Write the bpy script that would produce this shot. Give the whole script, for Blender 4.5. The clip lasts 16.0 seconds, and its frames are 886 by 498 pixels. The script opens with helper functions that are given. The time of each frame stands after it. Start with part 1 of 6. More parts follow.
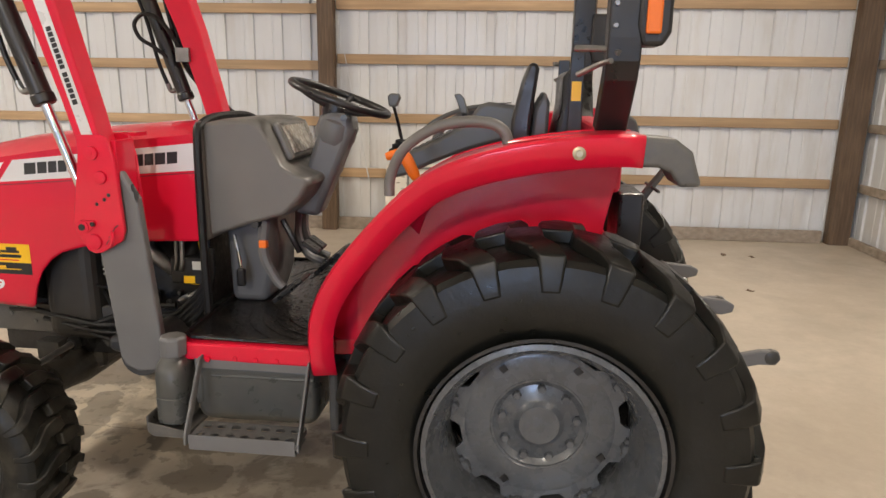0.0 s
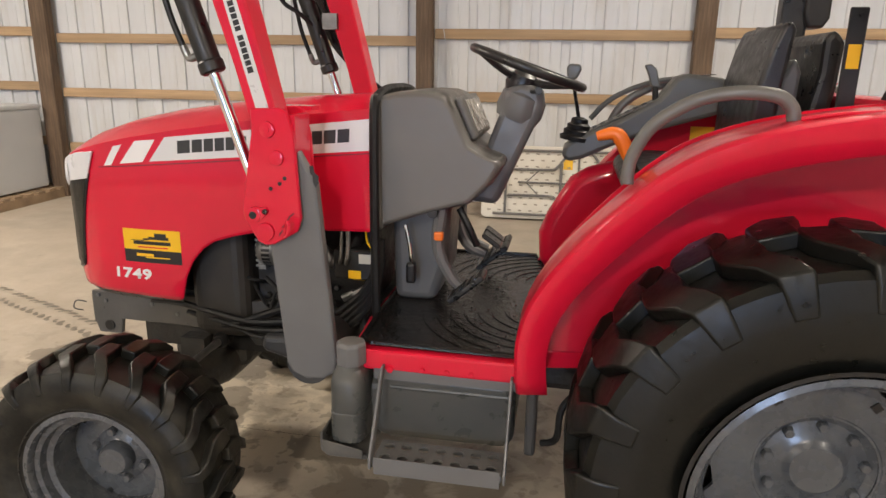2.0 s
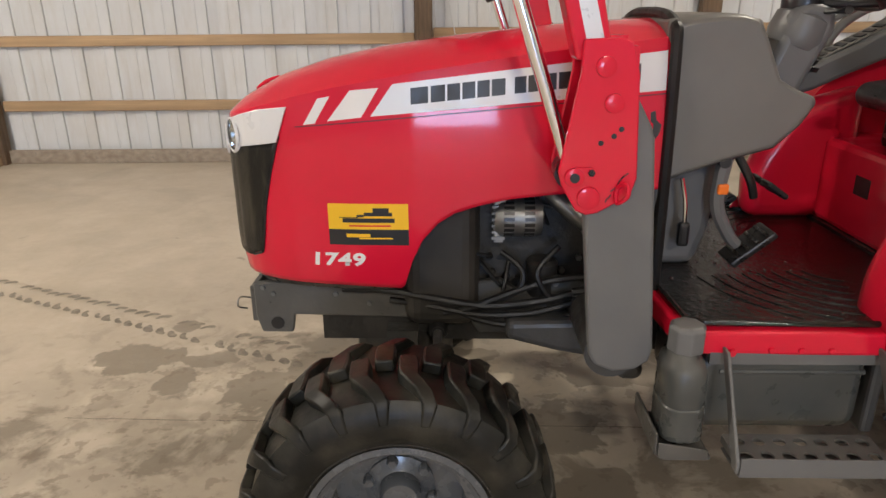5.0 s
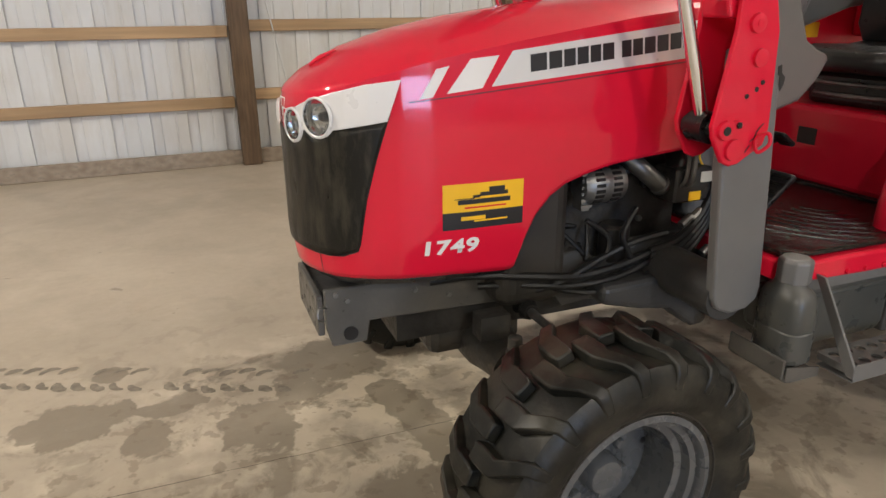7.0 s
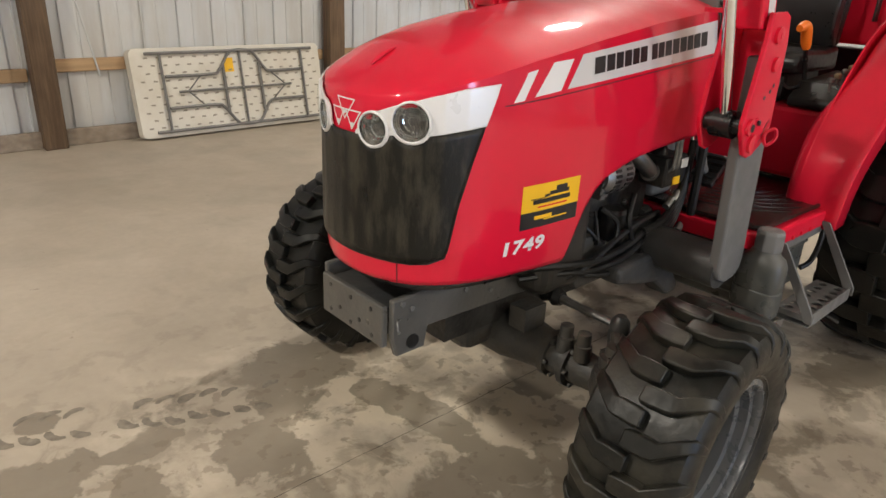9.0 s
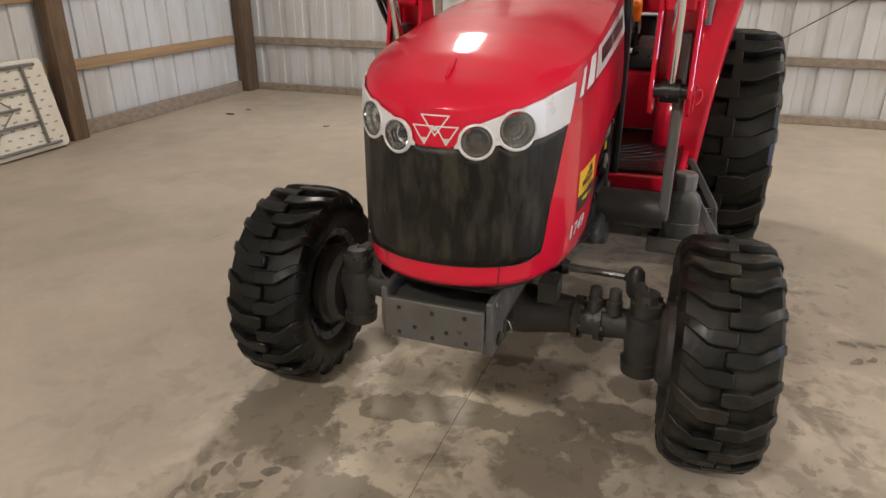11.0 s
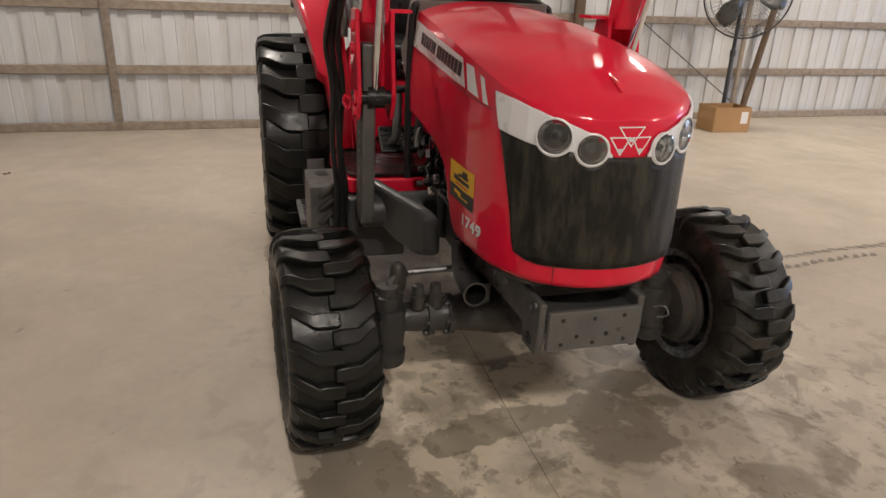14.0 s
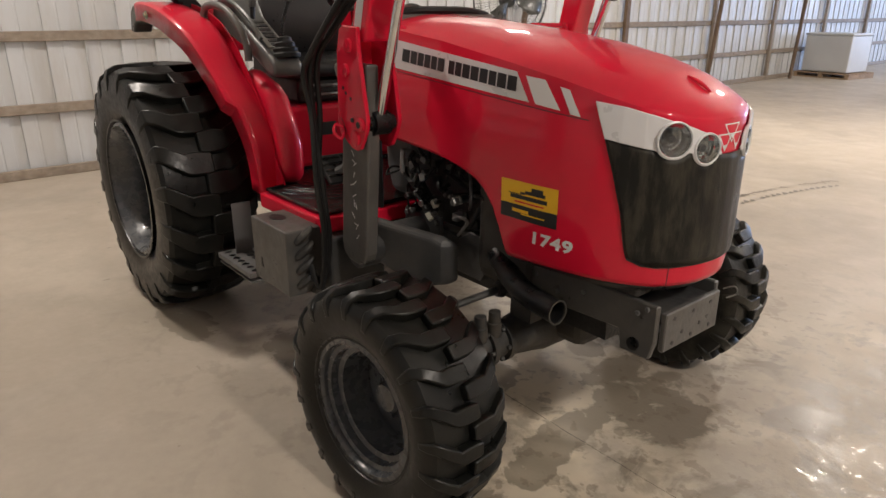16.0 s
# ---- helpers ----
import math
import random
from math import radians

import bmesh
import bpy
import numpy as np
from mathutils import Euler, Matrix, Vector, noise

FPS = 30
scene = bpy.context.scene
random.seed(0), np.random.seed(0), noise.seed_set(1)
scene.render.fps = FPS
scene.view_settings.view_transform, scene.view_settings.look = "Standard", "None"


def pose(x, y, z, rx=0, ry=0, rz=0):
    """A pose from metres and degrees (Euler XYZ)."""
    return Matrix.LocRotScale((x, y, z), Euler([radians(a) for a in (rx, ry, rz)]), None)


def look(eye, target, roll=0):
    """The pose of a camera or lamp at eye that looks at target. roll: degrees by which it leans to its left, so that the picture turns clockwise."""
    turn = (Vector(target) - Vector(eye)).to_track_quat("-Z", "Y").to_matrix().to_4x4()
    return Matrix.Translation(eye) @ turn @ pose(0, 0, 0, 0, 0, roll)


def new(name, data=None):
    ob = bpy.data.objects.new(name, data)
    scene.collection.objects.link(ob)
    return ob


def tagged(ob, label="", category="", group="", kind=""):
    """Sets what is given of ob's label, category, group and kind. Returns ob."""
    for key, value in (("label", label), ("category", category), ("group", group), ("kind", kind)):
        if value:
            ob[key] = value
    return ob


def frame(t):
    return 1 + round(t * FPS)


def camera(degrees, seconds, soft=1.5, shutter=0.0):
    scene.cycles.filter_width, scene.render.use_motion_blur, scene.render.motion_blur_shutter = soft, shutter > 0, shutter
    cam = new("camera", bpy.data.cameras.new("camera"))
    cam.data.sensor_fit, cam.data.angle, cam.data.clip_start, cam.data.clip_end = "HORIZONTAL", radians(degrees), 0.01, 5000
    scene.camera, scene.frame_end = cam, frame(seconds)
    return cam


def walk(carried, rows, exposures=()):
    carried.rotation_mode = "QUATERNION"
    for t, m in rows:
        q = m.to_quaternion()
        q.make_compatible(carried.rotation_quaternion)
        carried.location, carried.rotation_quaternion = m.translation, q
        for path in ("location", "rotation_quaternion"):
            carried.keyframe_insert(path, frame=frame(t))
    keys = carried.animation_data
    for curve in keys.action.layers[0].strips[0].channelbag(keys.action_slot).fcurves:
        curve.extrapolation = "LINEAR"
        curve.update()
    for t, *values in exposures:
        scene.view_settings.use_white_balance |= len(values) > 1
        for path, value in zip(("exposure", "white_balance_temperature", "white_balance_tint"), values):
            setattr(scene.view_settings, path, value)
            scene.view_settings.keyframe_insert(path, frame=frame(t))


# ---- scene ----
cam = camera(67.2, 16.0)
PATH = [
    (0, (0.494, 0.112, 1.499), (0.347, 2.051, 1.034), 0.9),
    (0.5, (0.419, 0.126, 1.488), (0.238, 2.062, 1.019), -0.1),
    (1, (0.302, 0.249, 1.468), (0.042, 2.169, 0.972), 0.2),
    (1.5, (0.151, 0.368, 1.47), (-0.147, 2.273, 0.939), 0.4),
    (2, (-0.009, 0.389, 1.452), (-0.306, 2.298, 0.933), 0.9),
    (2.5, (-0.203, 0.382, 1.462), (-0.436, 2.284, 0.89), -0.3),
    (3, (-0.346, 0.419, 1.436), (-0.607, 2.319, 0.87), 0.5),
    (3.5, (-0.544, 0.552, 1.429), (-0.805, 2.425, 0.778), -1.0),
    (4, (-0.745, 0.596, 1.418), (-0.893, 2.47, 0.736), -0.6),
    (4.5, (-0.961, 0.594, 1.414), (-0.94, 2.473, 0.732), -1.5),
    (5, (-1.096, 0.672, 1.405), (-1.1, 2.554, 0.728), -0.5),
    (5.2, (-1.163, 0.704, 1.416), (-1.166, 2.582, 0.73), -1.2),
    (7.3, (-2.065, 0.984, 1.32), (-1.248, 2.677, 0.636), 0.9),
    (7.5, (-2.09, 1.014, 1.374), (-1.238, 2.653, 0.609), 2.4),
    (8, (-2.325, 1.077, 1.386), (-1.312, 2.619, 0.615), 2.2),
    (8.5, (-2.485, 1.234, 1.372), (-1.382, 2.715, 0.606), 1.9),
    (9, (-2.626, 1.387, 1.389), (-1.331, 2.71, 0.633), 3.0),
    (9.2, (-2.703, 1.45, 1.387), (-1.331, 2.696, 0.635), 4.1),
    (11.3, (-3.226, 2.303, 1.437), (-1.427, 2.765, 0.695), 1.3),
    (11.5, (-3.27, 2.405, 1.436), (-1.437, 2.779, 0.727), 2.2),
    (12, (-3.269, 2.665, 1.429), (-1.424, 2.869, 0.685), -0.2),
    (12.5, (-3.268, 2.884, 1.43), (-1.411, 2.896, 0.686), 2.3),
    (13, (-3.289, 3.148, 1.423), (-1.459, 2.859, 0.671), 2.5),
    (13.5, (-3.22, 3.368, 1.401), (-1.405, 2.969, 0.66), 1.3),
    (14, (-3.125, 3.584, 1.411), (-1.346, 3.023, 0.69), 2.2),
    (14.5, (-3.032, 3.85, 1.411), (-1.349, 3.027, 0.709), 1.5),
    (15, (-2.929, 4.025, 1.402), (-1.301, 3.094, 0.707), 1.1),
    (15.5, (-2.73, 4.183, 1.407), (-1.198, 3.105, 0.705), 0.2),
    (16, (-2.524, 4.356, 1.389), (-1.101, 3.121, 0.717), 0.1),
]
EXPOSURES = [(0, 0.08, 6600, 7), (2, 0.06, 6600, 7), (3.5, 0.0, 6550, 7), (5, -0.11, 6500, 6), (9, -0.03, 6300, 4), (11.5, -0.26, 6250, 8), (14, -0.28, 6300, 9), (16, -0.26, 6360, 9)]
walk(cam, [(t, look(eye, target, roll)) for t, eye, target, roll in PATH], EXPOSURES)

# ---------------------------------------------------------------- world and light
world = bpy.data.worlds.new("world")
scene.world = world
world.use_nodes = True
wn = world.node_tree
sky = wn.nodes.new("ShaderNodeTexSky")
sky.sky_type, sky.sun_disc, sky.sun_elevation, sky.sun_rotation = "NISHITA", False, radians(35), radians(200)
wn.nodes["Background"].inputs[1].default_value = 0.1
wn.links.new(sky.outputs[0], wn.nodes["Background"].inputs[0])

WARM, COOL = (1.0, 0.88, 0.77), (0.42, 0.60, 1.0)
CEIL = 4.6
# first, third and fourth follow shadows and glints; the rest are added unseen fill
BAYS = [(1.9, 4.0, 138), (-5.4, 3.4, 232), (-0.45, -4.25, 300), (3.4, -1.9, 108), (-6.0, -4.2, 315), (0.3, -12, 150), (-6.0, -12, 210), (0.3, -19.5, 180)]


def lamp(name, energy, size, colour, m, shape="DISK", size_y=None):
    data = bpy.data.lights.new(name, "AREA")
    data.energy, data.size, data.color, data.shape = energy, size, colour, shape
    if size_y:
        data.size_y = size_y
    ob = new(name, data)
    ob.matrix_world = m
    return ob


for bx, by, e in BAYS:
    lamp("bay_lamp", e, 0.42, WARM, pose(bx, by, CEIL - 0.47))
# daylight that comes in through the open door of the south end
lamp("door_daylight", 1050, 4.2, COOL, look((-1.6, -23.7, 2.1), (-1.6, 0, 1.2)), "RECTANGLE", 3.6)


# ---------------------------------------------------------------- materials
def shader(name, base, rough=0.5, metal=0.0, vary=0.12, scale=8.0, bump=0.0, bump_scale=60.0, spec=0.5, dirt=None, dirt_amount=0.5,
           dirt_scale=3.0, dirt_rough=0.8, coat=0.0, rough_vary=0.1, stretch=(1, 1, 1), per_piece=0.0, coat_rough=0.05):
    """A painted, cast or rubber surface: base colour with two scales of variation, optional dirt film and fine relief."""
    mat = bpy.data.materials.new(name)
    mat.use_nodes = True
    nt = mat.node_tree
    n, ln = nt.nodes, nt.links
    b = n["Principled BSDF"]
    co = n.new("ShaderNodeTexCoord")
    mp = n.new("ShaderNodeMapping")
    mp.inputs["Scale"].default_value = stretch
    ln.new(co.outputs["Object"], mp.inputs[0])
    a = n.new("ShaderNodeTexNoise")
    a.inputs["Scale"].default_value, a.inputs["Detail"].default_value = scale, 6
    ln.new(mp.outputs[0], a.inputs[0])
    ramp = n.new("ShaderNodeMapRange")
    ramp.inputs[1].default_value, ramp.inputs[2].default_value = 0.3, 0.7
    ramp.inputs[3].default_value, ramp.inputs[4].default_value = 1 - vary, 1 + vary
    ln.new(a.outputs[0], ramp.inputs[0])
    mul = n.new("ShaderNodeVectorMath")
    mul.operation = "SCALE"
    mul.inputs[0].default_value = base
    ln.new(ramp.outputs[0], mul.inputs["Scale"])
    colour = mul.outputs[0]
    if per_piece:
        info = n.new("ShaderNodeObjectInfo")
        pr = n.new("ShaderNodeMapRange")
        pr.inputs[3].default_value, pr.inputs[4].default_value = 1 - per_piece, 1 + per_piece
        ln.new(info.outputs["Random"], pr.inputs[0])
        m2 = n.new("ShaderNodeVectorMath")
        m2.operation = "SCALE"
        ln.new(colour, m2.inputs[0])
        ln.new(pr.outputs[0], m2.inputs["Scale"])
        colour = m2.outputs[0]
    rr = n.new("ShaderNodeMapRange")
    rr.inputs[1].default_value, rr.inputs[2].default_value = 0.3, 0.7
    rr.inputs[3].default_value, rr.inputs[4].default_value = max(0.02, rough - rough_vary), min(1, rough + rough_vary)
    f = n.new("ShaderNodeTexNoise")
    f.inputs["Scale"].default_value, f.inputs["Detail"].default_value = scale * 3.7, 4
    ln.new(mp.outputs[0], f.inputs[0])
    ln.new(f.outputs[0], rr.inputs[0])
    roughness = rr.outputs[0]
    if dirt:
        d = n.new("ShaderNodeTexNoise")
        d.inputs["Scale"].default_value, d.inputs["Detail"].default_value, d.inputs["Roughness"].default_value = dirt_scale, 8, 0.65
        ln.new(mp.outputs[0], d.inputs[0])
        dr = n.new("ShaderNodeMapRange")
        dr.inputs[1].default_value, dr.inputs[2].default_value = 0.45, 0.62
        dr.inputs[3].default_value, dr.inputs[4].default_value = 0, dirt_amount
        ln.new(d.outputs[0], dr.inputs[0])
        mx = n.new("ShaderNodeMix")
        mx.data_type = "RGBA"
        ln.new(dr.outputs[0], mx.inputs[0])
        ln.new(colour, mx.inputs[6])
        mx.inputs[7].default_value = (*dirt, 1)
        colour = mx.outputs[2]
        mr = n.new("ShaderNodeMix")
        ln.new(dr.outputs[0], mr.inputs[0])
        ln.new(roughness, mr.inputs[2])
        mr.inputs[3].default_value = dirt_rough
        roughness = mr.outputs[0]
    ln.new(colour, b.inputs["Base Color"])
    ln.new(roughness, b.inputs["Roughness"])
    b.inputs["Metallic"].default_value = metal
    b.inputs["Specular IOR Level"].default_value = spec
    b.inputs["Coat Weight"].default_value = coat
    b.inputs["Coat Roughness"].default_value = coat_rough
    if bump:
        g = n.new("ShaderNodeTexNoise")
        g.inputs["Scale"].default_value, g.inputs["Detail"].default_value = bump_scale, 5
        ln.new(mp.outputs[0], g.inputs[0])
        bp = n.new("ShaderNodeBump")
        bp.inputs["Strength"].default_value, bp.inputs["Distance"].default_value = bump, 0.01
        ln.new(g.outputs[0], bp.inputs["Height"])
        ln.new(bp.outputs[0], b.inputs["Normal"])
    return mat


RED = shader("red_paint", (0.66, 0.007, 0.036), 0.45, vary=0.05, scale=3, coat=0.75, rough_vary=0.06, bump=0.015, bump_scale=14, spec=0.12, coat_rough=0.07)
RED_DUST = shader("dusty_red_paint", (0.64, 0.008, 0.036), 0.42, vary=0.07, scale=4, dirt=(0.40, 0.05, 0.055), dirt_amount=0.04, coat=0.65, bump=0.012, spec=0.12, coat_rough=0.10)
GREY = shader("grey_paint", (0.125, 0.125, 0.125), 0.42, vary=0.08, scale=6, bump=0.05, bump_scale=40)
GREY_WORN = shader("worn_grey_paint", (0.082, 0.080, 0.075), 0.36, vary=0.15, scale=7, dirt=(0.135, 0.122, 0.105), dirt_amount=0.4, dirt_scale=9, bump=0.12, bump_scale=70)
RIM = shader("grey_rim_paint", (0.074, 0.080, 0.088), 0.26, vary=0.18, scale=9, dirt=(0.085, 0.084, 0.078), dirt_amount=0.3, dirt_scale=6, dirt_rough=0.45, bump=0.12, bump_scale=30, coat=0.25)
PLASTIC = shader("grey_moulded_plastic", (0.135, 0.13, 0.12), 0.4, vary=0.06, scale=5, bump=0.06, bump_scale=320)
CONSOLE = shader("dark_grey_console_plastic", (0.105, 0.107, 0.102), 0.38, vary=0.08, bump=0.06, bump_scale=300)
SILVER = shader("silver_decal", (0.66, 0.66, 0.66), 0.36, vary=0.03, metal=0.15, scale=5)
WHITE_DECAL = shader("white_decal", (0.75, 0.74, 0.74), 0.4, vary=0.03)
INK = shader("black_ink", (0.014, 0.014, 0.015), 0.4, vary=0.1)
YELLOW = shader("yellow_sticker", (0.86, 0.50, 0.012), 0.42, vary=0.05)
RUBBER = shader("wet_black_rubber", (0.0055, 0.0060, 0.0052), 0.35, vary=0.3, scale=9, dirt=(0.012, 0.0115, 0.009), dirt_amount=0.5, dirt_scale=7, dirt_rough=0.47, bump=0.09, bump_scale=60, rough_vary=0.09, spec=0.36)
RUBBER_MUD = shader("mud_smeared_rubber", (0.0068, 0.0072, 0.0060), 0.42, vary=0.3, scale=10, dirt=(0.055, 0.050, 0.038), dirt_amount=0.50, dirt_scale=8, dirt_rough=0.5, bump=0.12, bump_scale=60, rough_vary=0.10, spec=0.33)
TANK = shader("dark_grey_tank_plastic", (0.062, 0.065, 0.062), 0.30, vary=0.12, scale=6, dirt=(0.10, 0.092, 0.078), dirt_amount=0.3, dirt_scale=7, bump=0.05, bump_scale=60)
MARK = shader("grey_brown_moulding_mark", (0.30, 0.27, 0.22), 0.6, vary=0.2)
BLACK = shader("black_paint", (0.009, 0.009, 0.0095), 0.32, vary=0.2, dirt=(0.035, 0.031, 0.027), dirt_amount=0.3)
HOSE = shader("black_hose", (0.009, 0.009, 0.009), 0.48, vary=0.2, bump=0.1, bump_scale=200, spec=0.35)
ENGINE = shader("oily_engine_iron", (0.014, 0.014, 0.014), 0.45, vary=0.4, scale=14, dirt=(0.045, 0.041, 0.036), dirt_amount=0.5, dirt_scale=10, bump=0.3)
ALLOY = shader("cast_alloy", (0.23, 0.23, 0.225), 0.40, metal=0.85, vary=0.25, scale=20, bump=0.15)
# grey paint with grime, darkened to stand for shade on low inner parts
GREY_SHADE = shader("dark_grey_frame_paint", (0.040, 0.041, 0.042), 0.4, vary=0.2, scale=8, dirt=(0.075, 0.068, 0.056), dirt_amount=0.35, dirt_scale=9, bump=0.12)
BAND = shader("lamp_surround", (0.72, 0.72, 0.73), 0.34, vary=0.03, metal=0.1, scale=5)
SHROUD = shader("dusty_shroud_plastic", (0.020, 0.0185, 0.016), 0.5, vary=0.3, scale=5, dirt=(0.045, 0.038, 0.028), dirt_amount=0.5, dirt_scale=4)
IVORY = shader("ivory_label", (0.60, 0.58, 0.50), 0.5, vary=0.05)
BOWL = shader("lamp_reflector", (0.66, 0.67, 0.68), 0.08, metal=1.0, vary=0.05, scale=30, rough_vary=0.05)
CHROME = shader("chrome", (0.75, 0.76, 0.78), 0.09, metal=1.0, vary=0.03, rough_vary=0.04)
AXLE = shader("muddy_grey_casting", (0.032, 0.032, 0.031), 0.42, vary=0.25, scale=12, dirt=(0.068, 0.058, 0.043), dirt_amount=0.65, dirt_scale=8, bump=0.3, bump_scale=45)
MAT_RUBBER = shader("wet_rubber_mat", (0.007, 0.0066, 0.0066), 0.14, vary=0.4, scale=10, dirt=(0.035, 0.028, 0.021), dirt_amount=0.3, dirt_scale=12, dirt_rough=0.35, rough_vary=0.10, bump=0.45, bump_scale=60)
VINYL = shader("black_vinyl", (0.016, 0.016, 0.017), 0.36, vary=0.2, bump=0.08, bump_scale=120)
ORANGE = shader("orange_plastic", (0.80, 0.17, 0.012), 0.4, vary=0.05)
BEIGE = shader("dusty_gauge_lens", (0.33, 0.31, 0.27), 0.25, vary=0.15, scale=14)
BRASS = shader("zinc_bolt", (0.42, 0.36, 0.24), 0.4, metal=0.8, vary=0.2, scale=40)
DUST_GRILLE = shader("grimy_grille_mesh", (0.0065, 0.0062, 0.0052), 0.36, spec=0.3, vary=0.4, scale=7, dirt=(0.046, 0.041, 0.029), dirt_amount=0.75, dirt_scale=27, dirt_rough=0.5, bump=0.14, bump_scale=420, stretch=(1, 1, 0.27))
STEEL = shader("white_steel_siding", (0.590, 0.602, 0.612), 0.42, vary=0.05, scale=1.3, dirt=(0.42, 0.38, 0.32), dirt_amount=0.35, dirt_scale=1.6, stretch=(2.2, 2.2, 0.5), per_piece=0.035)
GIRT = shader("pine_girt", (0.42, 0.285, 0.16), 0.6, vary=0.25, scale=5, stretch=(0.5, 6, 9), bump=0.2, bump_scale=20, dirt=(0.16, 0.09, 0.045), dirt_amount=0.45, dirt_scale=2.5, per_piece=0.16)
GIRT_OLD = shader("weathered_girt", (0.29, 0.24, 0.19), 0.65, vary=0.25, scale=5, stretch=(6, 0.5, 9), bump=0.2, bump_scale=20, dirt=(0.13, 0.09, 0.06), dirt_amount=0.5, dirt_scale=2.5, per_piece=0.16)
POST = shader("stained_timber_post", (0.125, 0.080, 0.047), 0.62, vary=0.3, scale=6, stretch=(7, 7, 0.6), bump=0.3, bump_scale=25, dirt=(0.07, 0.042, 0.024), dirt_amount=0.6, dirt_scale=2.5, per_piece=0.1)
CEILING = shader("white_ceiling_steel", (0.78, 0.78, 0.76), 0.45, vary=0.04, scale=1.2)
RESIN = shader("white_resin", (0.70, 0.67, 0.60), 0.5, vary=0.05, scale=6, dirt=(0.4, 0.34, 0.25), dirt_amount=0.3, bump=0.05)
TUBE_GREY = shader("grey_tube", (0.16, 0.155, 0.15), 0.45, vary=0.1)
WRAP = shader("white_crate_panel", (0.56, 0.575, 0.585), 0.4, vary=0.04, scale=2)
PALLET = shader("pallet_wood", (0.30, 0.21, 0.13), 0.7, vary=0.3, scale=5, bump=0.25, per_piece=0.15)
CARD = shader("brown_cardboard", (0.40, 0.235, 0.105), 0.75, vary=0.1, scale=4)
DARK_STEEL = shader("dark_steel", (0.06, 0.06, 0.062), 0.4, metal=0.5, vary=0.2)
LAMP_SHELL = shader("lamp_housing", (0.3, 0.3, 0.3), 0.4, metal=0.6)


def glass(name, tint, rough=0.03):
    mat = bpy.data.materials.new(name)
    mat.use_nodes = True
    b = mat.node_tree.nodes["Principled BSDF"]
    b.inputs["Base Color"].default_value = (*tint, 1)
    b.inputs["Roughness"].default_value = rough
    b.inputs["Transmission Weight"].default_value = 1
    b.inputs["IOR"].default_value = 1.45
    return mat


LENS = bpy.data.materials.new("clear_lens")
LENS.use_nodes = True
_n, _l = LENS.node_tree.nodes, LENS.node_tree.links
_mx, _tr, _gl = _n.new("ShaderNodeMixShader"), _n.new("ShaderNodeBsdfTransparent"), _n.new("ShaderNodeBsdfGlossy")
_mx.inputs[0].default_value, _gl.inputs["Roughness"].default_value = 0.07, 0.05
_tr.inputs[0].default_value = (0.93, 0.94, 0.94, 1)
_l.new(_tr.outputs[0], _mx.inputs[1])
_l.new(_gl.outputs[0], _mx.inputs[2])
_l.new(_mx.outputs[0], _n["Material Output"].inputs[0])
WATER = glass("clear_water", (0.95, 0.97, 0.97), 0.02)


# wet patches on the floor: middle and half widths
PUDDLES = [(-1.43, 2.37, 0.20, 0.13), (-1.16, 2.23, 0.06, 0.16), (-1.36, 2.94, 0.06, 0.11), (-1.67, 3.12, 0.07, 0.11), (-1.02, 3.20, 0.12, 0.08), (-1.31, 2.72, 0.07, 0.20), (-0.95, 2.17, 0.08, 0.06),
           (-2.42, 3.20, 0.16, 0.10), (-2.31, 3.52, 0.05, 0.05), (-2.10, 3.19, 0.10, 0.05), (-2.18, 3.02, 0.06, 0.09), (-1.83, 2.95, 0.10, 0.14), (-0.75, 2.69, 0.17, 0.13), (-1.47, 3.30, 0.16, 0.16),
           (0.19, 1.89, 0.16, 0.10), (-0.62, 2.37, 0.12, 0.08), (-0.3, 3.1, 0.3, 0.12), (0.45, 3.4, 0.2, 0.08)]


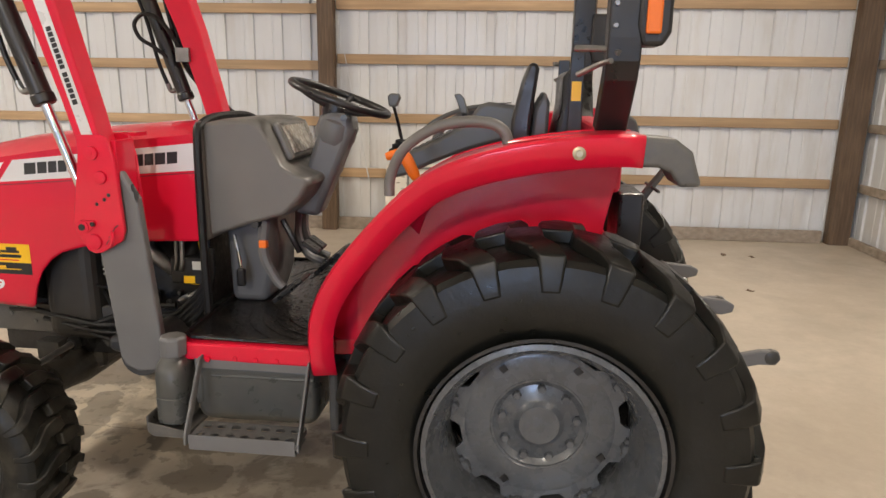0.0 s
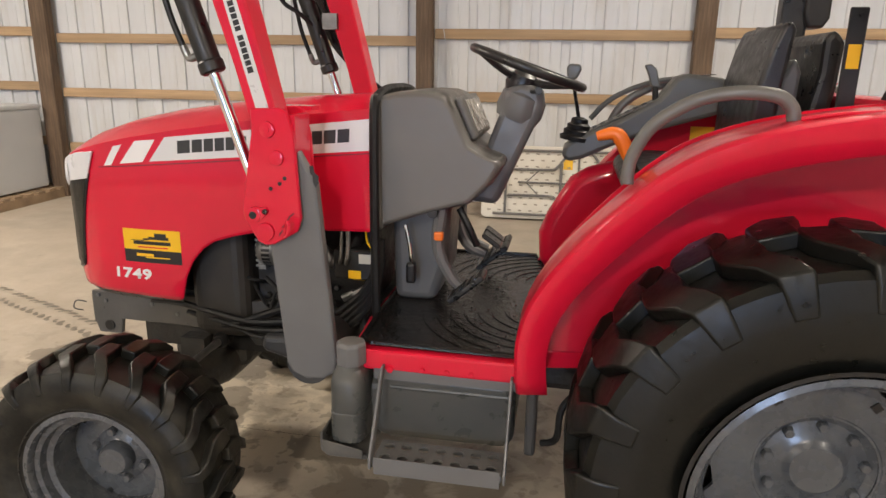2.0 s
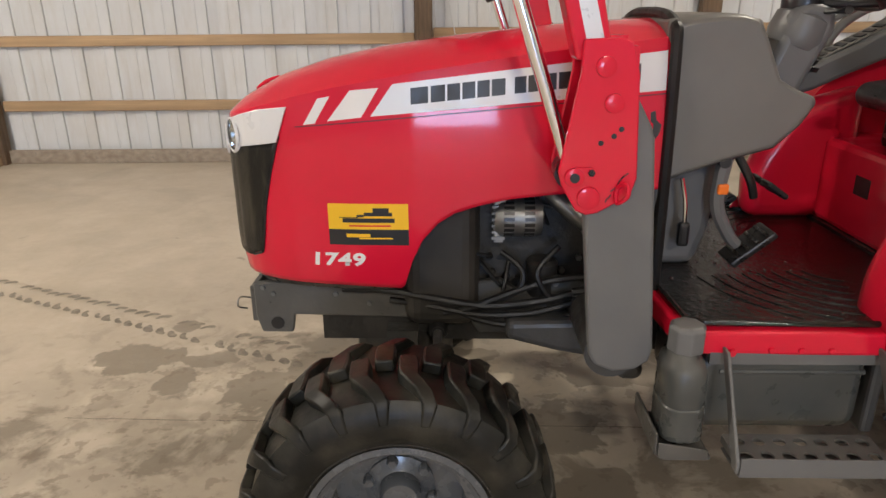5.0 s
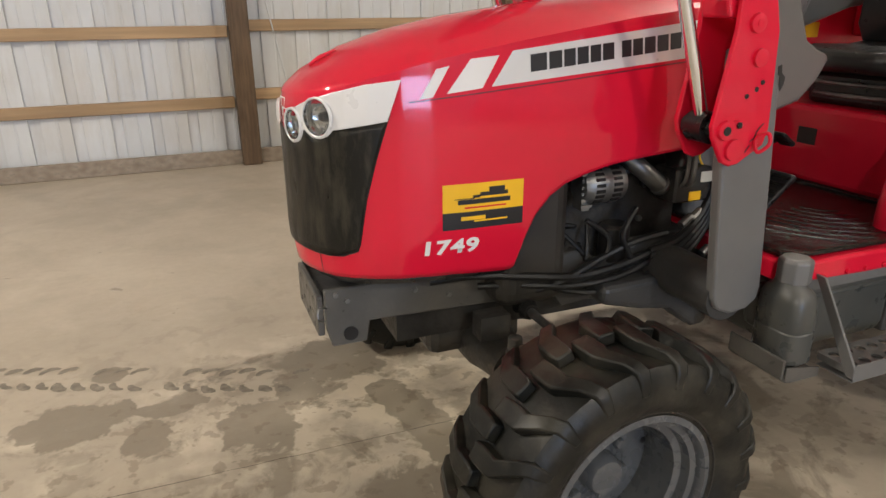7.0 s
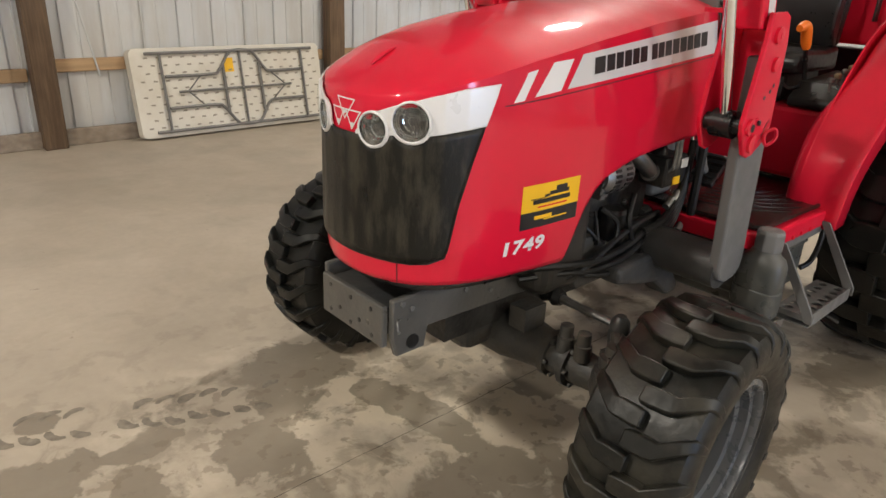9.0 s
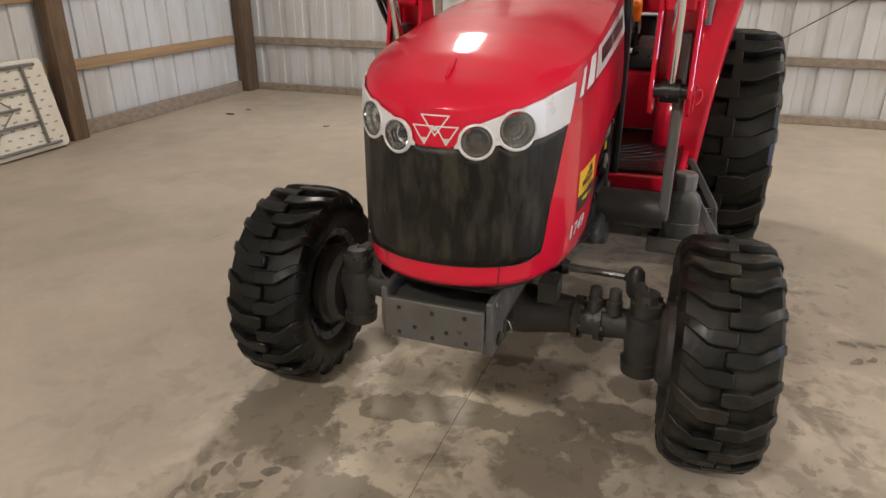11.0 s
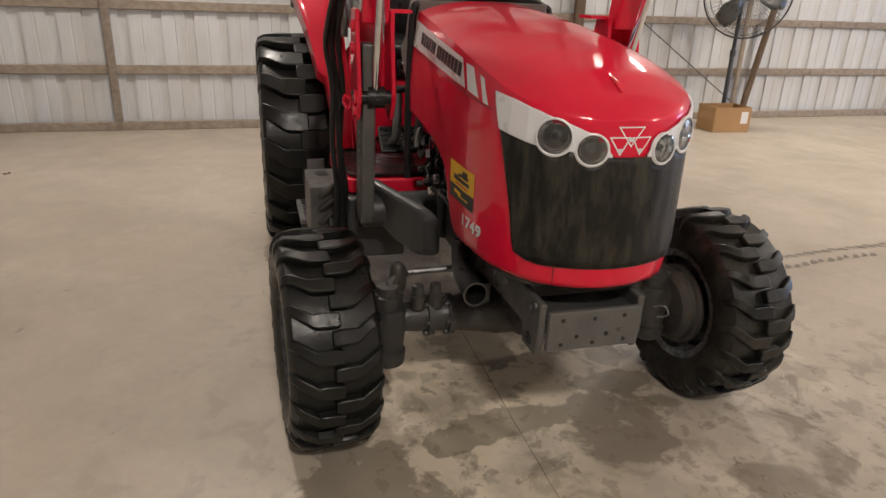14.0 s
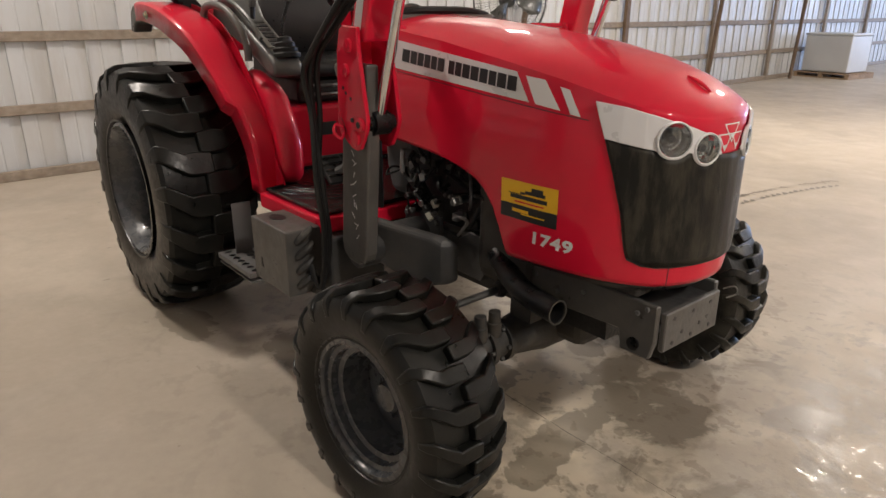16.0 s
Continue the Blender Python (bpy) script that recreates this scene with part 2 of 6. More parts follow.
def concrete():
    """Trowelled concrete with dust, wet patches and muddy splashes that keep to the wash place."""
    mat = bpy.data.materials.new("wet_stained_concrete")
    mat.use_nodes = True
    nt = mat.node_tree
    n, ln = nt.nodes, nt.links
    b = n["Principled BSDF"]
    geo = n.new("ShaderNodeNewGeometry")

    def tex(scale, detail=6, rough=0.55, offset=(0, 0, 0), stretch=(1, 1, 1), distort=0.0):
        mp = n.new("ShaderNodeMapping")
        mp.inputs["Location"].default_value = offset
        mp.inputs["Scale"].default_value = stretch
        ln.new(geo.outputs["Position"], mp.inputs[0])
        t = n.new("ShaderNodeTexNoise")
        t.inputs["Scale"].default_value, t.inputs["Detail"].default_value = scale, detail
        t.inputs["Roughness"].default_value, t.inputs["Distortion"].default_value = rough, distort
        ln.new(mp.outputs[0], t.inputs[0])
        return t.outputs[0]

    def rng(v, a, c, lo=0.0, hi=1.0):
        m = n.new("ShaderNodeMapRange")
        m.inputs[1].default_value, m.inputs[2].default_value, m.inputs[3].default_value, m.inputs[4].default_value = a, c, lo, hi
        ln.new(v, m.inputs[0])
        return m.outputs[0]

    def op(kind, x, y):
        m = n.new("ShaderNodeMath")
        m.operation = kind
        for i, v in enumerate((x, y)):
            if hasattr(v, "links"):
                ln.new(v, m.inputs[i])
            else:
                m.inputs[i].default_value = v
        return m.outputs[0]

    def mix(f, x, y):
        m = n.new("ShaderNodeMix")
        m.data_type = "RGBA"
        ln.new(f, m.inputs[0])
        for i, v in ((6, x), (7, y)):
            if hasattr(v, "links"):
                ln.new(v, m.inputs[i])
            else:
                m.inputs[i].default_value = (*v, 1)
        return m.outputs[2]

    def blob(cx, cy, rx, ry):
        """1 in the middle of an ellipse, 0 outside, with a soft rim."""
        v = n.new("ShaderNodeVectorMath")
        v.operation = "SUBTRACT"
        ln.new(geo.outputs["Position"], v.inputs[0])
        v.inputs[1].default_value = (cx, cy, 0)
        w = n.new("ShaderNodeVectorMath")
        w.operation = "MULTIPLY"
        ln.new(v.outputs[0], w.inputs[0])
        w.inputs[1].default_value = (1 / rx, 1 / ry, 0)
        l = n.new("ShaderNodeVectorMath")
        l.operation = "LENGTH"
        ln.new(w.outputs[0], l.inputs[0])
        return rng(l.outputs["Value"], 1.15, 0.55)

    base = mix(rng(tex(0.55, 5), 0.35, 0.65), (0.40, 0.345, 0.275), (0.475, 0.415, 0.34))
    base = mix(rng(tex(26, 4), 0.3, 0.75, 0, 0.22), base, (0.30, 0.255, 0.20))
    base = mix(rng(tex(2.2, 9, 0.62, (4, 1, 0)), 0.52, 0.66, 0, 0.28), base, (0.56, 0.50, 0.42))
    # the wash place round the nose and along both sides
    zone = op("MAXIMUM", blob(-1.75, 2.2, 1.9, 2.0), op("MAXIMUM", blob(-0.2, 2.3, 2.0, 1.5), blob(-2.9, 0.9, 1.6, 1.5)))
    field = op("ADD", tex(2.9, 9, 0.62, (1.7, 5.2, 0), distort=0.5), op("MULTIPLY", op("SUBTRACT", zone, 1.0), 0.35))
    pools = None
    for cx, cy, rx, ry in PUDDLES:
        q = blob(cx, cy, rx * 1.5, ry * 1.5)
        pools = q if pools is None else op("MAXIMUM", pools, q)
    ragged = op("ADD", op("MULTIPLY", pools, 0.62), op("MULTIPLY", op("SUBTRACT", tex(7.5, 8, 0.62, (2, 6, 0), distort=0.4), 0.5), 1.7))
    field = op("SUBTRACT", field, op("MULTIPLY", blob(-0.95, 2.93, 0.34, 0.26), 0.2))
    wet = op("MAXIMUM", op("MAXIMUM", rng(field, 0.540, 0.600), rng(ragged, 0.31, 0.40)), op("MULTIPLY", rng(tex(6.5, 7, 0.6, (8, 4, 0), distort=0.3), 0.53, 0.60), op("MULTIPLY", zone, 0.55)))
    spots = rng(op("ADD", tex(15, 5, 0.55, (9, 2, 0)), op("MULTIPLY", op("SUBTRACT", zone, 1.0), 0.4)), 0.575, 0.61)
    dry = rng(op("ADD", tex(3.6, 6, 0.55, (3, 8, 0)), op("MULTIPLY", op("SUBTRACT", zone, 1.0), 0.4)), 0.50, 0.60)
    c = mix(op("MULTIPLY", dry, 0.5), base, (0.60, 0.53, 0.43))
    c = mix(rng(tex(1.4, 6, 0.6, (7, 3, 0), distort=0.5), 0.47, 0.62, 0, 0.30), c, (0.27, 0.235, 0.19))
    # pale dried mud under the nose, whitened further to stand in for light there
    c = mix(op("MULTIPLY", blob(-1.08, 2.87, 0.72, 0.52), rng(tex(3, 6, 0.6, (1, 9, 0)), 0.36, 0.50, 0.15, 0.85)), c, (0.70, 0.61, 0.47))
    c = mix(op("MULTIPLY", zone, 0.08), c, (0.20, 0.172, 0.135))
    c = mix(op("MULTIPLY", wet, 0.66), c, (0.150, 0.125, 0.094))
    c = mix(op("MULTIPLY", spots, 0.45), c, (0.17, 0.135, 0.098))
    ln.new(c, b.inputs["Base Color"])
    r = op("ADD", rng(tex(5, 6), 0.3, 0.7, 0.40, 0.58), op("MULTIPLY", op("MAXIMUM", wet, spots), -0.12))
    # standing water that glints in small spots
    drops = op("MULTIPLY", blob(-1.87, 2.2, 0.34, 0.22), rng(tex(26, 4, 0.6, (5, 5, 0)), 0.60, 0.62))
    r = op("MULTIPLY", r, op("SUBTRACT", 1.0, op("MULTIPLY", drops, 0.82)))
    ln.new(r, b.inputs["Roughness"])
    b.inputs["Specular IOR Level"].default_value = 0.4
    bp = n.new("ShaderNodeBump")
    bp.inputs["Strength"].default_value, bp.inputs["Distance"].default_value = 0.12, 0.006
    ln.new(op("ADD", tex(60, 6), op("MULTIPLY", wet, -0.6)), bp.inputs["Height"])
    ln.new(bp.outputs[0], b.inputs["Normal"])
    return mat


CONCRETE = concrete()


# ---------------------------------------------------------------- mesh helpers
def part(name, bm, material, parent=None, label="", smooth=False, at=None, angle=35, out=None):
    """Links a bmesh as one mesh object, under a thing or part where one is given; out: a point that its faces look away from."""
    mesh = bpy.data.meshes.new(name)
    bmesh.ops.recalc_face_normals(bm, faces=bm.faces)
    if out is not None and sum(f.normal.dot(f.calc_center_median() - Vector(out)) * f.calc_area() for f in bm.faces) < 0:
        bmesh.ops.reverse_faces(bm, faces=bm.faces)
    bm.to_mesh(mesh)
    bm.free()
    mesh.materials.append(material)
    if smooth:
        mesh.shade_smooth()
        mesh.set_sharp_from_angle(angle=radians(angle))
    ob = new(name, mesh)
    if parent:
        ob.parent = parent
    if at is not None:
        ob.matrix_basis = at
    if label:
        tagged(ob, label)
    return ob


def again(ob, m, parent=None):
    """Another object on the same mesh."""
    o = new(ob.name.split(".")[0], ob.data)
    o.parent = parent or ob.parent
    o.matrix_basis = m
    return o


def bevel(ob, width, segments=2):
    m = ob.modifiers.new("bevel", "BEVEL")
    m.width, m.segments, m.limit_method, m.angle_limit = width, segments, "ANGLE", radians(40)
    return ob


def bm_box(x0, x1, y0, y1, z0, z1, bm=None, m=None):
    bm = bm or bmesh.new()
    v = [bm.verts.new((x, y, z)) for x in (x0, x1) for y in (y0, y1) for z in (z0, z1)]
    for f in ((0, 1, 3, 2), (4, 6, 7, 5), (0, 4, 5, 1), (2, 3, 7, 6), (0, 2, 6, 4), (1, 5, 7, 3)):
        bm.faces.new([v[i] for i in f])
    if m is not None:
        bmesh.ops.transform(bm, matrix=m, verts=v)
    return bm


def bm_prism(pts, a0, a1, axis="y", bm=None):
    """A flat outline given in the two other axes, thickened along axis from a0 to a1."""
    bm = bm or bmesh.new()
    put = {"y": lambda p, a: (p[0], a, p[1]), "x": lambda p, a: (a, p[0], p[1]), "z": lambda p, a: (p[0], p[1], a)}[axis]
    lo = [bm.verts.new(put(p, a0)) for p in pts]
    hi = [bm.verts.new(put(p, a1)) for p in pts]
    bm.faces.new(lo)
    bm.faces.new(hi[::-1])
    for i in range(len(pts)):
        j = (i + 1) % len(pts)
        bm.faces.new((lo[i], hi[i], hi[j], lo[j]))
    return bm


def bm_tube(path, r, segs=10, bm=None, closed=False, smooth_path=True, caps=True):
    """A round bar along a path; r is one radius or one for each point."""
    bm = bm or bmesh.new()
    pts = [Vector(p) for p in path]
    rad = list(r) if hasattr(r, "__len__") else [r] * len(pts)
    if smooth_path and len(pts) > 2:
        out, ro = [], []
        cnt = len(pts)
        for i in range(cnt if closed else cnt - 1):
            g = lambda k: pts[k % cnt] if closed else pts[min(max(k, 0), cnt - 1)]
            p0, p1, p2, p3 = g(i - 1), g(i), g(i + 1), g(i + 2)
            for k in range(5):
                t = k / 5
                out.append(0.5 * (2 * p1 + (p2 - p0) * t + (2 * p0 - 5 * p1 + 4 * p2 - p3) * t * t + (3 * p1 - p0 - 3 * p2 + p3) * t ** 3))
                ro.append(rad[i] * (1 - t) + rad[(i + 1) % cnt] * t)
        if not closed:
            out.append(pts[-1])
            ro.append(rad[-1])
        pts, rad = out, ro
    rings, up = [], None
    for i, p in enumerate(pts):
        a = pts[i - 1] if (i or closed) else p
        c = pts[(i + 1) % len(pts)] if (i < len(pts) - 1 or closed) else p
        d = (c - a).normalized()
        if up is None:
            up = d.orthogonal().normalized()
        up = (up - d * up.dot(d)).normalized()
        side = d.cross(up)
        rings.append([bm.verts.new(p + (up * math.cos(k * 2 * math.pi / segs) + side * math.sin(k * 2 * math.pi / segs)) * rad[i]) for k in range(segs)])
    for i in range(len(rings) if closed else len(rings) - 1):
        a, c = rings[i], rings[(i + 1) % len(rings)]
        off = 0
        if closed and i == len(rings) - 1:
            off = min(range(segs), key=lambda o: (a[0].co - c[o].co).length)
        for k in range(segs):
            bm.faces.new((a[k], a[(k + 1) % segs], c[(k + 1 + off) % segs], c[(k + off) % segs]))
    if not closed and caps:
        bm.faces.new(rings[0][::-1])
        bm.faces.new(rings[-1])
    return bm


def bm_lathe(profile, segs=32, axis="y", centre=(0, 0, 0), bm=None, closed=False, caps=None):
    """A profile of (along the axis, radius) turned about an axis."""
    bm = bm or bmesh.new()
    c = Vector(centre)
    rings = []
    for a, r in profile:
        ring = []
        for k in range(segs):
            t = 2 * math.pi * k / segs
            u, w = max(r, 1e-5) * math.cos(t), max(r, 1e-5) * math.sin(t)
            ring.append(bm.verts.new(c + Vector({"y": (u, a, w), "x": (a, u, w), "z": (u, w, a)}[axis])))
        rings.append(ring)
    for i in range(len(rings) if closed else len(rings) - 1):
        p, q = rings[i], rings[(i + 1) % len(rings)]
        for k in range(segs):
            bm.faces.new((p[k], p[(k + 1) % segs], q[(k + 1) % segs], q[k]))
    if not closed:
        for ring, r, cap in ((rings[0], profile[0][1], caps != "none"), (rings[-1], profile[-1][1], caps != "none")):
            if r > 1e-4 and cap:
                bm.faces.new(ring)
    return bm


def bm_hex(centre, r, h, axis="y", bm=None):
    return bm_lathe([(0, r), (h * 0.8, r), (h, r * 0.8)], 6, axis, centre, bm)


def bm_surface(rows, bm=None, close_u=False):
    """A skin over rows of points, all of one length."""
    bm = bm or bmesh.new()
    v = [[bm.verts.new(p) for p in row] for row in rows]
    for i in range(len(v) - 1):
        for j in range(len(v[0]) - (0 if close_u else 1)):
            k = (j + 1) % len(v[0])
            bm.faces.new((v[i][j], v[i][k], v[i + 1][k], v[i + 1][j]))
    return bm


def solid(ob, thick, offset=-1):
    m = ob.modifiers.new("thickness", "SOLIDIFY")
    m.thickness, m.offset = thick, offset
    return ob


def lerp_table(table, x):
    """Linear reading of a table of (x, value) in rising x."""
    return float(np.interp(x, [p[0] for p in table], [p[1] for p in table]))


def rounded(x0, x1, z0, z1, r, k=4):
    """A rectangle's outline with round corners."""
    out = []
    for cx, cz, a in ((x1 - r, z1 - r, 0), (x0 + r, z1 - r, 90), (x0 + r, z0 + r, 180), (x1 - r, z0 + r, 270)):
        out += [(cx + r * math.cos(radians(a + 90 * i / k)), cz + r * math.sin(radians(a + 90 * i / k))) for i in range(k + 1)]
    return out


# ---------------------------------------------------------------- the shed
NE, NW, SE, SW = Vector((4.221, 7.259)), Vector((-10.5, 7.259)), Vector((4.221, -24.0)), Vector((-10.5, -24.0))
EAST_DIR = (SE - NE).normalized()

floor = tagged(part("floor", bm_box(-30, 30, -44, 27, -0.3, -0.03), CONCRETE), "bare earth and concrete base under the shed floor", kind="structure")
slab = tagged(part("floor_slab", bm_box(-10.6, 4.36, -24.2, 7.4, -0.06, 0.0), CONCRETE), "dusty trowelled concrete floor slab with wet muddy stains", kind="structure")
crack_rnd = random.Random(12)
crack = []
for k in range(44):
    x = -2.5 + k * 0.05
    crack.append((x, 2.712 - 0.04 * (x + 1.0) + crack_rnd.uniform(-0.0022, 0.0022), crack_rnd.uniform(0.0006, 0.0014)))
part("floor_joint", bm_surface([[(x, y - w, 0.0006), (x, y + w, 0.0006)] for x, y, w in crack]), shader("dirt_in_joint", (0.05, 0.042, 0.033), 0.8), slab)
# ceiling is out of view; its white is raised to bounce fill light down
ceiling = tagged(part("ceiling", bm_box(-10.8, 4.5, -24.2, 7.5, CEIL, CEIL + 0.12), CEILING), "unseen white ceiling assumed over the shed to bounce light down", kind="structure")

PANEL_W = 0.914


def panel_mesh(h):
    """One sheet of ribbed siding seen from inside: three deep ribs and faint stiffeners between them."""
    xs = []
    for k in range(3):
        o = k * PANEL_W / 3
        xs += [(o, 0), (o + 0.092, 0), (o + 0.096, 0.004), (o + 0.108, 0.004), (o + 0.112, 0), (o + 0.196, 0), (o + 0.200, 0.022), (o + 0.283, 0.022), (o + 0.287, 0)]
    xs.append((PANEL_W - 0.003, 0))
    bm = bm_surface([[(x, y, z) for x, y in xs] for z in (0.02, h)])
    mesh = bpy.data.meshes.new("panel")
    bm.to_mesh(mesh)
    bm.free()
    mesh.materials.append(STEEL)
    return mesh


PANEL = panel_mesh(CEIL)


def siding(name, a, b, label, lo=0.0):
    """A wall from a to b, seen from its right-hand side: an outer skin with ribbed sheets on its inner face."""
    d = (b - a).normalized()
    out = Vector((d.y, -d.x)) * -1
    n = int(math.ceil((b - a).length / PANEL_W - 0.02))
    ang = math.degrees(math.atan2(d.y, d.x))
    m = pose(a.x, a.y, 0, 0, 0, ang)
    bm = bm_box(0, (b - a).length, 0.03, 0.13, lo, CEIL)
    wall = tagged(part(name, bm, STEEL, at=m), label, kind="structure")
    return wall, n


def sheets(wall, n, sign=1):
    for i in range(n):
        o = new("panel", PANEL)
        o.parent = wall
        o.matrix_basis = pose(i * PANEL_W, 0, 0)


wall_n, count_n = siding("wall_north", NW, NE, "white ribbed steel siding on timber girts")
wall_e, count_e = siding("wall_east", NE, SE, "white ribbed steel siding on weathered girts")
# west and south walls are assumed to close the room, all out of view
wall_w, count_w = siding("wall_west", SW, NW, "white ribbed steel siding")
wall_s, count_s = siding("wall_south_a", SE, Vector((0.9, -24.0)), "white ribbed steel siding beside the open door")
wall_t, count_t = siding("wall_south_b", Vector((-4.1, -24.0)), SW, "white ribbed steel siding beside the open door")
lintel = tagged(part("wall_south_lintel", bm_box(-4.1, 0.9, -24.13, -24.0, 3.95, CEIL), STEEL), "white steel lintel over the open door", kind="structure")


def timber(name, label, material, length, w, h, m, group):
    ob = tagged(part(name, bm_box(0, length, 0, w, 0, h), material, at=m), label, group=group, kind="structure")
    return bevel(ob, 0.006, 1)


def north_at(x):
    return NE.y + (x - NE.x) * (NW.y - NE.y) / (NW.x - NE.x)


def girts_north(x0, x1, heights):
    for z in heights:
        timber("girt", "knotty pine girt nailed across the siding", GIRT, x1 - x0, 0.04, 0.098, pose(x0, north_at(x0) - 0.041, z - 0.049), "girts on the walls")


girts_north(-10.4, -5.55, (0.61, 1.21, 1.79, 2.36, 2.95, 3.6))
girts_north(-5.36, -1.36, (0.55, 1.15, 1.725, 2.29, 2.9, 3.5))
girts_north(-1.185, 1.262, (0.61, 1.195, 1.795, 2.33, 2.95, 3.6))
girts_north(1.442, 3.93, (0.61, 1.215, 1.82, 2.36, 2.95, 3.6))
for px, pw in ((-5.455, 0.18), (-1.272, 0.165), (1.352, 0.175), (4.04, 0.21)):
    timber("post", "dark stained timber post with water marks at its foot", POST, pw, 0.125, CEIL, pose(px - pw / 2, north_at(px) - 0.168, 0), "posts of the shed")
timber("baseboard", "grubby treated baseboard along the foot of the siding", GIRT_OLD, 14.3, 0.045, 0.13, pose(-10.4, 7.165, 0), "baseboards")

# east wall, in its own run of metres from the corner
EA = math.degrees(math.atan2(EAST_DIR.y, EAST_DIR.x))


def east(s, inset, z):
    p = NE + EAST_DIR * s
    return pose(p.x, p.y, z, 0, 0, EA) @ pose(0, -inset, 0)


RUN_E = (SE - NE).length
for z in (0.585, 1.185, 1.80, 2.4, 3.0, 3.6):
    s = 0.1
    while s < RUN_E - 0.2:
        l = min(5.45, RUN_E - 0.1 - s)
        timber("girt", "weathered grey-brown girt across the siding", GIRT_OLD, l - 0.01, 0.04, 0.085, east(s, 0.041, z - 0.043), "girts on the walls")
        s += 5.45
for s, w, d in ((2.51, 0.075, 0.05), (7.43, 0.12, 0.06), (9.79, 0.05, 0.05), (12.57, 0.10, 0.06), (15.4, 0.075, 0.06), (17.9, 0.09, 0.06), (20.6, 0.075, 0.06), (23.3, 0.09, 0.06), (26, 0.075, 0.06), (28.7, 0.09, 0.06)):
    timber("post", "weathered upright timber against the siding", GIRT_OLD if w < 0.1 else POST, w, d, CEIL, east(s, 0.042 + d, 0), "posts of the shed")
timber("baseboard", "grubby treated baseboard along the foot of the siding", GIRT_OLD, RUN_E - 0.3, 0.045, 0.085, east(0.15, 0.09, 0), "baseboards")
for s, out, run in ((9.90, 0.14, 0.56), (14.96, 0.32, 0.8), (18.6, 0.32, 0.8)):
    a, c = east(s, out, 0).translation, east(s + run, 0.14, 3.4).translation
    tagged(part("wall_brace", bm_tube([a, c], 0.04, 8), POST), "leaning timber brace against the siding", kind="structure")
for s in (1, -1):
    a, c = east(7.43, 0.12, 1.72).translation, east(7.43 + s * 2.45, 0.12, 0.14).translation
    tagged(part("wall_brace_cable", bm_tube([a, c], 0.006, 6), DARK_STEEL), "thin dark cable brace slanting down the siding", kind="structure")

# ---------------------------------------------------------------- assumed ceiling lights, none in view
def bay_light(x, y):
    e = tagged(new("bay_light"), "unseen round high-bay lamp assumed under the ceiling", "ceiling light", "high-bay lamps")
    e.matrix_basis = pose(x, y, CEIL)
    part("housing", bm_lathe([(-0.10, 0.03), (-0.12, 0.09), (-0.26, 0.12), (-0.30, 0.25), (-0.45, 0.30), (-0.44, 0.28), (-0.31, 0.24)], 28, "z"), LAMP_SHELL, e, smooth=True)
    part("hanger", bm_tube([(0, 0, 0), (0, 0, -0.11)], 0.012, 8), DARK_STEEL, e)
    return e


for bx, by, e in BAYS:
    bay_light(bx, by)


# ---------------------------------------------------------------- loose things of the shed
def folding_table():
    """A folded resin table that stands on its long edge; built lying, its underside up."""
    e = tagged(new("folding_table"), "folded white resin table with grey tube legs leaning on the wall", "table")
    L, W = 1.80, 0.725
    for k, name in enumerate(("half_top", "half_top")):
        z = -0.052 * k
        o = part(name, bm_prism(rounded(0, L, 0, W, 0.05, 5), z - 0.044, z, "z"), RESIN, e)
        bevel(o, 0.008, 2)
    rnd = random.Random(4)
    dim = part("dimple", bm_box(-0.017, 0.017, -0.0065, 0.0065, 0.0005, 0.003), MARK, e, at=pose(0.08, 0.08, 0))
    for i in range(33):
        for j in range(10):
            if (i, j) != (0, 0) and (i + j) % 2 == 0:
                again(dim, pose(0.08 + i * 0.0515, 0.08 + j * 0.063, 0.0, 0, 0, rnd.uniform(-8, 8)))
    zc = 0.022

    def rail(name, pts, r=0.012):
        part(name, bm_tube([(x, y, zc) for x, y in pts], r, 8), TUBE_GREY, e, smooth=True)

    rail("side_rail", [(0.12, 0.045), (L - 0.10, 0.045)], 0.013)
    rail("side_rail", [(0.12, W - 0.045), (L - 0.10, W - 0.045)], 0.013)
    for x in (0.24, L - 0.22):
        rail("cross_tube", [(x, 0.05), (x, W - 0.05)])
    for s in (1, -1):
        yy = lambda v: W / 2 + s * v
        rail("leg", [(0.26, yy(0.13)), (0.66, yy(0.13)), (0.74, yy(0.16)), (0.84, yy(0.29)), (0.90, yy(0.32)), (1.02, yy(0.32)), (1.09, yy(0.29)), (1.18, yy(0.16)), (1.25, yy(0.13)), (L - 0.24, yy(0.13))], 0.013)
        rail("stay", [(0.44, yy(0)), (0.56, yy(0.12))], 0.006)
        rail("stay", [(L - 0.42, yy(0)), (L - 0.56, yy(0.12))], 0.006)
    rail("stretcher", [(0.36, W / 2), (L - 0.36, W / 2)], 0.010)
    rail("hinge_tube", [(0.95, 0.04), (0.95, W - 0.04)], 0.010)
    for x in (0.78, 1.13):
        rail("leg_end", [(x, W / 2 - 0.21), (x, W / 2 + 0.21)], 0.014)
    part("label", bm_box(0.80, 0.89, W / 2 + 0.14, W / 2 + 0.26, 0.0005, 0.003), YELLOW, e, "yellow paper notice")
    return e


ft = folding_table()
ft.matrix_basis = pose(-0.655, 6.99, 0.02, 79, 0, 0.4)


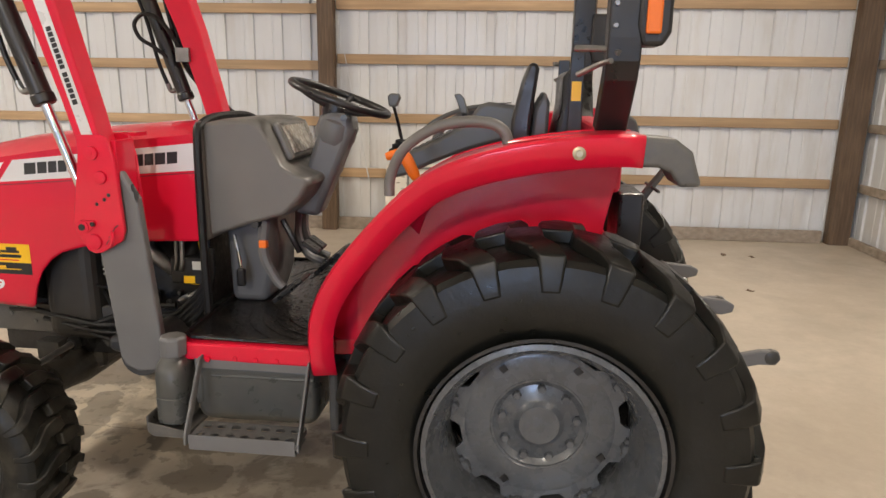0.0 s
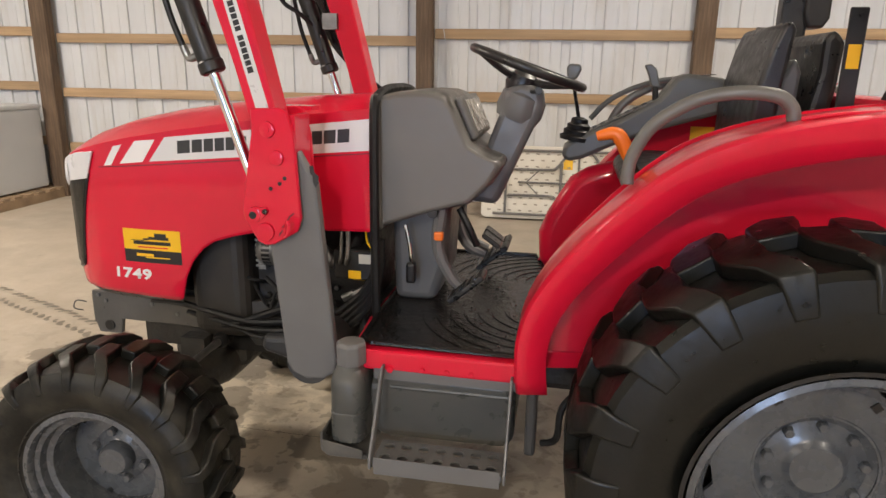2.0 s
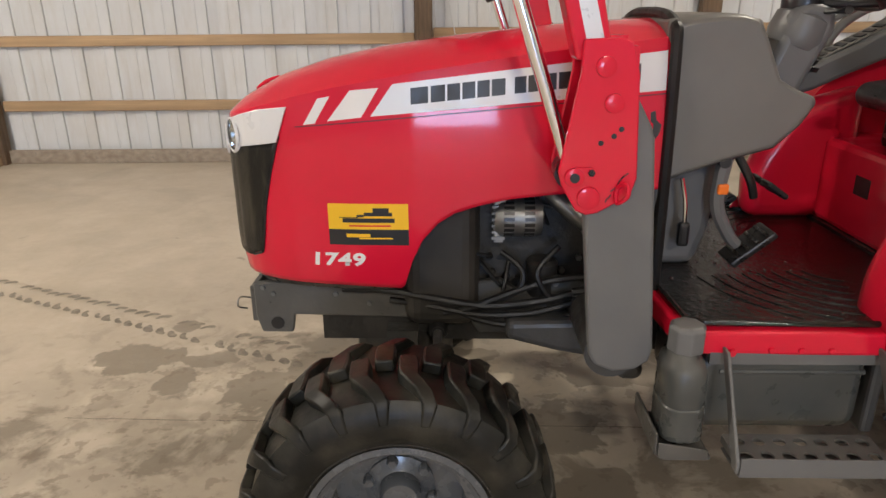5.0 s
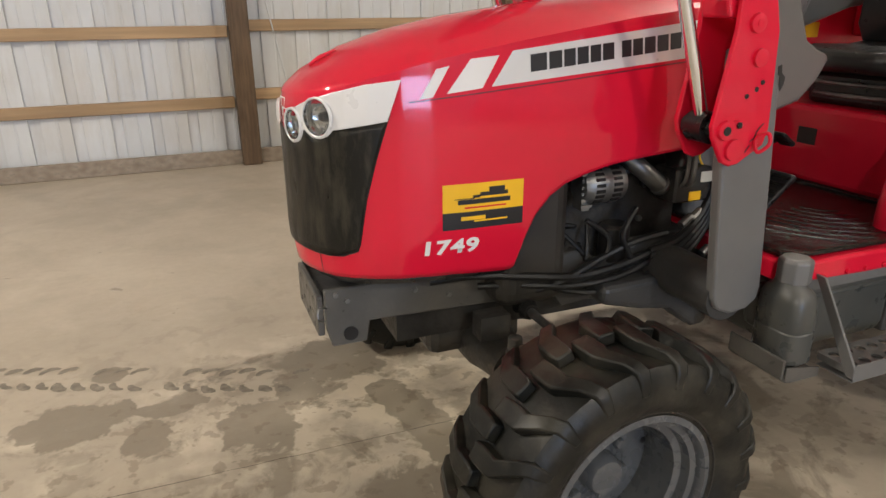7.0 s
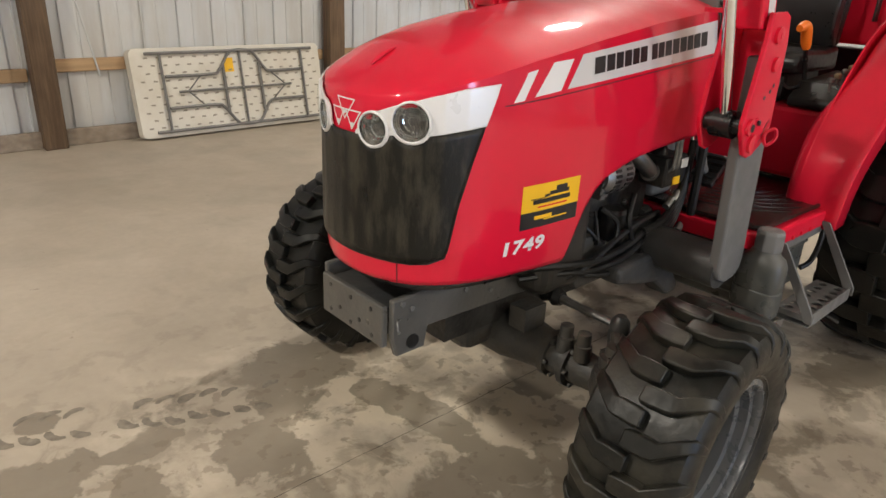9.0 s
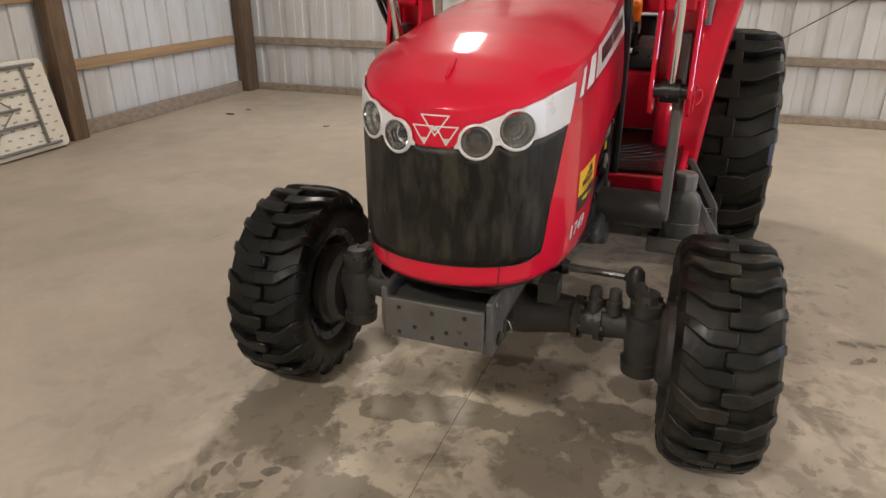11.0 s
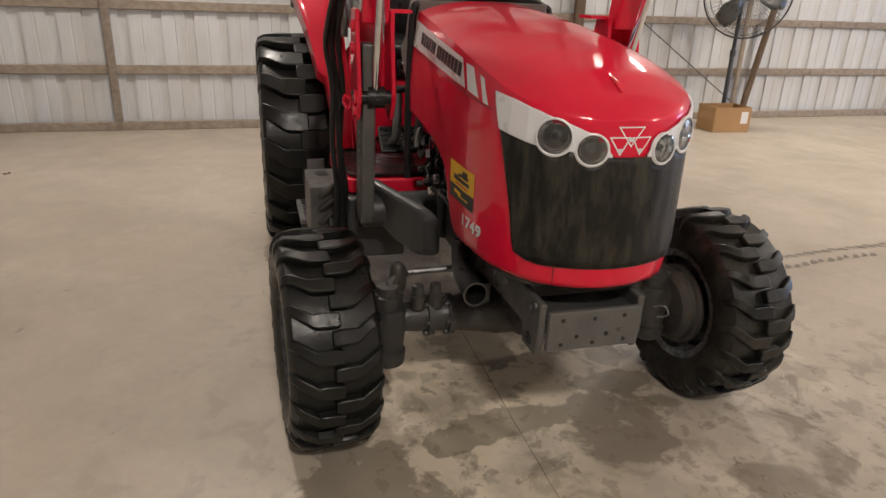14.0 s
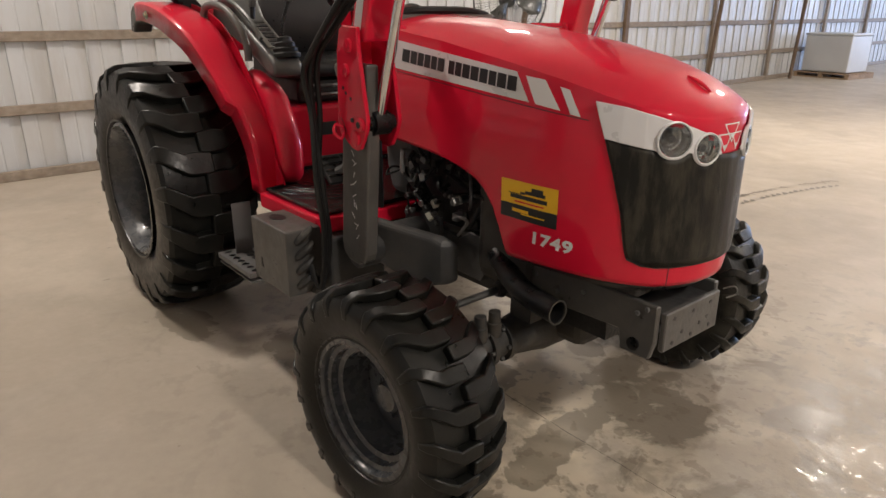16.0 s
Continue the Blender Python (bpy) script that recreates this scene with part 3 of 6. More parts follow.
def crate(x, y, rz, w, d, h):
    e = tagged(new("crate"), "tall white crate standing on a wooden pallet", "crate", "white crates")
    e.matrix_basis = pose(x, y, 0.13, 0, 0, rz)
    bevel(part("body", bm_box(-w / 2, w / 2, -d / 2, d / 2, 0, h - 0.05), WRAP, e), 0.02, 2)
    bevel(part("lid", bm_box(-w / 2 - 0.015, w / 2 + 0.015, -d / 2 - 0.015, d / 2 + 0.015, h - 0.048, h), WRAP, e), 0.015, 2)
    p = tagged(new("pallet"), "weathered wooden pallet on the concrete floor", "pallet", "pallets")
    p.matrix_basis = pose(x, y, 0, 0, 0, rz)
    W2, D2 = w / 2 + 0.12, d / 2 + 0.1
    runner = part("runner", bm_box(-0.05, 0.05, -D2, D2, 0, 0.09), PALLET, p, at=pose(-W2 + 0.05, 0, 0))
    for q in (0, W2 - 0.05):
        again(runner, pose(q, 0, 0))
    board = part("board", bm_box(-W2, W2, -0.05, 0.05, 0.092, 0.116), PALLET, p, at=pose(0, -D2 + 0.05, 0))
    k = int(D2 * 2 / 0.15)
    for i in range(1, k):
        again(board, pose(0, -D2 + 0.05 + i * (2 * D2 - 0.1) / (k - 1), 0))
    for i in range(3):
        again(board, pose(0, (-D2 + 0.05) * (1 - i), -0.092 + 0.004))
    return e


crate(-6.22, 6.50, 0, 1.4, 1.05, 0.90)
crate(3.47, -12.55, -8, 1.02, 0.85, 0.82)


def pedestal_fan(x, y, rz):
    e = tagged(new("pedestal_fan"), "large dark pedestal fan with a round wire cage", "fan")
    e.matrix_basis = pose(x, y, 0, 0, 0, rz)
    part("base", bm_lathe([(0.0, 0.25), (0.012, 0.25), (0.03, 0.20), (0.05, 0.06), (0.07, 0.035)], 28, "z"), DARK_STEEL, e, smooth=True)
    part("pole", bm_tube([(0, 0, 0.04), (0, 0, 0.85), (0, 0, 0.86), (0, 0, 1.62)], [0.027, 0.027, 0.022, 0.022], 14, smooth_path=False), DARK_STEEL, e, smooth=True)
    part("height_collar", bm_lathe([(0.82, 0.034), (0.89, 0.034)], 14, "z"), DARK_STEEL, e, smooth=True)
    zc, R, y0 = 1.52, 0.49, 0.16
    part("motor", bm_lathe([(-0.02, 0.05), (0.0, 0.085), (0.12, 0.09), (0.16, 0.03)], 20, "y", (0, 0, zc)), DARK_STEEL, e, smooth=True)
    cage = bmesh.new()
    for yy, r in ((-0.10, R * 0.8), (-0.06, R * 0.93), (0.10, R * 0.93), (0.14, R * 0.72), (0.155, R * 0.5), (0.165, R * 0.2)):
        bm_tube([(r * math.cos(i * math.pi / 16), y0 + yy, zc + r * math.sin(i * math.pi / 16)) for i in range(32)], 0.0030, 5, cage, True, False)
    for i in range(64):
        c, s = math.cos(i * math.pi / 32), math.sin(i * math.pi / 32)
        bm_tube([(0.06 * c, y0 + 0.165, zc + 0.06 * s), (R * 0.5 * c, y0 + 0.155, zc + R * 0.5 * s), (R * 0.93 * c, y0 + 0.10, zc + R * 0.93 * s), (R * c, y0, zc + R * s), (R * 0.8 * c, y0 - 0.10, zc + R * 0.8 * s), (0.07 * c, y0 - 0.12, zc + 0.07 * s)], 0.0018, 4, cage, False, False)
    part("cage", cage, TANK, e, "fine wire cage")
    part("cage_hoop", bm_tube([(R * math.cos(i * math.pi / 24), y0, zc + R * math.sin(i * math.pi / 24)) for i in range(48)], 0.010, 8, None, True, False), DARK_STEEL, e, smooth=True)
    for k in range(3):
        rows = []
        for r, w, tw in ((0.07, 0.04, 0.6), (0.2, 0.10, 0.5), (0.32, 0.13, 0.4), (0.43, 0.09, 0.3)):
            rows.append([(r * math.cos(a), y0 + 0.02 + tw * 0.1 * (a / 0.5), r * math.sin(a)) for a in (-w / r, -w / r / 2, 0, w / r / 2, w / r)])
        solid(part("blade", bm_surface(rows), TANK, e, "grey metal blade", at=pose(0, 0, zc, 0, 120 * k + 50, 0), smooth=True), 0.004)
    return e


pedestal_fan(3.66, -2.02, 70)


def cardboard_box(x, y, rz):
    e = tagged(new("cardboard_box"), "open brown cardboard box with a white label on the floor", "box")
    e.matrix_basis = pose(x, y, 0, 0, 0, rz)
    w, d, h, t = 0.235, 0.165, 0.285, 0.006
    part("base", bm_box(-w, w, -d, d, 0, t), CARD, e)
    for s in (-1, 1):
        part("side", bm_box(s * w - t / 2, s * w + t / 2, -d, d, t, h), CARD, e)
        part("side", bm_box(-w + t, w - t, s * d - t / 2, s * d + t / 2, t, h), CARD, e)
        part("flap", bm_box(-t / 2, t / 2, -d + 0.01, d - 0.01, -0.15, 0), CARD, e, at=pose(s * (w - 0.008), 0, h - 0.002, 0, -s * 7, 0))
    part("flap", bm_box(-w + 0.02, w - 0.02, -t / 2, t / 2, -0.15, 0), CARD, e, at=pose(0, d - 0.008, h - 0.002, 8, 0, 0))
    part("paper_label", bm_box(0.11, 0.20, -d - 0.005, -d - 0.0035, 0.10, 0.235), WHITE_DECAL, e, "white paper label")
    return e


cardboard_box(3.46, -1.89, 266)
tagged(part("whip_rod", bm_tube([(-1.10, 7.205, 1.85), (-1.03, 7.206, 1.45), (-0.957, 7.207, 1.067), (-0.854, 7.209, 0.521)], [0.004, 0.005, 0.006, 0.008], 6), WRAP, smooth=True), "thin pale rod hanging on the girts of the wall", "rod")
rnd = random.Random(9)
for dx, dy, s in ((2.70, 6.50, 0.045), (2.94, 6.44, 0.03), (2.52, 5.29, 0.03)):
    bm = bm_surface([[(s * (i - 1.5) * 0.6, s * (j - 1) * 0.5, 0.002 + s * rnd.uniform(0, 0.35)) for j in range(3)] for i in range(4)])
    tagged(solid(part("dry_leaf", bm, POST, at=pose(dx, dy, 0, 0, 0, rnd.uniform(0, 360))), 0.002), "dry brown leaf scrap on the concrete", "leaf", "leaf scraps")
bm = bm_surface([[(0.05 * (i - 1.5), 0.05 * (j - 1.5), 0.004 + 0.05 * rnd.random()) for j in range(4)] for i in range(4)])
tagged(solid(part("paper_scrap", bm, WRAP, at=pose(3.81, -0.36, 0)), 0.002), "crumpled white paper scrap on the concrete", "litter")

# muddy prints that the tyres left across the floor
prints = bmesh.new()
rnd = random.Random(21)


def print_row(start, run, n, bend):
    """A double row of slanted marks along a run that bends slightly."""
    d = Vector((math.cos(run), math.sin(run)))
    p = Vector(start)
    for k in range(n):
        run += bend
        d = Vector((math.cos(run), math.sin(run)))
        p = p + d * 0.070
        o = Vector((-d.y, d.x))
        for s in (-1, 1):
            if rnd.random() < 0.12:
                continue
            c = p + o * s * rnd.uniform(0.045, 0.060) + d * 0.035 * (s > 0)
            r, fat, turn = rnd.uniform(0.034, 0.046), rnd.uniform(0.008, 0.013), rnd.uniform(1.5, 2.1)
            outer, inner = [], []
            for q in range(6):
                a = -0.3 + turn * q / 5
                w = fat * (0.45 + 1.1 * math.sin(math.pi * (q + 0.6) / 6.2)) * rnd.uniform(0.8, 1.2)
                ray = o * s * math.cos(a) + d * math.sin(a)
                outer.append(c + ray * (r + w) - o * s * 0.02)
                inner.append(c + ray * (r - w) - o * s * 0.02)
            prints.faces.new([prints.verts.new((v.x, v.y, 0.0010 + 0.00003 * (len(prints.faces) % 60))) for v in outer + inner[::-1]])


print_row((-1.58, 3.16), radians(156), 31, 0.0)
print_row((-0.47, 1.45), radians(-70), 48, -0.0147)
tagged(part("tread_prints", prints, shader("drying_mud", (0.20, 0.175, 0.14), 0.45, vary=0.3, scale=30)), "row of damp muddy tyre prints on the concrete", "tyre prints", kind="stuff")


# ---------------------------------------------------------------- the tractor
# local metres: x forward from the rear axle, y to the tractor's own left, z up from the floor
tractor = tagged(new("tractor"), "red compact utility tractor with grey frame, loader uprights and wet tyres", "tractor")
tractor.matrix_basis = pose(-1.70, 2.667, 0, 0, 0, 178.5) @ pose(-2.33, 0, 0)
T = tractor


def both(fn):
    for s in (1, -1):
        fn(s)


# ---- bonnet: a plan outline with upright sides and a crowned top
PLAN = [(1.15, 0.290), (1.35, 0.294), (1.6, 0.298), (1.8, 0.299), (1.95, 0.296), (2.05, 0.288), (2.13, 0.274), (2.19, 0.254), (2.24, 0.228), (2.28, 0.193), (2.31, 0.147), (2.331, 0.095), (2.342, 0.045), (2.345, 0.0)]
_x = [p[0] for p in PLAN[::-1]]
_y = [p[1] for p in PLAN[::-1]]
_s = [0.0]
for i in range(1, len(_x)):
    _s.append(_s[-1] + math.hypot(_x[i] - _x[i - 1], _y[i] - _y[i - 1]))
S_REAR = _s[-1]
SHOULDER = [(1.15, 1.338), (1.5, 1.300), (1.8, 1.256), (2.0, 1.222), (2.1, 1.200), (2.2, 1.174), (2.28, 1.152), (2.345, 1.130)]
CROWN = [(1.15, 1.380), (1.4, 1.365), (1.68, 1.338), (1.9, 1.308), (2.05, 1.277), (2.18, 1.236), (2.28, 1.184), (2.33, 1.147), (2.345, 1.133)]
ARCH = [(1.15, 0.962), (1.3, 0.958), (1.435, 0.949), (1.55, 0.937), (1.62, 0.922), (1.69, 0.900), (1.734, 0.872), (1.775, 0.825), (1.804, 0.765), (1.827, 0.690), (1.84, 0.681), (2.0, 0.690), (2.236, 0.694), (2.345, 0.690)]


def plan_at(s):
    a = abs(s)
    x, y = float(np.interp(a, _s, _x)), float(np.interp(a, _s, _y))
    e = 0.012
    a0, a1 = max(a - e, -S_REAR), min(a + e, S_REAR)
    g = lambda q: (float(np.interp(abs(q), _s, _x)), math.copysign(1, q) * float(np.interp(abs(q), _s, _y)))
    (x0, y0), (x1, y1) = g(a0), g(a1)
    nx, ny = (y1 - y0), -(x1 - x0)
    l = math.hypot(nx, ny) or 1
    sg = 1 if s >= 0 else -1
    return x, y * sg, nx / l, ny / l * sg


def s_of(x):
    """The run from the nose back to the place x on the side."""
    return float(np.interp(-x, [-v for v in _x], _s))


def skin(s, z, off=0.0):
    x, y, nx, ny = plan_at(s)
    inset = 0.030 * max(0, (z - 1.03) / 0.30) ** 2 + 0.008 * max(0, (0.80 - z) / 0.10) ** 2
    return Vector((x + nx * (off - inset), y + ny * (off - inset), z))


def patch(c, off, n=10, m=4):
    """A sheet on the bonnet's side between four corners (x, z), counted from the rear top round; side +1 left, -1 right."""
    def build(side):
        rows = []
        for i in range(n + 1):
            u = i / n
            row = []
            for j in range(m + 1):
                v = j / m
                q = [c[k][0] for k in range(4)], [c[k][1] for k in range(4)]
                x, z = [(a[0] * (1 - u) + a[1] * u) * (1 - v) + (a[3] * (1 - u) + a[2] * u) * v for a in q]
                row.append(skin(side * s_of(x), z, off))
            rows.append(row)
        return bm_surface(rows)
    return build


def bonnet():
    knots = sorted(set([round(v, 4) for v in np.linspace(0, S_REAR, 84)] + [s_of(x) for x in (1.69, 1.71, 1.734, 1.755, 1.775, 1.79, 1.804, 1.812, 1.82, 1.827, 1.835)]))
    knots = [-k for k in knots[::-1] if k > 0] + knots
    rows = []
    for s in knots:
        x = plan_at(s)[0]
        zb, zs, zc = lerp_table(ARCH, x), lerp_table(SHOULDER, x), lerp_table(CROWN, x)
        row = [skin(s, zb + (zs - zb) * k / 35) for k in range(36)]
        e = row[-1]
        for k in range(1, 9):
            r = k / 8
            row.append(Vector((e.x * (1 - r) + r * x, e.y * (1 - r), zs + (zc - zs) * (1 - (1 - r) ** 2.6))))
        rows.append(row)
    bm = bmesh.new()
    grid = [[bm.verts.new(p) for p in row] for row in rows]
    for i in range(len(grid) - 1):
        for j in range(len(grid[0]) - 1):
            # left open where the headlamps sit, behind band and grille
            if all(0.064 < abs(knots[k]) < 0.262 and 0.80 < rows[k][q].z < band_top(abs(knots[k])) - 0.005 for k in (i, i + 1) for q in (j, j + 1)):
                continue
            bm.faces.new((grid[i][j], grid[i][j + 1], grid[i + 1][j + 1], grid[i + 1][j]))
    bmesh.ops.remove_doubles(bm, verts=bm.verts, dist=0.0004)
    ob = part("bonnet", bm, RED, T, "glossy red steel bonnet with a crowned top", smooth=True, angle=50, out=(1.6, 0, 0.9))
    solid(ob, 0.008)
    return ob


part("bonnet_ridge", bm_tube([(2.20, 0, 1.228), (2.24, 0, 1.212), (2.27, 0, 1.193)], [0.002, 0.006, 0.003], 6), RED, T, smooth=True)

# grille, lamp band and lamps
LAMPS = [(0.098, 1.064, 0.037), (0.190, 1.089, 0.043)]


def band_top(a):
    """Upper edge of the silver band by the run a from the middle of the nose."""
    v = float(np.interp(a, [0.045, 0.08, 0.15, 0.235, 0.31, 0.43], [1.048, 1.095, 1.122, 1.148, 1.166, 1.180]))
    for s, z, r in LAMPS:
        if abs(a - s) < r + 0.006:
            v = max(v, z + math.sqrt((r + 0.006) ** 2 - (a - s) ** 2) * 0.96)
    return v


def band_low(a):
    v = float(np.interp(a, [0.045, 0.15, 0.235, 0.30, 0.36, 0.43], [1.046, 1.057, 1.063, 1.074, 1.084, 1.090]))
    for s, z, r in LAMPS:
        if abs(a - s) < r + 0.006:
            v = min(v, z - math.sqrt((r + 0.006) ** 2 - (a - s) ** 2))
    return v


bonnet()


def strip_between(lo, hi, a0, a1, off, n=60, m=4, side=1, low_end=None):
    """A strip along the nose from a0 to a1; its lower edge may end sooner, so that the tail is cut slantwise."""
    bm = bmesh.new()
    grid = []
    for i in range(n + 1):
        row = []
        for j in range(m + 1):
            end = a1 if low_end is None else low_end + (a1 - low_end) * j / m
            a = a0 + (end - a0) * i / n
            z = lo(abs(a)) + (hi(abs(a)) - lo(abs(a))) * j / m
            row.append((a, z, bm.verts.new(skin(side * a, z, off))))
        grid.append(row)
    for i in range(n):
        for j in range(m):
            q = (grid[i][j], grid[i][j + 1], grid[i + 1][j + 1], grid[i + 1][j])
            ca, cz = sum(v[0] for v in q) / 4, sum(v[1] for v in q) / 4
            if all(math.hypot(ca - la, cz - lz) > lr * 0.99 for la, lz, lr in LAMPS):
                bm.faces.new([v[2] for v in q])
    return bm


BAND_END = s_of(2.118)


GRILLE_EDGE = [(0.752, s_of(2.272)), (0.758, s_of(2.242)), (0.770, s_of(2.227)), (0.79, s_of(2.221)), (0.90, s_of(2.203)), (1.00, s_of(2.178)), (1.08, s_of(2.153)), (1.13, s_of(2.134))]


def grille_sheet(off, n=72, m=14):
    rows = []
    for i in range(n + 1):
        u = -1 + 2 * i / n
        row = []
        for j in range(m + 1):
            v = j / m
            a = u * lerp_table(GRILLE_EDGE, 0.752 + 0.33 * v)
            top = band_low(abs(a)) + 0.004 if abs(a) > 0.045 else 1.046
            z = 0.752 + (top - 0.752) * v
            a = u * lerp_table(GRILLE_EDGE, z)
            row.append(skin(a, z, off))
        rows.append(row)
    return bm_surface(rows)


solid(part("grille", grille_sheet(0.0065), DUST_GRILLE, T, "black mesh grille streaked with dried grime", smooth=True, out=(1.6, 0, 0.9)), 0.003)
rim_path = [skin(-lerp_table(GRILLE_EDGE, z), z, 0.003) for z in np.linspace(1.10, 0.755, 24)] + [skin(a, 0.751, 0.003) for a in np.linspace(-s_of(2.272), s_of(2.272), 20)][1:-1] + [skin(lerp_table(GRILLE_EDGE, z), z, 0.003) for z in np.linspace(0.755, 1.10, 24)]
part("grille_trim", bm_tube(rim_path, 0.0035, 6, smooth_path=False), BLACK, T, smooth=True)
for y in (0.155, -0.155):
    part("nose_seam", bm_surface([[skin(s_of(2.305) * (1 if y > 0 else -1) + d, z, 0.001) for d in (-0.0012, 0.0012)] for z in np.linspace(0.692, 0.75, 5)]), INK, T)
for s in (1, -1):
    solid(part("lamp_band", strip_between(band_low, band_top, 0.048, BAND_END, 0.0095, 110, 26, s, s_of(2.150)), BAND, T, "satin silver headlamp surround", smooth=True, out=(1.6, 0, 0.9)), 0.006)
    for a, z, r in LAMPS:
        c = skin(s * a, z, 0.0)
        x, y, nx, ny = plan_at(s * a)
        yaw = math.degrees(math.atan2(ny, nx))
        m = Matrix.Translation(c) @ pose(0, 0, 0, 0, 0, yaw)
        bowl = part("headlight", bm_lathe([(0.004, r + 0.0045), (0.0108, r + 0.0040), (0.0120, r + 0.0015), (0.0105, r - 0.0005), (0.004, r - 0.001)], 40, "x", caps="none"), BAND, T, "round headlamp with a silver surround", smooth=True, at=m)
        part("reflector", bm_lathe([(0.0095, r * 0.97), (0.002, r * 0.95), (-0.008, r * 0.84), (-0.018, r * 0.66), (-0.025, r * 0.44), (-0.029, r * 0.2), (-0.029, 0.0)], 18, "x", caps="none"), BOWL, bowl, "mirror-bright lamp bowl")
        part("bulb_shield", bm_lathe([(-0.029, 0.012), (-0.010, 0.0115), (-0.006, 0.009), (-0.005, 0)], 18, "x"), DARK_STEEL, bowl, smooth=True)
        part("bowl_step", bm_lathe([(-0.006, r * 0.80), (-0.004, r * 0.74), (-0.009, r * 0.70)], 28, "x", caps="none"), BOWL, bowl, smooth=True)
        lens = part("lens", bm_lathe([(0.0124, 0.0), (0.0124, r * 0.95), (0.0130, r * 0.95), (0.0155, r * 0.75), (0.0170, r * 0.4), (0.0175, 0.0)], 28, "x", caps="none"), LENS, bowl, smooth=True)
        lens.visible_shadow = False


# triangle mark on the nose: outlined triangles, the lower pair filled
def tri_mark():
    def bar(p, q, w=0.0032):
        d = Vector((q[0] - p[0], q[1] - p[1])).normalized() * w
        o = Vector((-d.y, d.x))
        return [(p[0] - d.x + o.x, p[1] - d.y + o.y), (p[0] - d.x - o.x, p[1] - d.y - o.y), (q[0] + d.x - o.x, q[1] + d.y - o.y), (q[0] + d.x + o.x, q[1] + d.y + o.y)]
    a = lambda x, z: (x, 1.083 + z)
    tris = [((-0.034, 0.036), (0.034, 0.036), (0, -0.010)), ((-0.055, 0.011), (-0.003, 0.011), (-0.027, -0.031)), ((0.055, 0.011), (0.003, 0.011), (0.027, -0.031))]
    for t in tris:
        bm = bmesh.new()
        for i in range(3):
            q = [Vector(p) for p in bar(a(*t[i]), a(*t[(i + 1) % 3]), 0.0016)]
            steps = [(q[0].lerp(q[3], k / 8), q[1].lerp(q[2], k / 8)) for k in range(9)]
            bm_surface([[skin(p.x, p.y, 0.0016) for p in pair] for pair in steps], bm)
        part("badge_outline", bm, WHITE_DECAL, T)
    for t in (((0, -0.003), (0.010, 0.010), (-0.010, 0.010)), ((-0.017, -0.016), (-0.027, -0.031), (-0.037, -0.016)), ((0.017, -0.016), (0.027, -0.031), (0.037, -0.016))):
        bm = bmesh.new()
        tip, p, q = (Vector(a(*c)) for c in t)
        bm_surface([[skin(*tip.lerp(p, k / 4).lerp(tip.lerp(q, k / 4), j / 4), 0.0022) for j in range(5)] for k in range(1, 5)], bm)
        part("badge_triangle", bm, SILVER, T)


tri_mark()

# decals on both sides
STRIP = [(1.166, 1.306), (1.845, 1.231), (1.902, 1.152), (1.166, 1.212)]
for s in (1, -1):
    part("side_strip", patch(STRIP, 0.0012, 20, 4)(s), SILVER, T, "long silver decal strip along the bonnet", smooth=True)
    part("side_slash", patch([(1.880, 1.222), (1.953, 1.216), (2.013, 1.140), (1.925, 1.150)], 0.0012)(s), WHITE_DECAL, T, smooth=True)
    part("side_slash", patch([(2.004, 1.202), (2.036, 1.196), (2.077, 1.130), (2.046, 1.134)], 0.0012)(s), WHITE_DECAL, T, smooth=True)
    part("panel_gap", patch([(1.160, 1.2055), (2.10, 1.1255), (2.10, 1.123), (1.160, 1.203)], 0.0010, 30, 1)(s), INK, T)

    # plain blocks in place of the maker's name
    widths = [1.3, 1.05, 0.95, 0.95, 0.9, 1, None, 0.85, 0.9, 1, 1.05, 1.05, 0.95, 1.1, 1.1]
    total = sum(w or 0.45 for w in widths)
    x, run = (1.803, -0.575) if s > 0 else (1.289, 0.564)
    for w in widths:
        step = run * (w or 0.45) / total
        if w:
            a, b = x + step * 0.07, x + step * 0.93
            foot = lambda q: 1.181 + (1.803 - q) * 0.0955
            part("name_block", patch([(a, foot(a) + 0.040), (b, foot(b) + 0.040), (b, foot(b)), (a, foot(a))], 0.0022, 2, 1)(s), INK, T)
        x += step
    # dealer's sticker: yellow over black, with plain bars and a plain little tractor outline
    rear, front, top, low = 1.812, 2.026, 0.926, 0.811
    mid = 0.855
    st = part("dealer_sticker", patch([(rear, top), (front, top), (front, mid), (rear, mid)], 0.0014, 8, 3)(s), YELLOW, T, "yellow and black dealer sticker", smooth=True)
    part("sticker_base", patch([(rear, mid), (front, mid), (front, low), (rear, low)], 0.0014, 8, 3)(s), INK, T, smooth=True)
    g = lambda a, b, z0, z1, mat, off=0.0022: part("sticker_bar", patch([(rear + (front - rear) * a, z1), (rear + (front - rear) * b, z1), (rear + (front - rear) * b, z0), (rear + (front - rear) * a, z0)], off, 3, 1)(s), mat, T)
    f = (lambda a, b: (a, b)) if s > 0 else (lambda a, b: (1 - b, 1 - a))
    g(*f(0.17, 0.82), 0.874, 0.886, INK)
    g(*f(0.22, 0.74), 0.863, 0.867, RED)
    g(*f(0.20, 0.55), 0.892, 0.902, INK)
    g(*f(0.24, 0.44), 0.902, 0.914, INK)
    g(*f(0.55, 0.64), 0.889, 0.896, INK)
    g(*f(0.62, 0.86), 0.887, 0.889, INK)
    g(*f(0.20, 0.62), 0.828, 0.832, YELLOW)
    g(*f(0.48, 0.78), 0.833, 0.843, YELLOW)


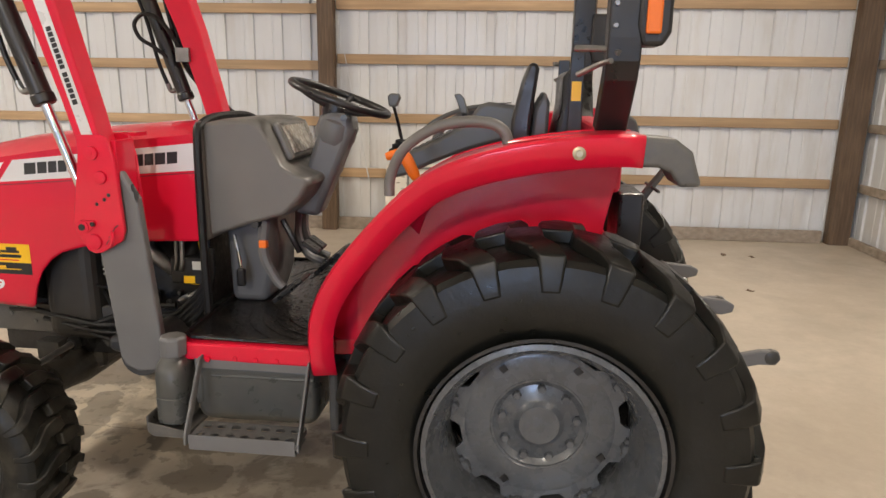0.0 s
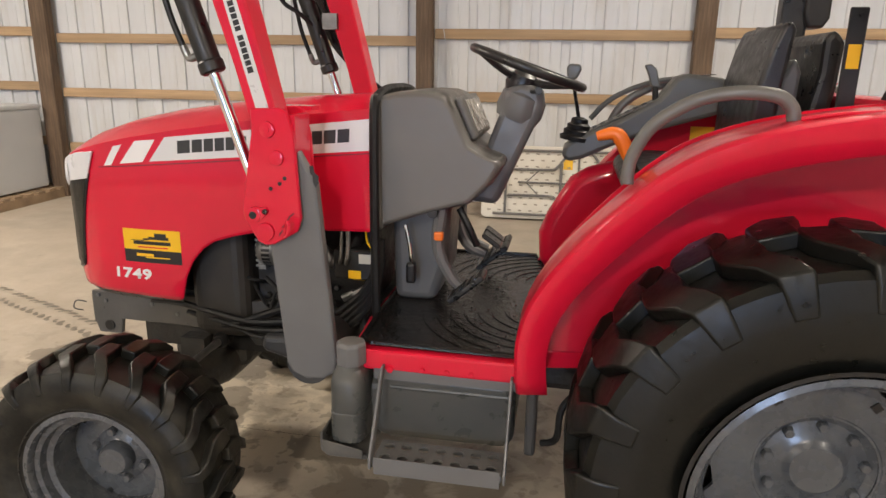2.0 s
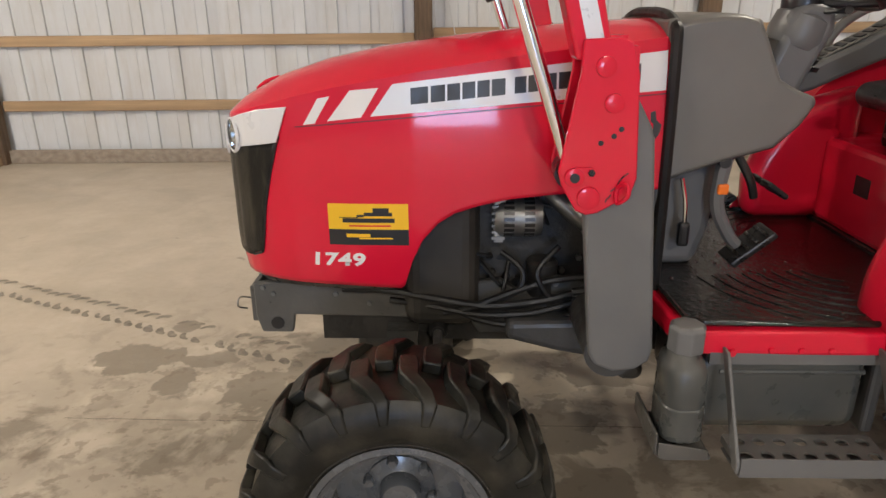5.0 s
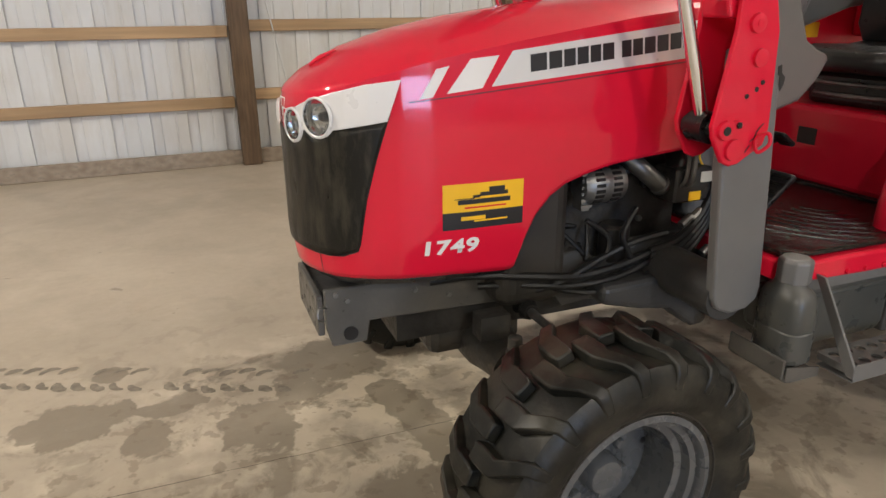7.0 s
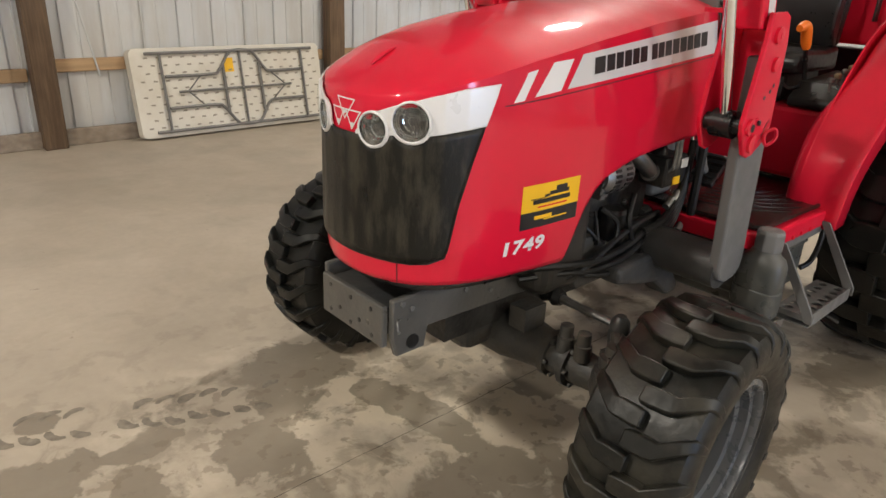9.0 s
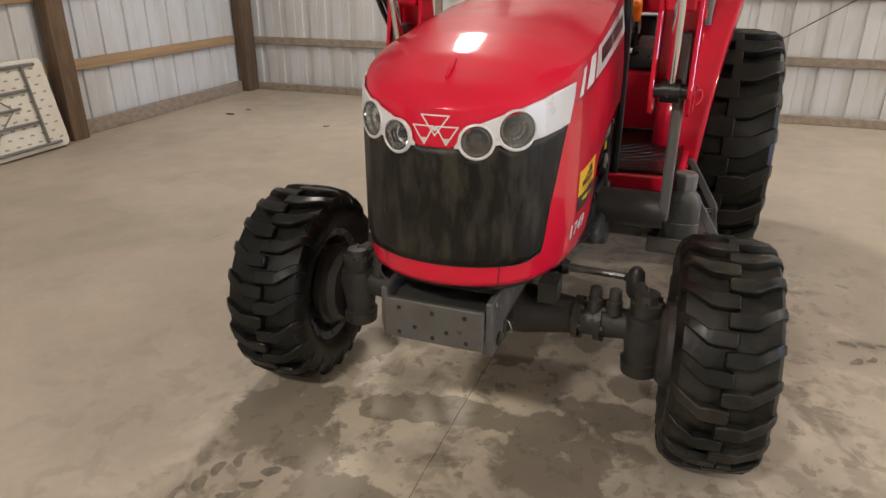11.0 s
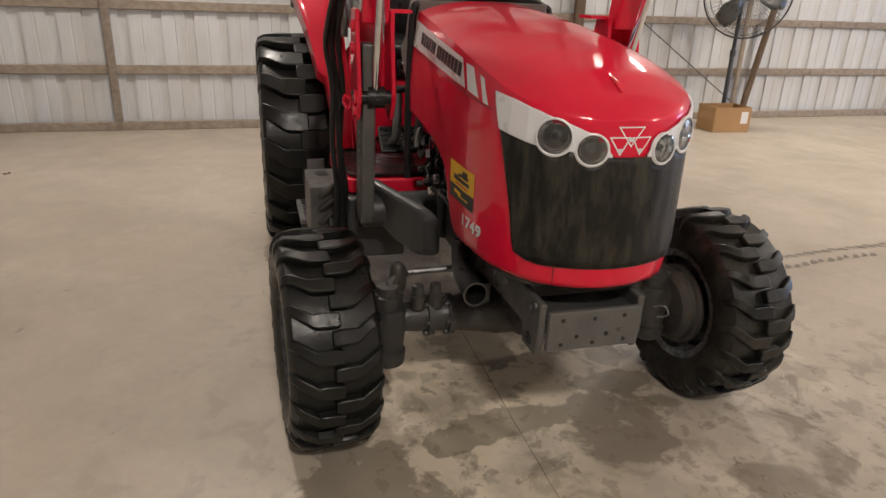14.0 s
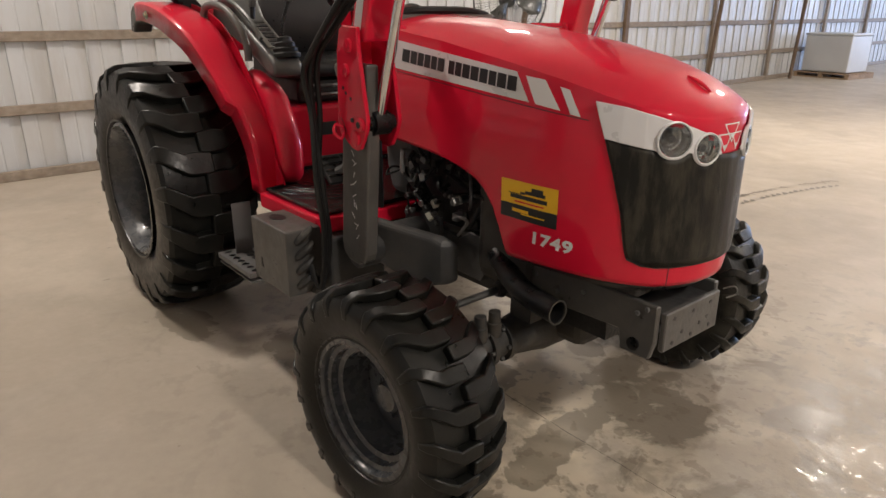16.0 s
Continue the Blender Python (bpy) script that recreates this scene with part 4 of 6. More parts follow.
def number(side):
    """The model number in the built-in font, laid on the bonnet's side."""
    cu = bpy.data.curves.new("number", "FONT")
    cu.body, cu.size, cu.space_character, cu.resolution_u = "1749", 0.062, 1.1, 3
    cu.offset = 0.0024
    tmp = new("number", cu)
    mesh = bpy.data.meshes.new_from_object(tmp.evaluated_get(bpy.context.evaluated_depsgraph_get()))
    bpy.data.objects.remove(tmp)
    bm = bmesh.new()
    bm.from_mesh(mesh)
    w = max(v.co.x for v in bm.verts)
    for v in bm.verts:
        u = v.co.x * (0.15 / w)
        z = 0.752 + v.co.y * 0.80
        x = (2.083 - u) if side > 0 else (1.93 + u)
        u2 = 0.004 * (v.co.y / 0.045)
        v.co = skin(side * s_of(x - side * u2), z, 0.0016)
    bpy.data.meshes.remove(mesh)
    part("model_number", bm, WHITE_DECAL, T, "white model number on the bonnet")


number(1)
number(-1)
# rubber seal and chassis lip under the bonnet
part("bonnet_seal", bm_tube([(1.148, 0.29, 0.60), (1.15, 0.293, 0.95), (1.152, 0.282, 1.31), (1.152, 0.25, 1.365), (1.152, 0.15, 1.388), (1.152, 0, 1.392), (1.152, -0.15, 1.388), (1.152, -0.25, 1.365), (1.152, -0.282, 1.31), (1.15, -0.293, 0.95), (1.148, -0.29, 0.60)], 0.015, 8), HOSE, T, "black rubber bonnet seal", smooth=True)
part("lower_lip", bm_surface([[skin(a, 0.700, -0.014), skin(a, 0.684, -0.010), skin(a, 0.668, -0.022)] for a in np.linspace(-s_of(1.84), s_of(1.84), 60)]), BLACK, T, smooth=True)

# ---- front frame
for s in (1, -1):
    y0, y1 = (0.120, 0.140) if s > 0 else (-0.176, -0.156)
    bevel(part("frame_rail", bm_prism([(2.30, 0.635), (2.30, 0.525), (2.285, 0.47), (2.19, 0.47), (2.18, 0.530), (1.80, 0.520), (1.2, 0.50), (1.2, 0.66)], y0, y1), GREY_WORN, T, "grey steel chassis rail"), 0.004, 1)
    part("tow_eye", bm_lathe([(0, 0.02), (0.004, 0.02)], 16, "y", (2.235, 0.1405 if s > 0 else -0.1805, 0.503)), BLACK, T)
    for x, z in ((2.27, 0.62), (2.24, 0.60), (2.05, 0.60), (1.95, 0.57), (1.86, 0.60)):
        part("bolt", bm_hex((x, 0.138 if s > 0 else -0.174, z), 0.008, 0.008 * s), GREY, T)
fp = bevel(part("front_plate", bm_box(2.30, 2.318, -0.156, 0.120, 0.498, 0.615), GREY_WORN, T, "grey steel front weight plate with bolt holes"), 0.003, 1)
for y, z in ((-0.115, 0.592), (-0.02, 0.590), (0.07, 0.592), (-0.07, 0.540), (0.02, 0.540), (-0.115, 0.518), (-0.02, 0.516), (0.075, 0.518)):
    part("bolt_hole", bm_lathe([(0, 0.0065), (0.0012, 0.0065)], 12, "x", (2.318, y, z)), BLACK, fp)
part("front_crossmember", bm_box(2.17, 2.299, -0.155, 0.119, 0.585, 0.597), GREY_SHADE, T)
part("plate_hook", bm_tube([(2.30, 0.17, 0.60), (2.325, 0.19, 0.61), (2.33, 0.20, 0.585), (2.31, 0.18, 0.57)], 0.0025, 6), ALLOY, T)
part("oil_pan", bm_box(1.3, 2.1, -0.12, 0.12, 0.44, 0.66), ENGINE, T)

# ---- engine bay seen through the arch
part("engine_block", bm_box(1.2, 1.62, -0.14, 0.14, 0.60, 1.10), ENGINE, T, "oily black engine block")
part("engine_head", bm_box(1.22, 1.58, -0.10, 0.10, 1.10, 1.20), ENGINE, T)
bevel(part("radiator_shroud", bm_box(1.62, 1.84, -0.235, 0.235, 0.53, 1.10), SHROUD, T, "dusty black radiator shroud"), 0.05, 4)
part("radiator", bm_box(1.86, 1.93, -0.24, 0.24, 0.70, 1.15), BLACK, T)
part("battery", bm_box(2.0, 2.2, -0.16, 0.12, 0.72, 0.92), BLACK, T)
alt = part("alternator", bm_lathe([(-0.075, 0.03), (-0.07, 0.05), (-0.05, 0.056), (0.04, 0.056), (0.06, 0.045), (0.062, 0.02)], 20, "x", (1.52, 0.19, 0.858)), ALLOY, T, "bare alloy alternator with cooling slots", smooth=True)
for k in range(22):
    a = k * 2 * math.pi / 22
    for dx in (-0.022, 0.034):
        part("cooling_slot", bm_box(-0.016, 0.012, -0.0045, 0.0045, -0.002, 0.002), BLACK, alt, at=Matrix.Translation((1.51 + dx, 0.19, 0.858)) @ pose(0, 0, 0, math.degrees(a), 0, 0) @ pose(0, 0, 0.0562))
part("filter_can", bm_lathe([(0, 0.04), (0.01, 0.045), (0.1, 0.045), (0.11, 0.035)], 20, "z", (1.44, 0.18, 0.62)), BLACK, T, smooth=True)
part("fan_bracket", bm_box(1.556, 1.582, 0.17, 0.215, 0.79, 0.93), ALLOY, T)
for k in range(7):
    part("bracket_fin", bm_box(1.552, 1.588, 0.216, 0.222, 0.80 + 0.018 * k, 0.808 + 0.018 * k), ALLOY, T)
bevel(part("valve_block", bm_box(1.17, 1.30, 0.16, 0.258, 0.79, 0.89), ENGINE, T), 0.006, 1)
part("warning_label", bm_box(1.208, 1.250, 0.2585, 0.2605, 0.795, 0.822), YELLOW, T, "yellow warning label")
part("ivory_label", bm_box(1.172, 1.214, 0.2585, 0.2605, 0.847, 0.878), IVORY, T, "ivory paper label")
for dx, r in ((0.0, 0.008), (0.022, 0.006)):
    part("brake_pipe", bm_tube([(1.246 + dx, 0.262, 0.955), (1.248 + dx, 0.266, 0.88), (1.255 + dx, 0.262, 0.85), (1.262 + dx, 0.24, 0.835)], r, 8), ALLOY, T, "bright steel pipe", smooth=True)
part("intake_pipe", bm_tube([(1.445, 0.155, 0.945), (1.40, 0.20, 0.905), (1.335, 0.215, 0.850), (1.30, 0.20, 0.83)], [0.022, 0.026, 0.026, 0.022], 16), ALLOY, T, "bright alloy intake pipe", smooth=True)
part("intake_elbow", bm_tube([(1.31, 0.205, 0.838), (1.275, 0.205, 0.86), (1.25, 0.19, 0.905), (1.25, 0.15, 0.95)], 0.029, 14), HOSE, T, "black rubber intake elbow", smooth=True)
part("pipe_clamp", bm_tube([(1.322, 0.213, 0.842), (1.312, 0.210, 0.836)], 0.031, 16), ALLOY, T, smooth=True)
part("dipstick", bm_tube([(1.20, 0.225, 0.955), (1.195, 0.225, 0.91), (1.17, 0.225, 0.865), (1.20, 0.225, 0.82), (1.228, 0.225, 0.788)], 0.0035, 6), YELLOW, T, "yellow dipstick tube", smooth=True)
part("dipstick_tag", bm_box(1.205, 1.245, 0.222, 0.226, 0.780, 0.800), YELLOW, T)
rnd = random.Random(3)
# thick hoses that swing up behind the mast, and the bundle along the chassis rail
for k in range(4):
    o = 0.024 * k
    part("hydraulic_hose", bm_tube([(1.36, 0.25, 0.655 - o * 0.4), (1.29, 0.262, 0.675 - o), (1.235, 0.268, 0.72 - o), (1.185, 0.262, 0.775 - o), (1.155, 0.255, 0.845 - o), (1.14, 0.25, 0.93 - o)], 0.0125, 8), HOSE, T, "thick black hydraulic hose", smooth=True)
for pts, r in (([(1.36, 0.245, 0.648), (1.46, 0.255, 0.628), (1.60, 0.25, 0.612), (1.74, 0.24, 0.628), (1.90, 0.20, 0.640), (2.02, 0.175, 0.632)], 0.012),
               ([(1.36, 0.25, 0.622), (1.48, 0.262, 0.595), (1.62, 0.25, 0.585), (1.76, 0.23, 0.602), (1.88, 0.18, 0.598)], 0.010),
               ([(1.30, 0.24, 0.70), (1.42, 0.25, 0.690), (1.52, 0.245, 0.655), (1.66, 0.245, 0.600), (1.78, 0.20, 0.560)], 0.011),
               ([(1.34, 0.255, 0.60), (1.44, 0.265, 0.565), (1.58, 0.255, 0.560), (1.70, 0.22, 0.590), (1.80, 0.19, 0.640)], 0.009),
               ([(1.40, 0.22, 0.78), (1.46, 0.25, 0.72), (1.44, 0.255, 0.66), (1.40, 0.245, 0.62)], 0.009),
               ([(1.56, 0.21, 0.76), (1.50, 0.235, 0.71), (1.52, 0.245, 0.65), (1.60, 0.24, 0.62)], 0.008)):
    part("hydraulic_hose", bm_tube(pts, r, 8), HOSE, T, smooth=True)
for x, y, z in ((1.172, 0.275, 0.64), (1.165, 0.27, 0.60), (1.24, 0.265, 0.64), (1.25, 0.262, 0.735), (1.215, 0.262, 0.75)):
    part("hose_coupling", bm_tube([(x - 0.018, y - 0.004, z + 0.012), (x + 0.018, y, z - 0.010)], 0.013, 10), ALLOY if z > 0.63 else AXLE, T, smooth=True)
for k in range(26):
    x, z = rnd.uniform(1.28, 1.60), rnd.uniform(0.66, 0.94)
    y = -rnd.uniform(0.15, 0.20)
    kind = k % 4
    if kind == 0:
        part("clamp", bm_box(x - 0.012, x + 0.014, y - 0.02, y, z - 0.012, z + 0.016), ALLOY if k % 8 else ENGINE, T)
    elif kind == 1:
        part("injector_pipe", bm_tube([(x, y, z), (x + rnd.uniform(-0.05, 0.05), y - 0.03, z + 0.06), (x + rnd.uniform(-0.10, 0.10), y + 0.02, z + 0.13)], 0.006, 6), ALLOY if k % 3 == 0 else HOSE, T, smooth=True)
    elif kind == 2:
        part("wire_loom", bm_tube([(x, y, z), (x + rnd.uniform(-0.12, 0.12), y - 0.05, z + rnd.uniform(-0.06, 0.06)), (x + rnd.uniform(-0.16, 0.16), y, z + rnd.uniform(-0.1, 0.1))], 0.007, 6), HOSE, T, smooth=True)
    else:
        part("fitting", bm_hex((x, y, z), 0.014, -0.03), ALLOY if k % 2 else ENGINE, T)
for k in range(34):
    x, z = rnd.uniform(1.24, 1.58), rnd.uniform(0.69, 0.93)
    y = -rnd.uniform(0.20, 0.275)
    if k % 3 == 0:
        part("connector", bm_box(-0.014, 0.014, -0.009, 0.009, -0.010, 0.010), (ALLOY, IVORY, GREY, HOSE)[k % 4], T, at=pose(x, y, z, rnd.uniform(0, 90), rnd.uniform(0, 90), 0))
    elif k % 3 == 1:
        part("wire_loom", bm_tube([(x, y, z), (x + rnd.uniform(-0.06, 0.06), y - 0.02, z + rnd.uniform(-0.05, 0.05)), (x + rnd.uniform(-0.10, 0.10), y, z + rnd.uniform(-0.08, 0.08)), (x + rnd.uniform(-0.14, 0.14), y + 0.05, z + rnd.uniform(-0.10, 0.10))], rnd.choice((0.004, 0.006, 0.009)), 6), HOSE if k % 4 else TUBE_GREY, T, smooth=True)
    else:
        part("fitting", bm_hex((x, y, z), rnd.uniform(0.008, 0.015), -0.022), ALLOY if k % 2 else ENGINE, T)
for k in range(14):
    x, z = rnd.uniform(1.28, 1.60), rnd.uniform(0.60, 0.90)
    part("bolt", bm_hex((x, 0.14, z), 0.010, 0.014), ALLOY if k % 3 == 0 else ENGINE, T)
    if k % 2:
        part("wire_loom", bm_tube([(x, 0.15, z), (x + rnd.uniform(-0.1, 0.1), 0.21, z + rnd.uniform(-0.05, 0.08)), (x + rnd.uniform(-0.18, 0.18), 0.17, z + rnd.uniform(-0.1, 0.1))], 0.006, 6), HOSE, T, smooth=True)
part("exhaust_pipe", bm_tube([(1.72, -0.215, 0.635), (1.80, -0.245, 0.60), (1.90, -0.265, 0.568), (2.03, -0.27, 0.553)], 0.037, 16, caps=False), BLACK, T, "black exhaust pipe with an open end", smooth=True)
part("exhaust_bore", bm_lathe([(0, 0.034), (0.004, 0.034)], 16, "x", (1.92, -0.266, 0.564)), INK, T)
part("exhaust_rim", bm_lathe([(0, 0.037), (0.006, 0.040), (0.006, 0.034), (0, 0.034)], 18, "x", (2.028, -0.27, 0.553), caps="none"), AXLE, T, smooth=True)

# ---- gearbox, rear axle
bevel(part("gearbox", bm_box(0.05, 1.22, -0.17, 0.17, 0.42, 0.68), ENGINE, T, "dark cast gearbox"), 0.03, 2)
bevel(part("rear_housing", bm_box(-0.32, 0.2, -0.2, 0.2, 0.40, 0.82), ENGINE, T), 0.04, 3)
part("rear_axle", bm_lathe([(-0.62, 0.09), (-0.3, 0.11), (-0.2, 0.15), (0.2, 0.15), (0.3, 0.11), (0.62, 0.09)], 24, "y", (0, 0, 0.575)), AXLE, T, smooth=True)

# ---- front axle
part("front_axle", bm_lathe([(-0.47, 0.045), (-0.40, 0.052), (-0.30, 0.055), (-0.17, 0.075), (-0.12, 0.085), (0.12, 0.085), (0.17, 0.075), (0.30, 0.055), (0.40, 0.052), (0.47, 0.045)], 24, "y", (1.815, 0, 0.385)), AXLE, T, "muddy grey front axle casting", smooth=True)
for s in (1, -1):
    for y in (0.29, 0.36):
        part("axle_flange", bm_lathe([(-0.01, 0.07), (0.01, 0.07)], 20, "y", (1.815, s * y, 0.385)), AXLE, T, smooth=True)
        for k in range(6):
            a = k * math.pi / 3
            part("bolt", bm_hex((1.815 + 0.06 * math.cos(a), s * y, 0.385 + 0.06 * math.sin(a)), 0.009, 0.022 * s), AXLE, T)
    part("knuckle", bm_lathe([(0.21, 0.035), (0.225, 0.058), (0.27, 0.062), (0.275, 0.052), (0.33, 0.058), (0.385, 0.072), (0.43, 0.062), (0.435, 0.050), (0.475, 0.052), (0.48, 0.040), (0.505, 0.036), (0.508, 0.02)], 20, "z", (1.815, s * 0.50, 0)), AXLE, T, "muddy steering knuckle", smooth=True)
    for q in range(6):
        ka = q * math.pi / 3
        part("bolt", bm_hex((1.815 + 0.045 * math.cos(ka), s * 0.50 + 0.045 * math.sin(ka), 0.475), 0.007, 0.010, "z"), AXLE, T)
    part("grease_nipple", bm_lathe([(0, 0.006), (0.012, 0.005), (0.018, 0.003)], 8, "z", (1.815, s * 0.50, 0.507)), ALLOY, T)
    part("knuckle_rib", bm_box(1.805, 1.825, *sorted((s * 0.545, s * 0.590)), 0.26, 0.44), AXLE, T)
    part("steering_arm", bm_tube([(1.815, s * 0.50, 0.465), (1.79, s * 0.475, 0.500), (1.74, s * 0.43, 0.515)], [0.030, 0.022, 0.018], 10), AXLE, T, smooth=True)
    part("tie_rod", bm_tube([(1.74, s * 0.44, 0.515), (1.74, s * 0.30, 0.518), (1.74, s * 0.10, 0.520)], [0.012, 0.012, 0.018], 10, smooth_path=False), ALLOY, T, "bright steering tie rod", smooth=True)
    part("rod_boot", bm_lathe([(0.16, 0.022), (0.18, 0.030), (0.20, 0.022), (0.22, 0.030), (0.24, 0.022)], 14, "y", (1.74, 0 if s > 0 else -0.40, 0.519)), HOSE, T, smooth=True)
    for y in (0.345, 0.405):
        part("axle_stud", bm_lathe([(0.43, 0.024), (0.475, 0.024), (0.478, 0.020), (0.512, 0.019), (0.516, 0.012)], 12, "z", (1.845, s * y, 0)), AXLE, T, "muddy stop bolt on the axle", smooth=True)
    part("rod_end", bm_lathe([(0.455, 0.016), (0.47, 0.026), (0.50, 0.030), (0.545, 0.026), (0.56, 0.014)], 14, "z", (1.76, s * 0.455, 0)), AXLE, T, "muddy ball joint", smooth=True)
    part("axle_lug", bm_box(1.80, 1.89, s * 0.20 - 0.03, s * 0.20 + 0.03, 0.45, 0.52), AXLE, T)
bevel(part("axle_pivot", bm_box(1.70, 2.0, -0.11, 0.11, 0.36, 0.52), AXLE, T), 0.03, 2)


# ---- wheels
def tread(R, half, count, w, h, lean, reach, rim_r, bm=None):
    """Slanted lugs that run from the sidewall over the shoulder to just past the middle, the two rows staggered."""
    bm = bm or bmesh.new()
    for side in (1, -1):
        for k in range(count):
            t0 = 2 * math.pi * (k + (0.5 if side < 0 else 0)) / count
            stations = [(1.045, R - reach, h * 0.30, 0.62), (1.035, R - reach * 0.55, h * 0.58, 0.70), (0.97, R - 0.026, h * 0.62, 0.78), (0.80, R - 0.008, h * 0.9, 0.86), (0.46, R, h, 0.94), (0.34, R + 0.001, h, 1.05), (0.06, R + 0.001, h, 1.05), (-0.10, R + 0.001, h, 0.92)]
            rings = []
            for i, (v, r, d, ws) in enumerate(stations):
                if v > 0.97:
                    t = t0
                elif v > 0.45:
                    t = t0 + lean * (0.97 - v) * 1.75
                else:
                    t = t0 + lean * (0.97 - 0.46) * 1.75 + lean * (0.46 - v) * 0.10
                y = side * half * v
                hw = w * ws / 2
                n = Vector((0, side * (1.0 if v > 1.0 else 0.75 if v > 0.9 else 0.25 if v > 0.7 else 0), 1.0 if v < 0.99 else 0.25)).normalized()
                ring = []
                for q, lift in ((-hw, -d), (-hw * 0.86, 0), (hw * 0.86, 0), (hw, -d)):
                    rr = r + n.z * lift
                    a = t + q / R
                    ring.append(bm.verts.new((rr * math.cos(a), y + n.y * lift, rr * math.sin(a))))
                rings.append(ring)
            for i in range(len(rings) - 1):
                for j in range(4):
                    bm.faces.new((rings[i][j], rings[i][(j + 1) % 4], rings[i + 1][(j + 1) % 4], rings[i + 1][j]))
            bm.faces.new(rings[0])
            bm.faces.new(rings[-1])
    return bm


def rest(ob, z):
    """Press the tyre flat where it stands on the floor, z being the hub's height."""
    for v in ob.data.vertices:
        if v.co.z < -z + 0.003:
            v.co.z = -z + 0.003
    return ob


def wheel(name, R, half, rim_r, count, lug_w, lug_h, lean, reach, at, disc_y, rubber, hub_z, bolts, bolt_r, hub_r, label, flip=1, segs=72, lip=0.86, hub_h=0.045):
    """Turned about y, its outer side towards +y * flip."""
    f = flip
    steps = ((lip - 0.14, -0.017), (lip - 0.17, -0.030), (lip - 0.34, -0.034), (lip - 0.38, -0.050), (0.10, -0.054)) if R < 0.5 else ((lip - 0.26, -0.040), (0.15, -0.060))
    barrel = ((lip, 0.004), (lip + 0.02, -0.010), (lip - 0.05, -0.016), *steps, (-0.45, -0.050), (-0.80, -0.022), (-0.86, 0.004))
    rim = part(name, bm_lathe([(f * half * y, rim_r + r) for y, r in barrel], 56, "y", caps="none"), RIM, T, label, smooth=True, angle=35, at=at)
    base = R - lug_h
    prof = [(-0.80, rim_r - 0.006), (-0.92, rim_r + 0.02), (-1.02, rim_r + (base - rim_r) * 0.35), (-1.03, rim_r + (base - rim_r) * 0.68), (-0.985, base - 0.018), (-0.90, base - 0.003), (-0.5, base + 0.001), (0, base + 0.002), (0.5, base + 0.001), (0.90, base - 0.003), (0.985, base - 0.018), (1.03, rim_r + (base - rim_r) * 0.68), (1.02, rim_r + (base - rim_r) * 0.35), (0.92, rim_r + 0.02), (0.80, rim_r - 0.006)]
    rest(part("tyre", bm_lathe([(half * a, r) for a, r in prof], segs, "y", caps="none"), rubber, rim, "black rubber tyre with a wet sheen", smooth=True), hub_z)
    tr = rest(part("tread", tread(R, half, count, lug_w, lug_h, lean, reach, rim_r), rubber, rim, "deep slanted tread bars", smooth=True, angle=32), hub_z)
    bevel(tr, 0.0045 if R < 0.5 else 0.011, 2 if R < 0.5 else 3)
    part("bead_ring", bm_lathe([(f * half * (lip - 0.06), rim_r + 0.006), (f * half * (lip + 0.04), rim_r + 0.012), (f * half * (lip + 0.04), rim_r + 0.022)], 56, "y", caps="none"), BLACK, rim, smooth=True)
    hub = part("hub", bm_lathe([(f * (disc_y - 0.05), hub_r * 1.7), (f * (disc_y + 0.006), hub_r * 1.65), (f * (disc_y + 0.016), hub_r * 1.05), (f * (disc_y + 0.018), hub_r), (f * (disc_y + hub_h), hub_r * 0.96), (f * (disc_y + hub_h + 0.010), hub_r * 0.8), (f * (disc_y + hub_h + 0.013), 0)], 36, "y"), RIM, rim, smooth=True)
    for k in range(bolts):
        a = 2 * math.pi * (k + 0.3) / bolts
        part("wheel_nut", bm_hex((bolt_r * math.cos(a), f * disc_y, bolt_r * math.sin(a)), 0.0135, 0.026 * f), RIM, rim)
    return rim


def scalloped(r_out, r_in, lobes, a0=0.0, n=144):
    pts = []
    for k in range(n):
        a = 2 * math.pi * k / n
        c = math.cos(lobes * (a - a0))
        w = 1 / (1 + math.exp(-9 * (c + 0.25)))
        pts.append((r_out * w + r_in * (1 - w), a))
    return [(r * math.cos(a), r * math.sin(a)) for r, a in pts]


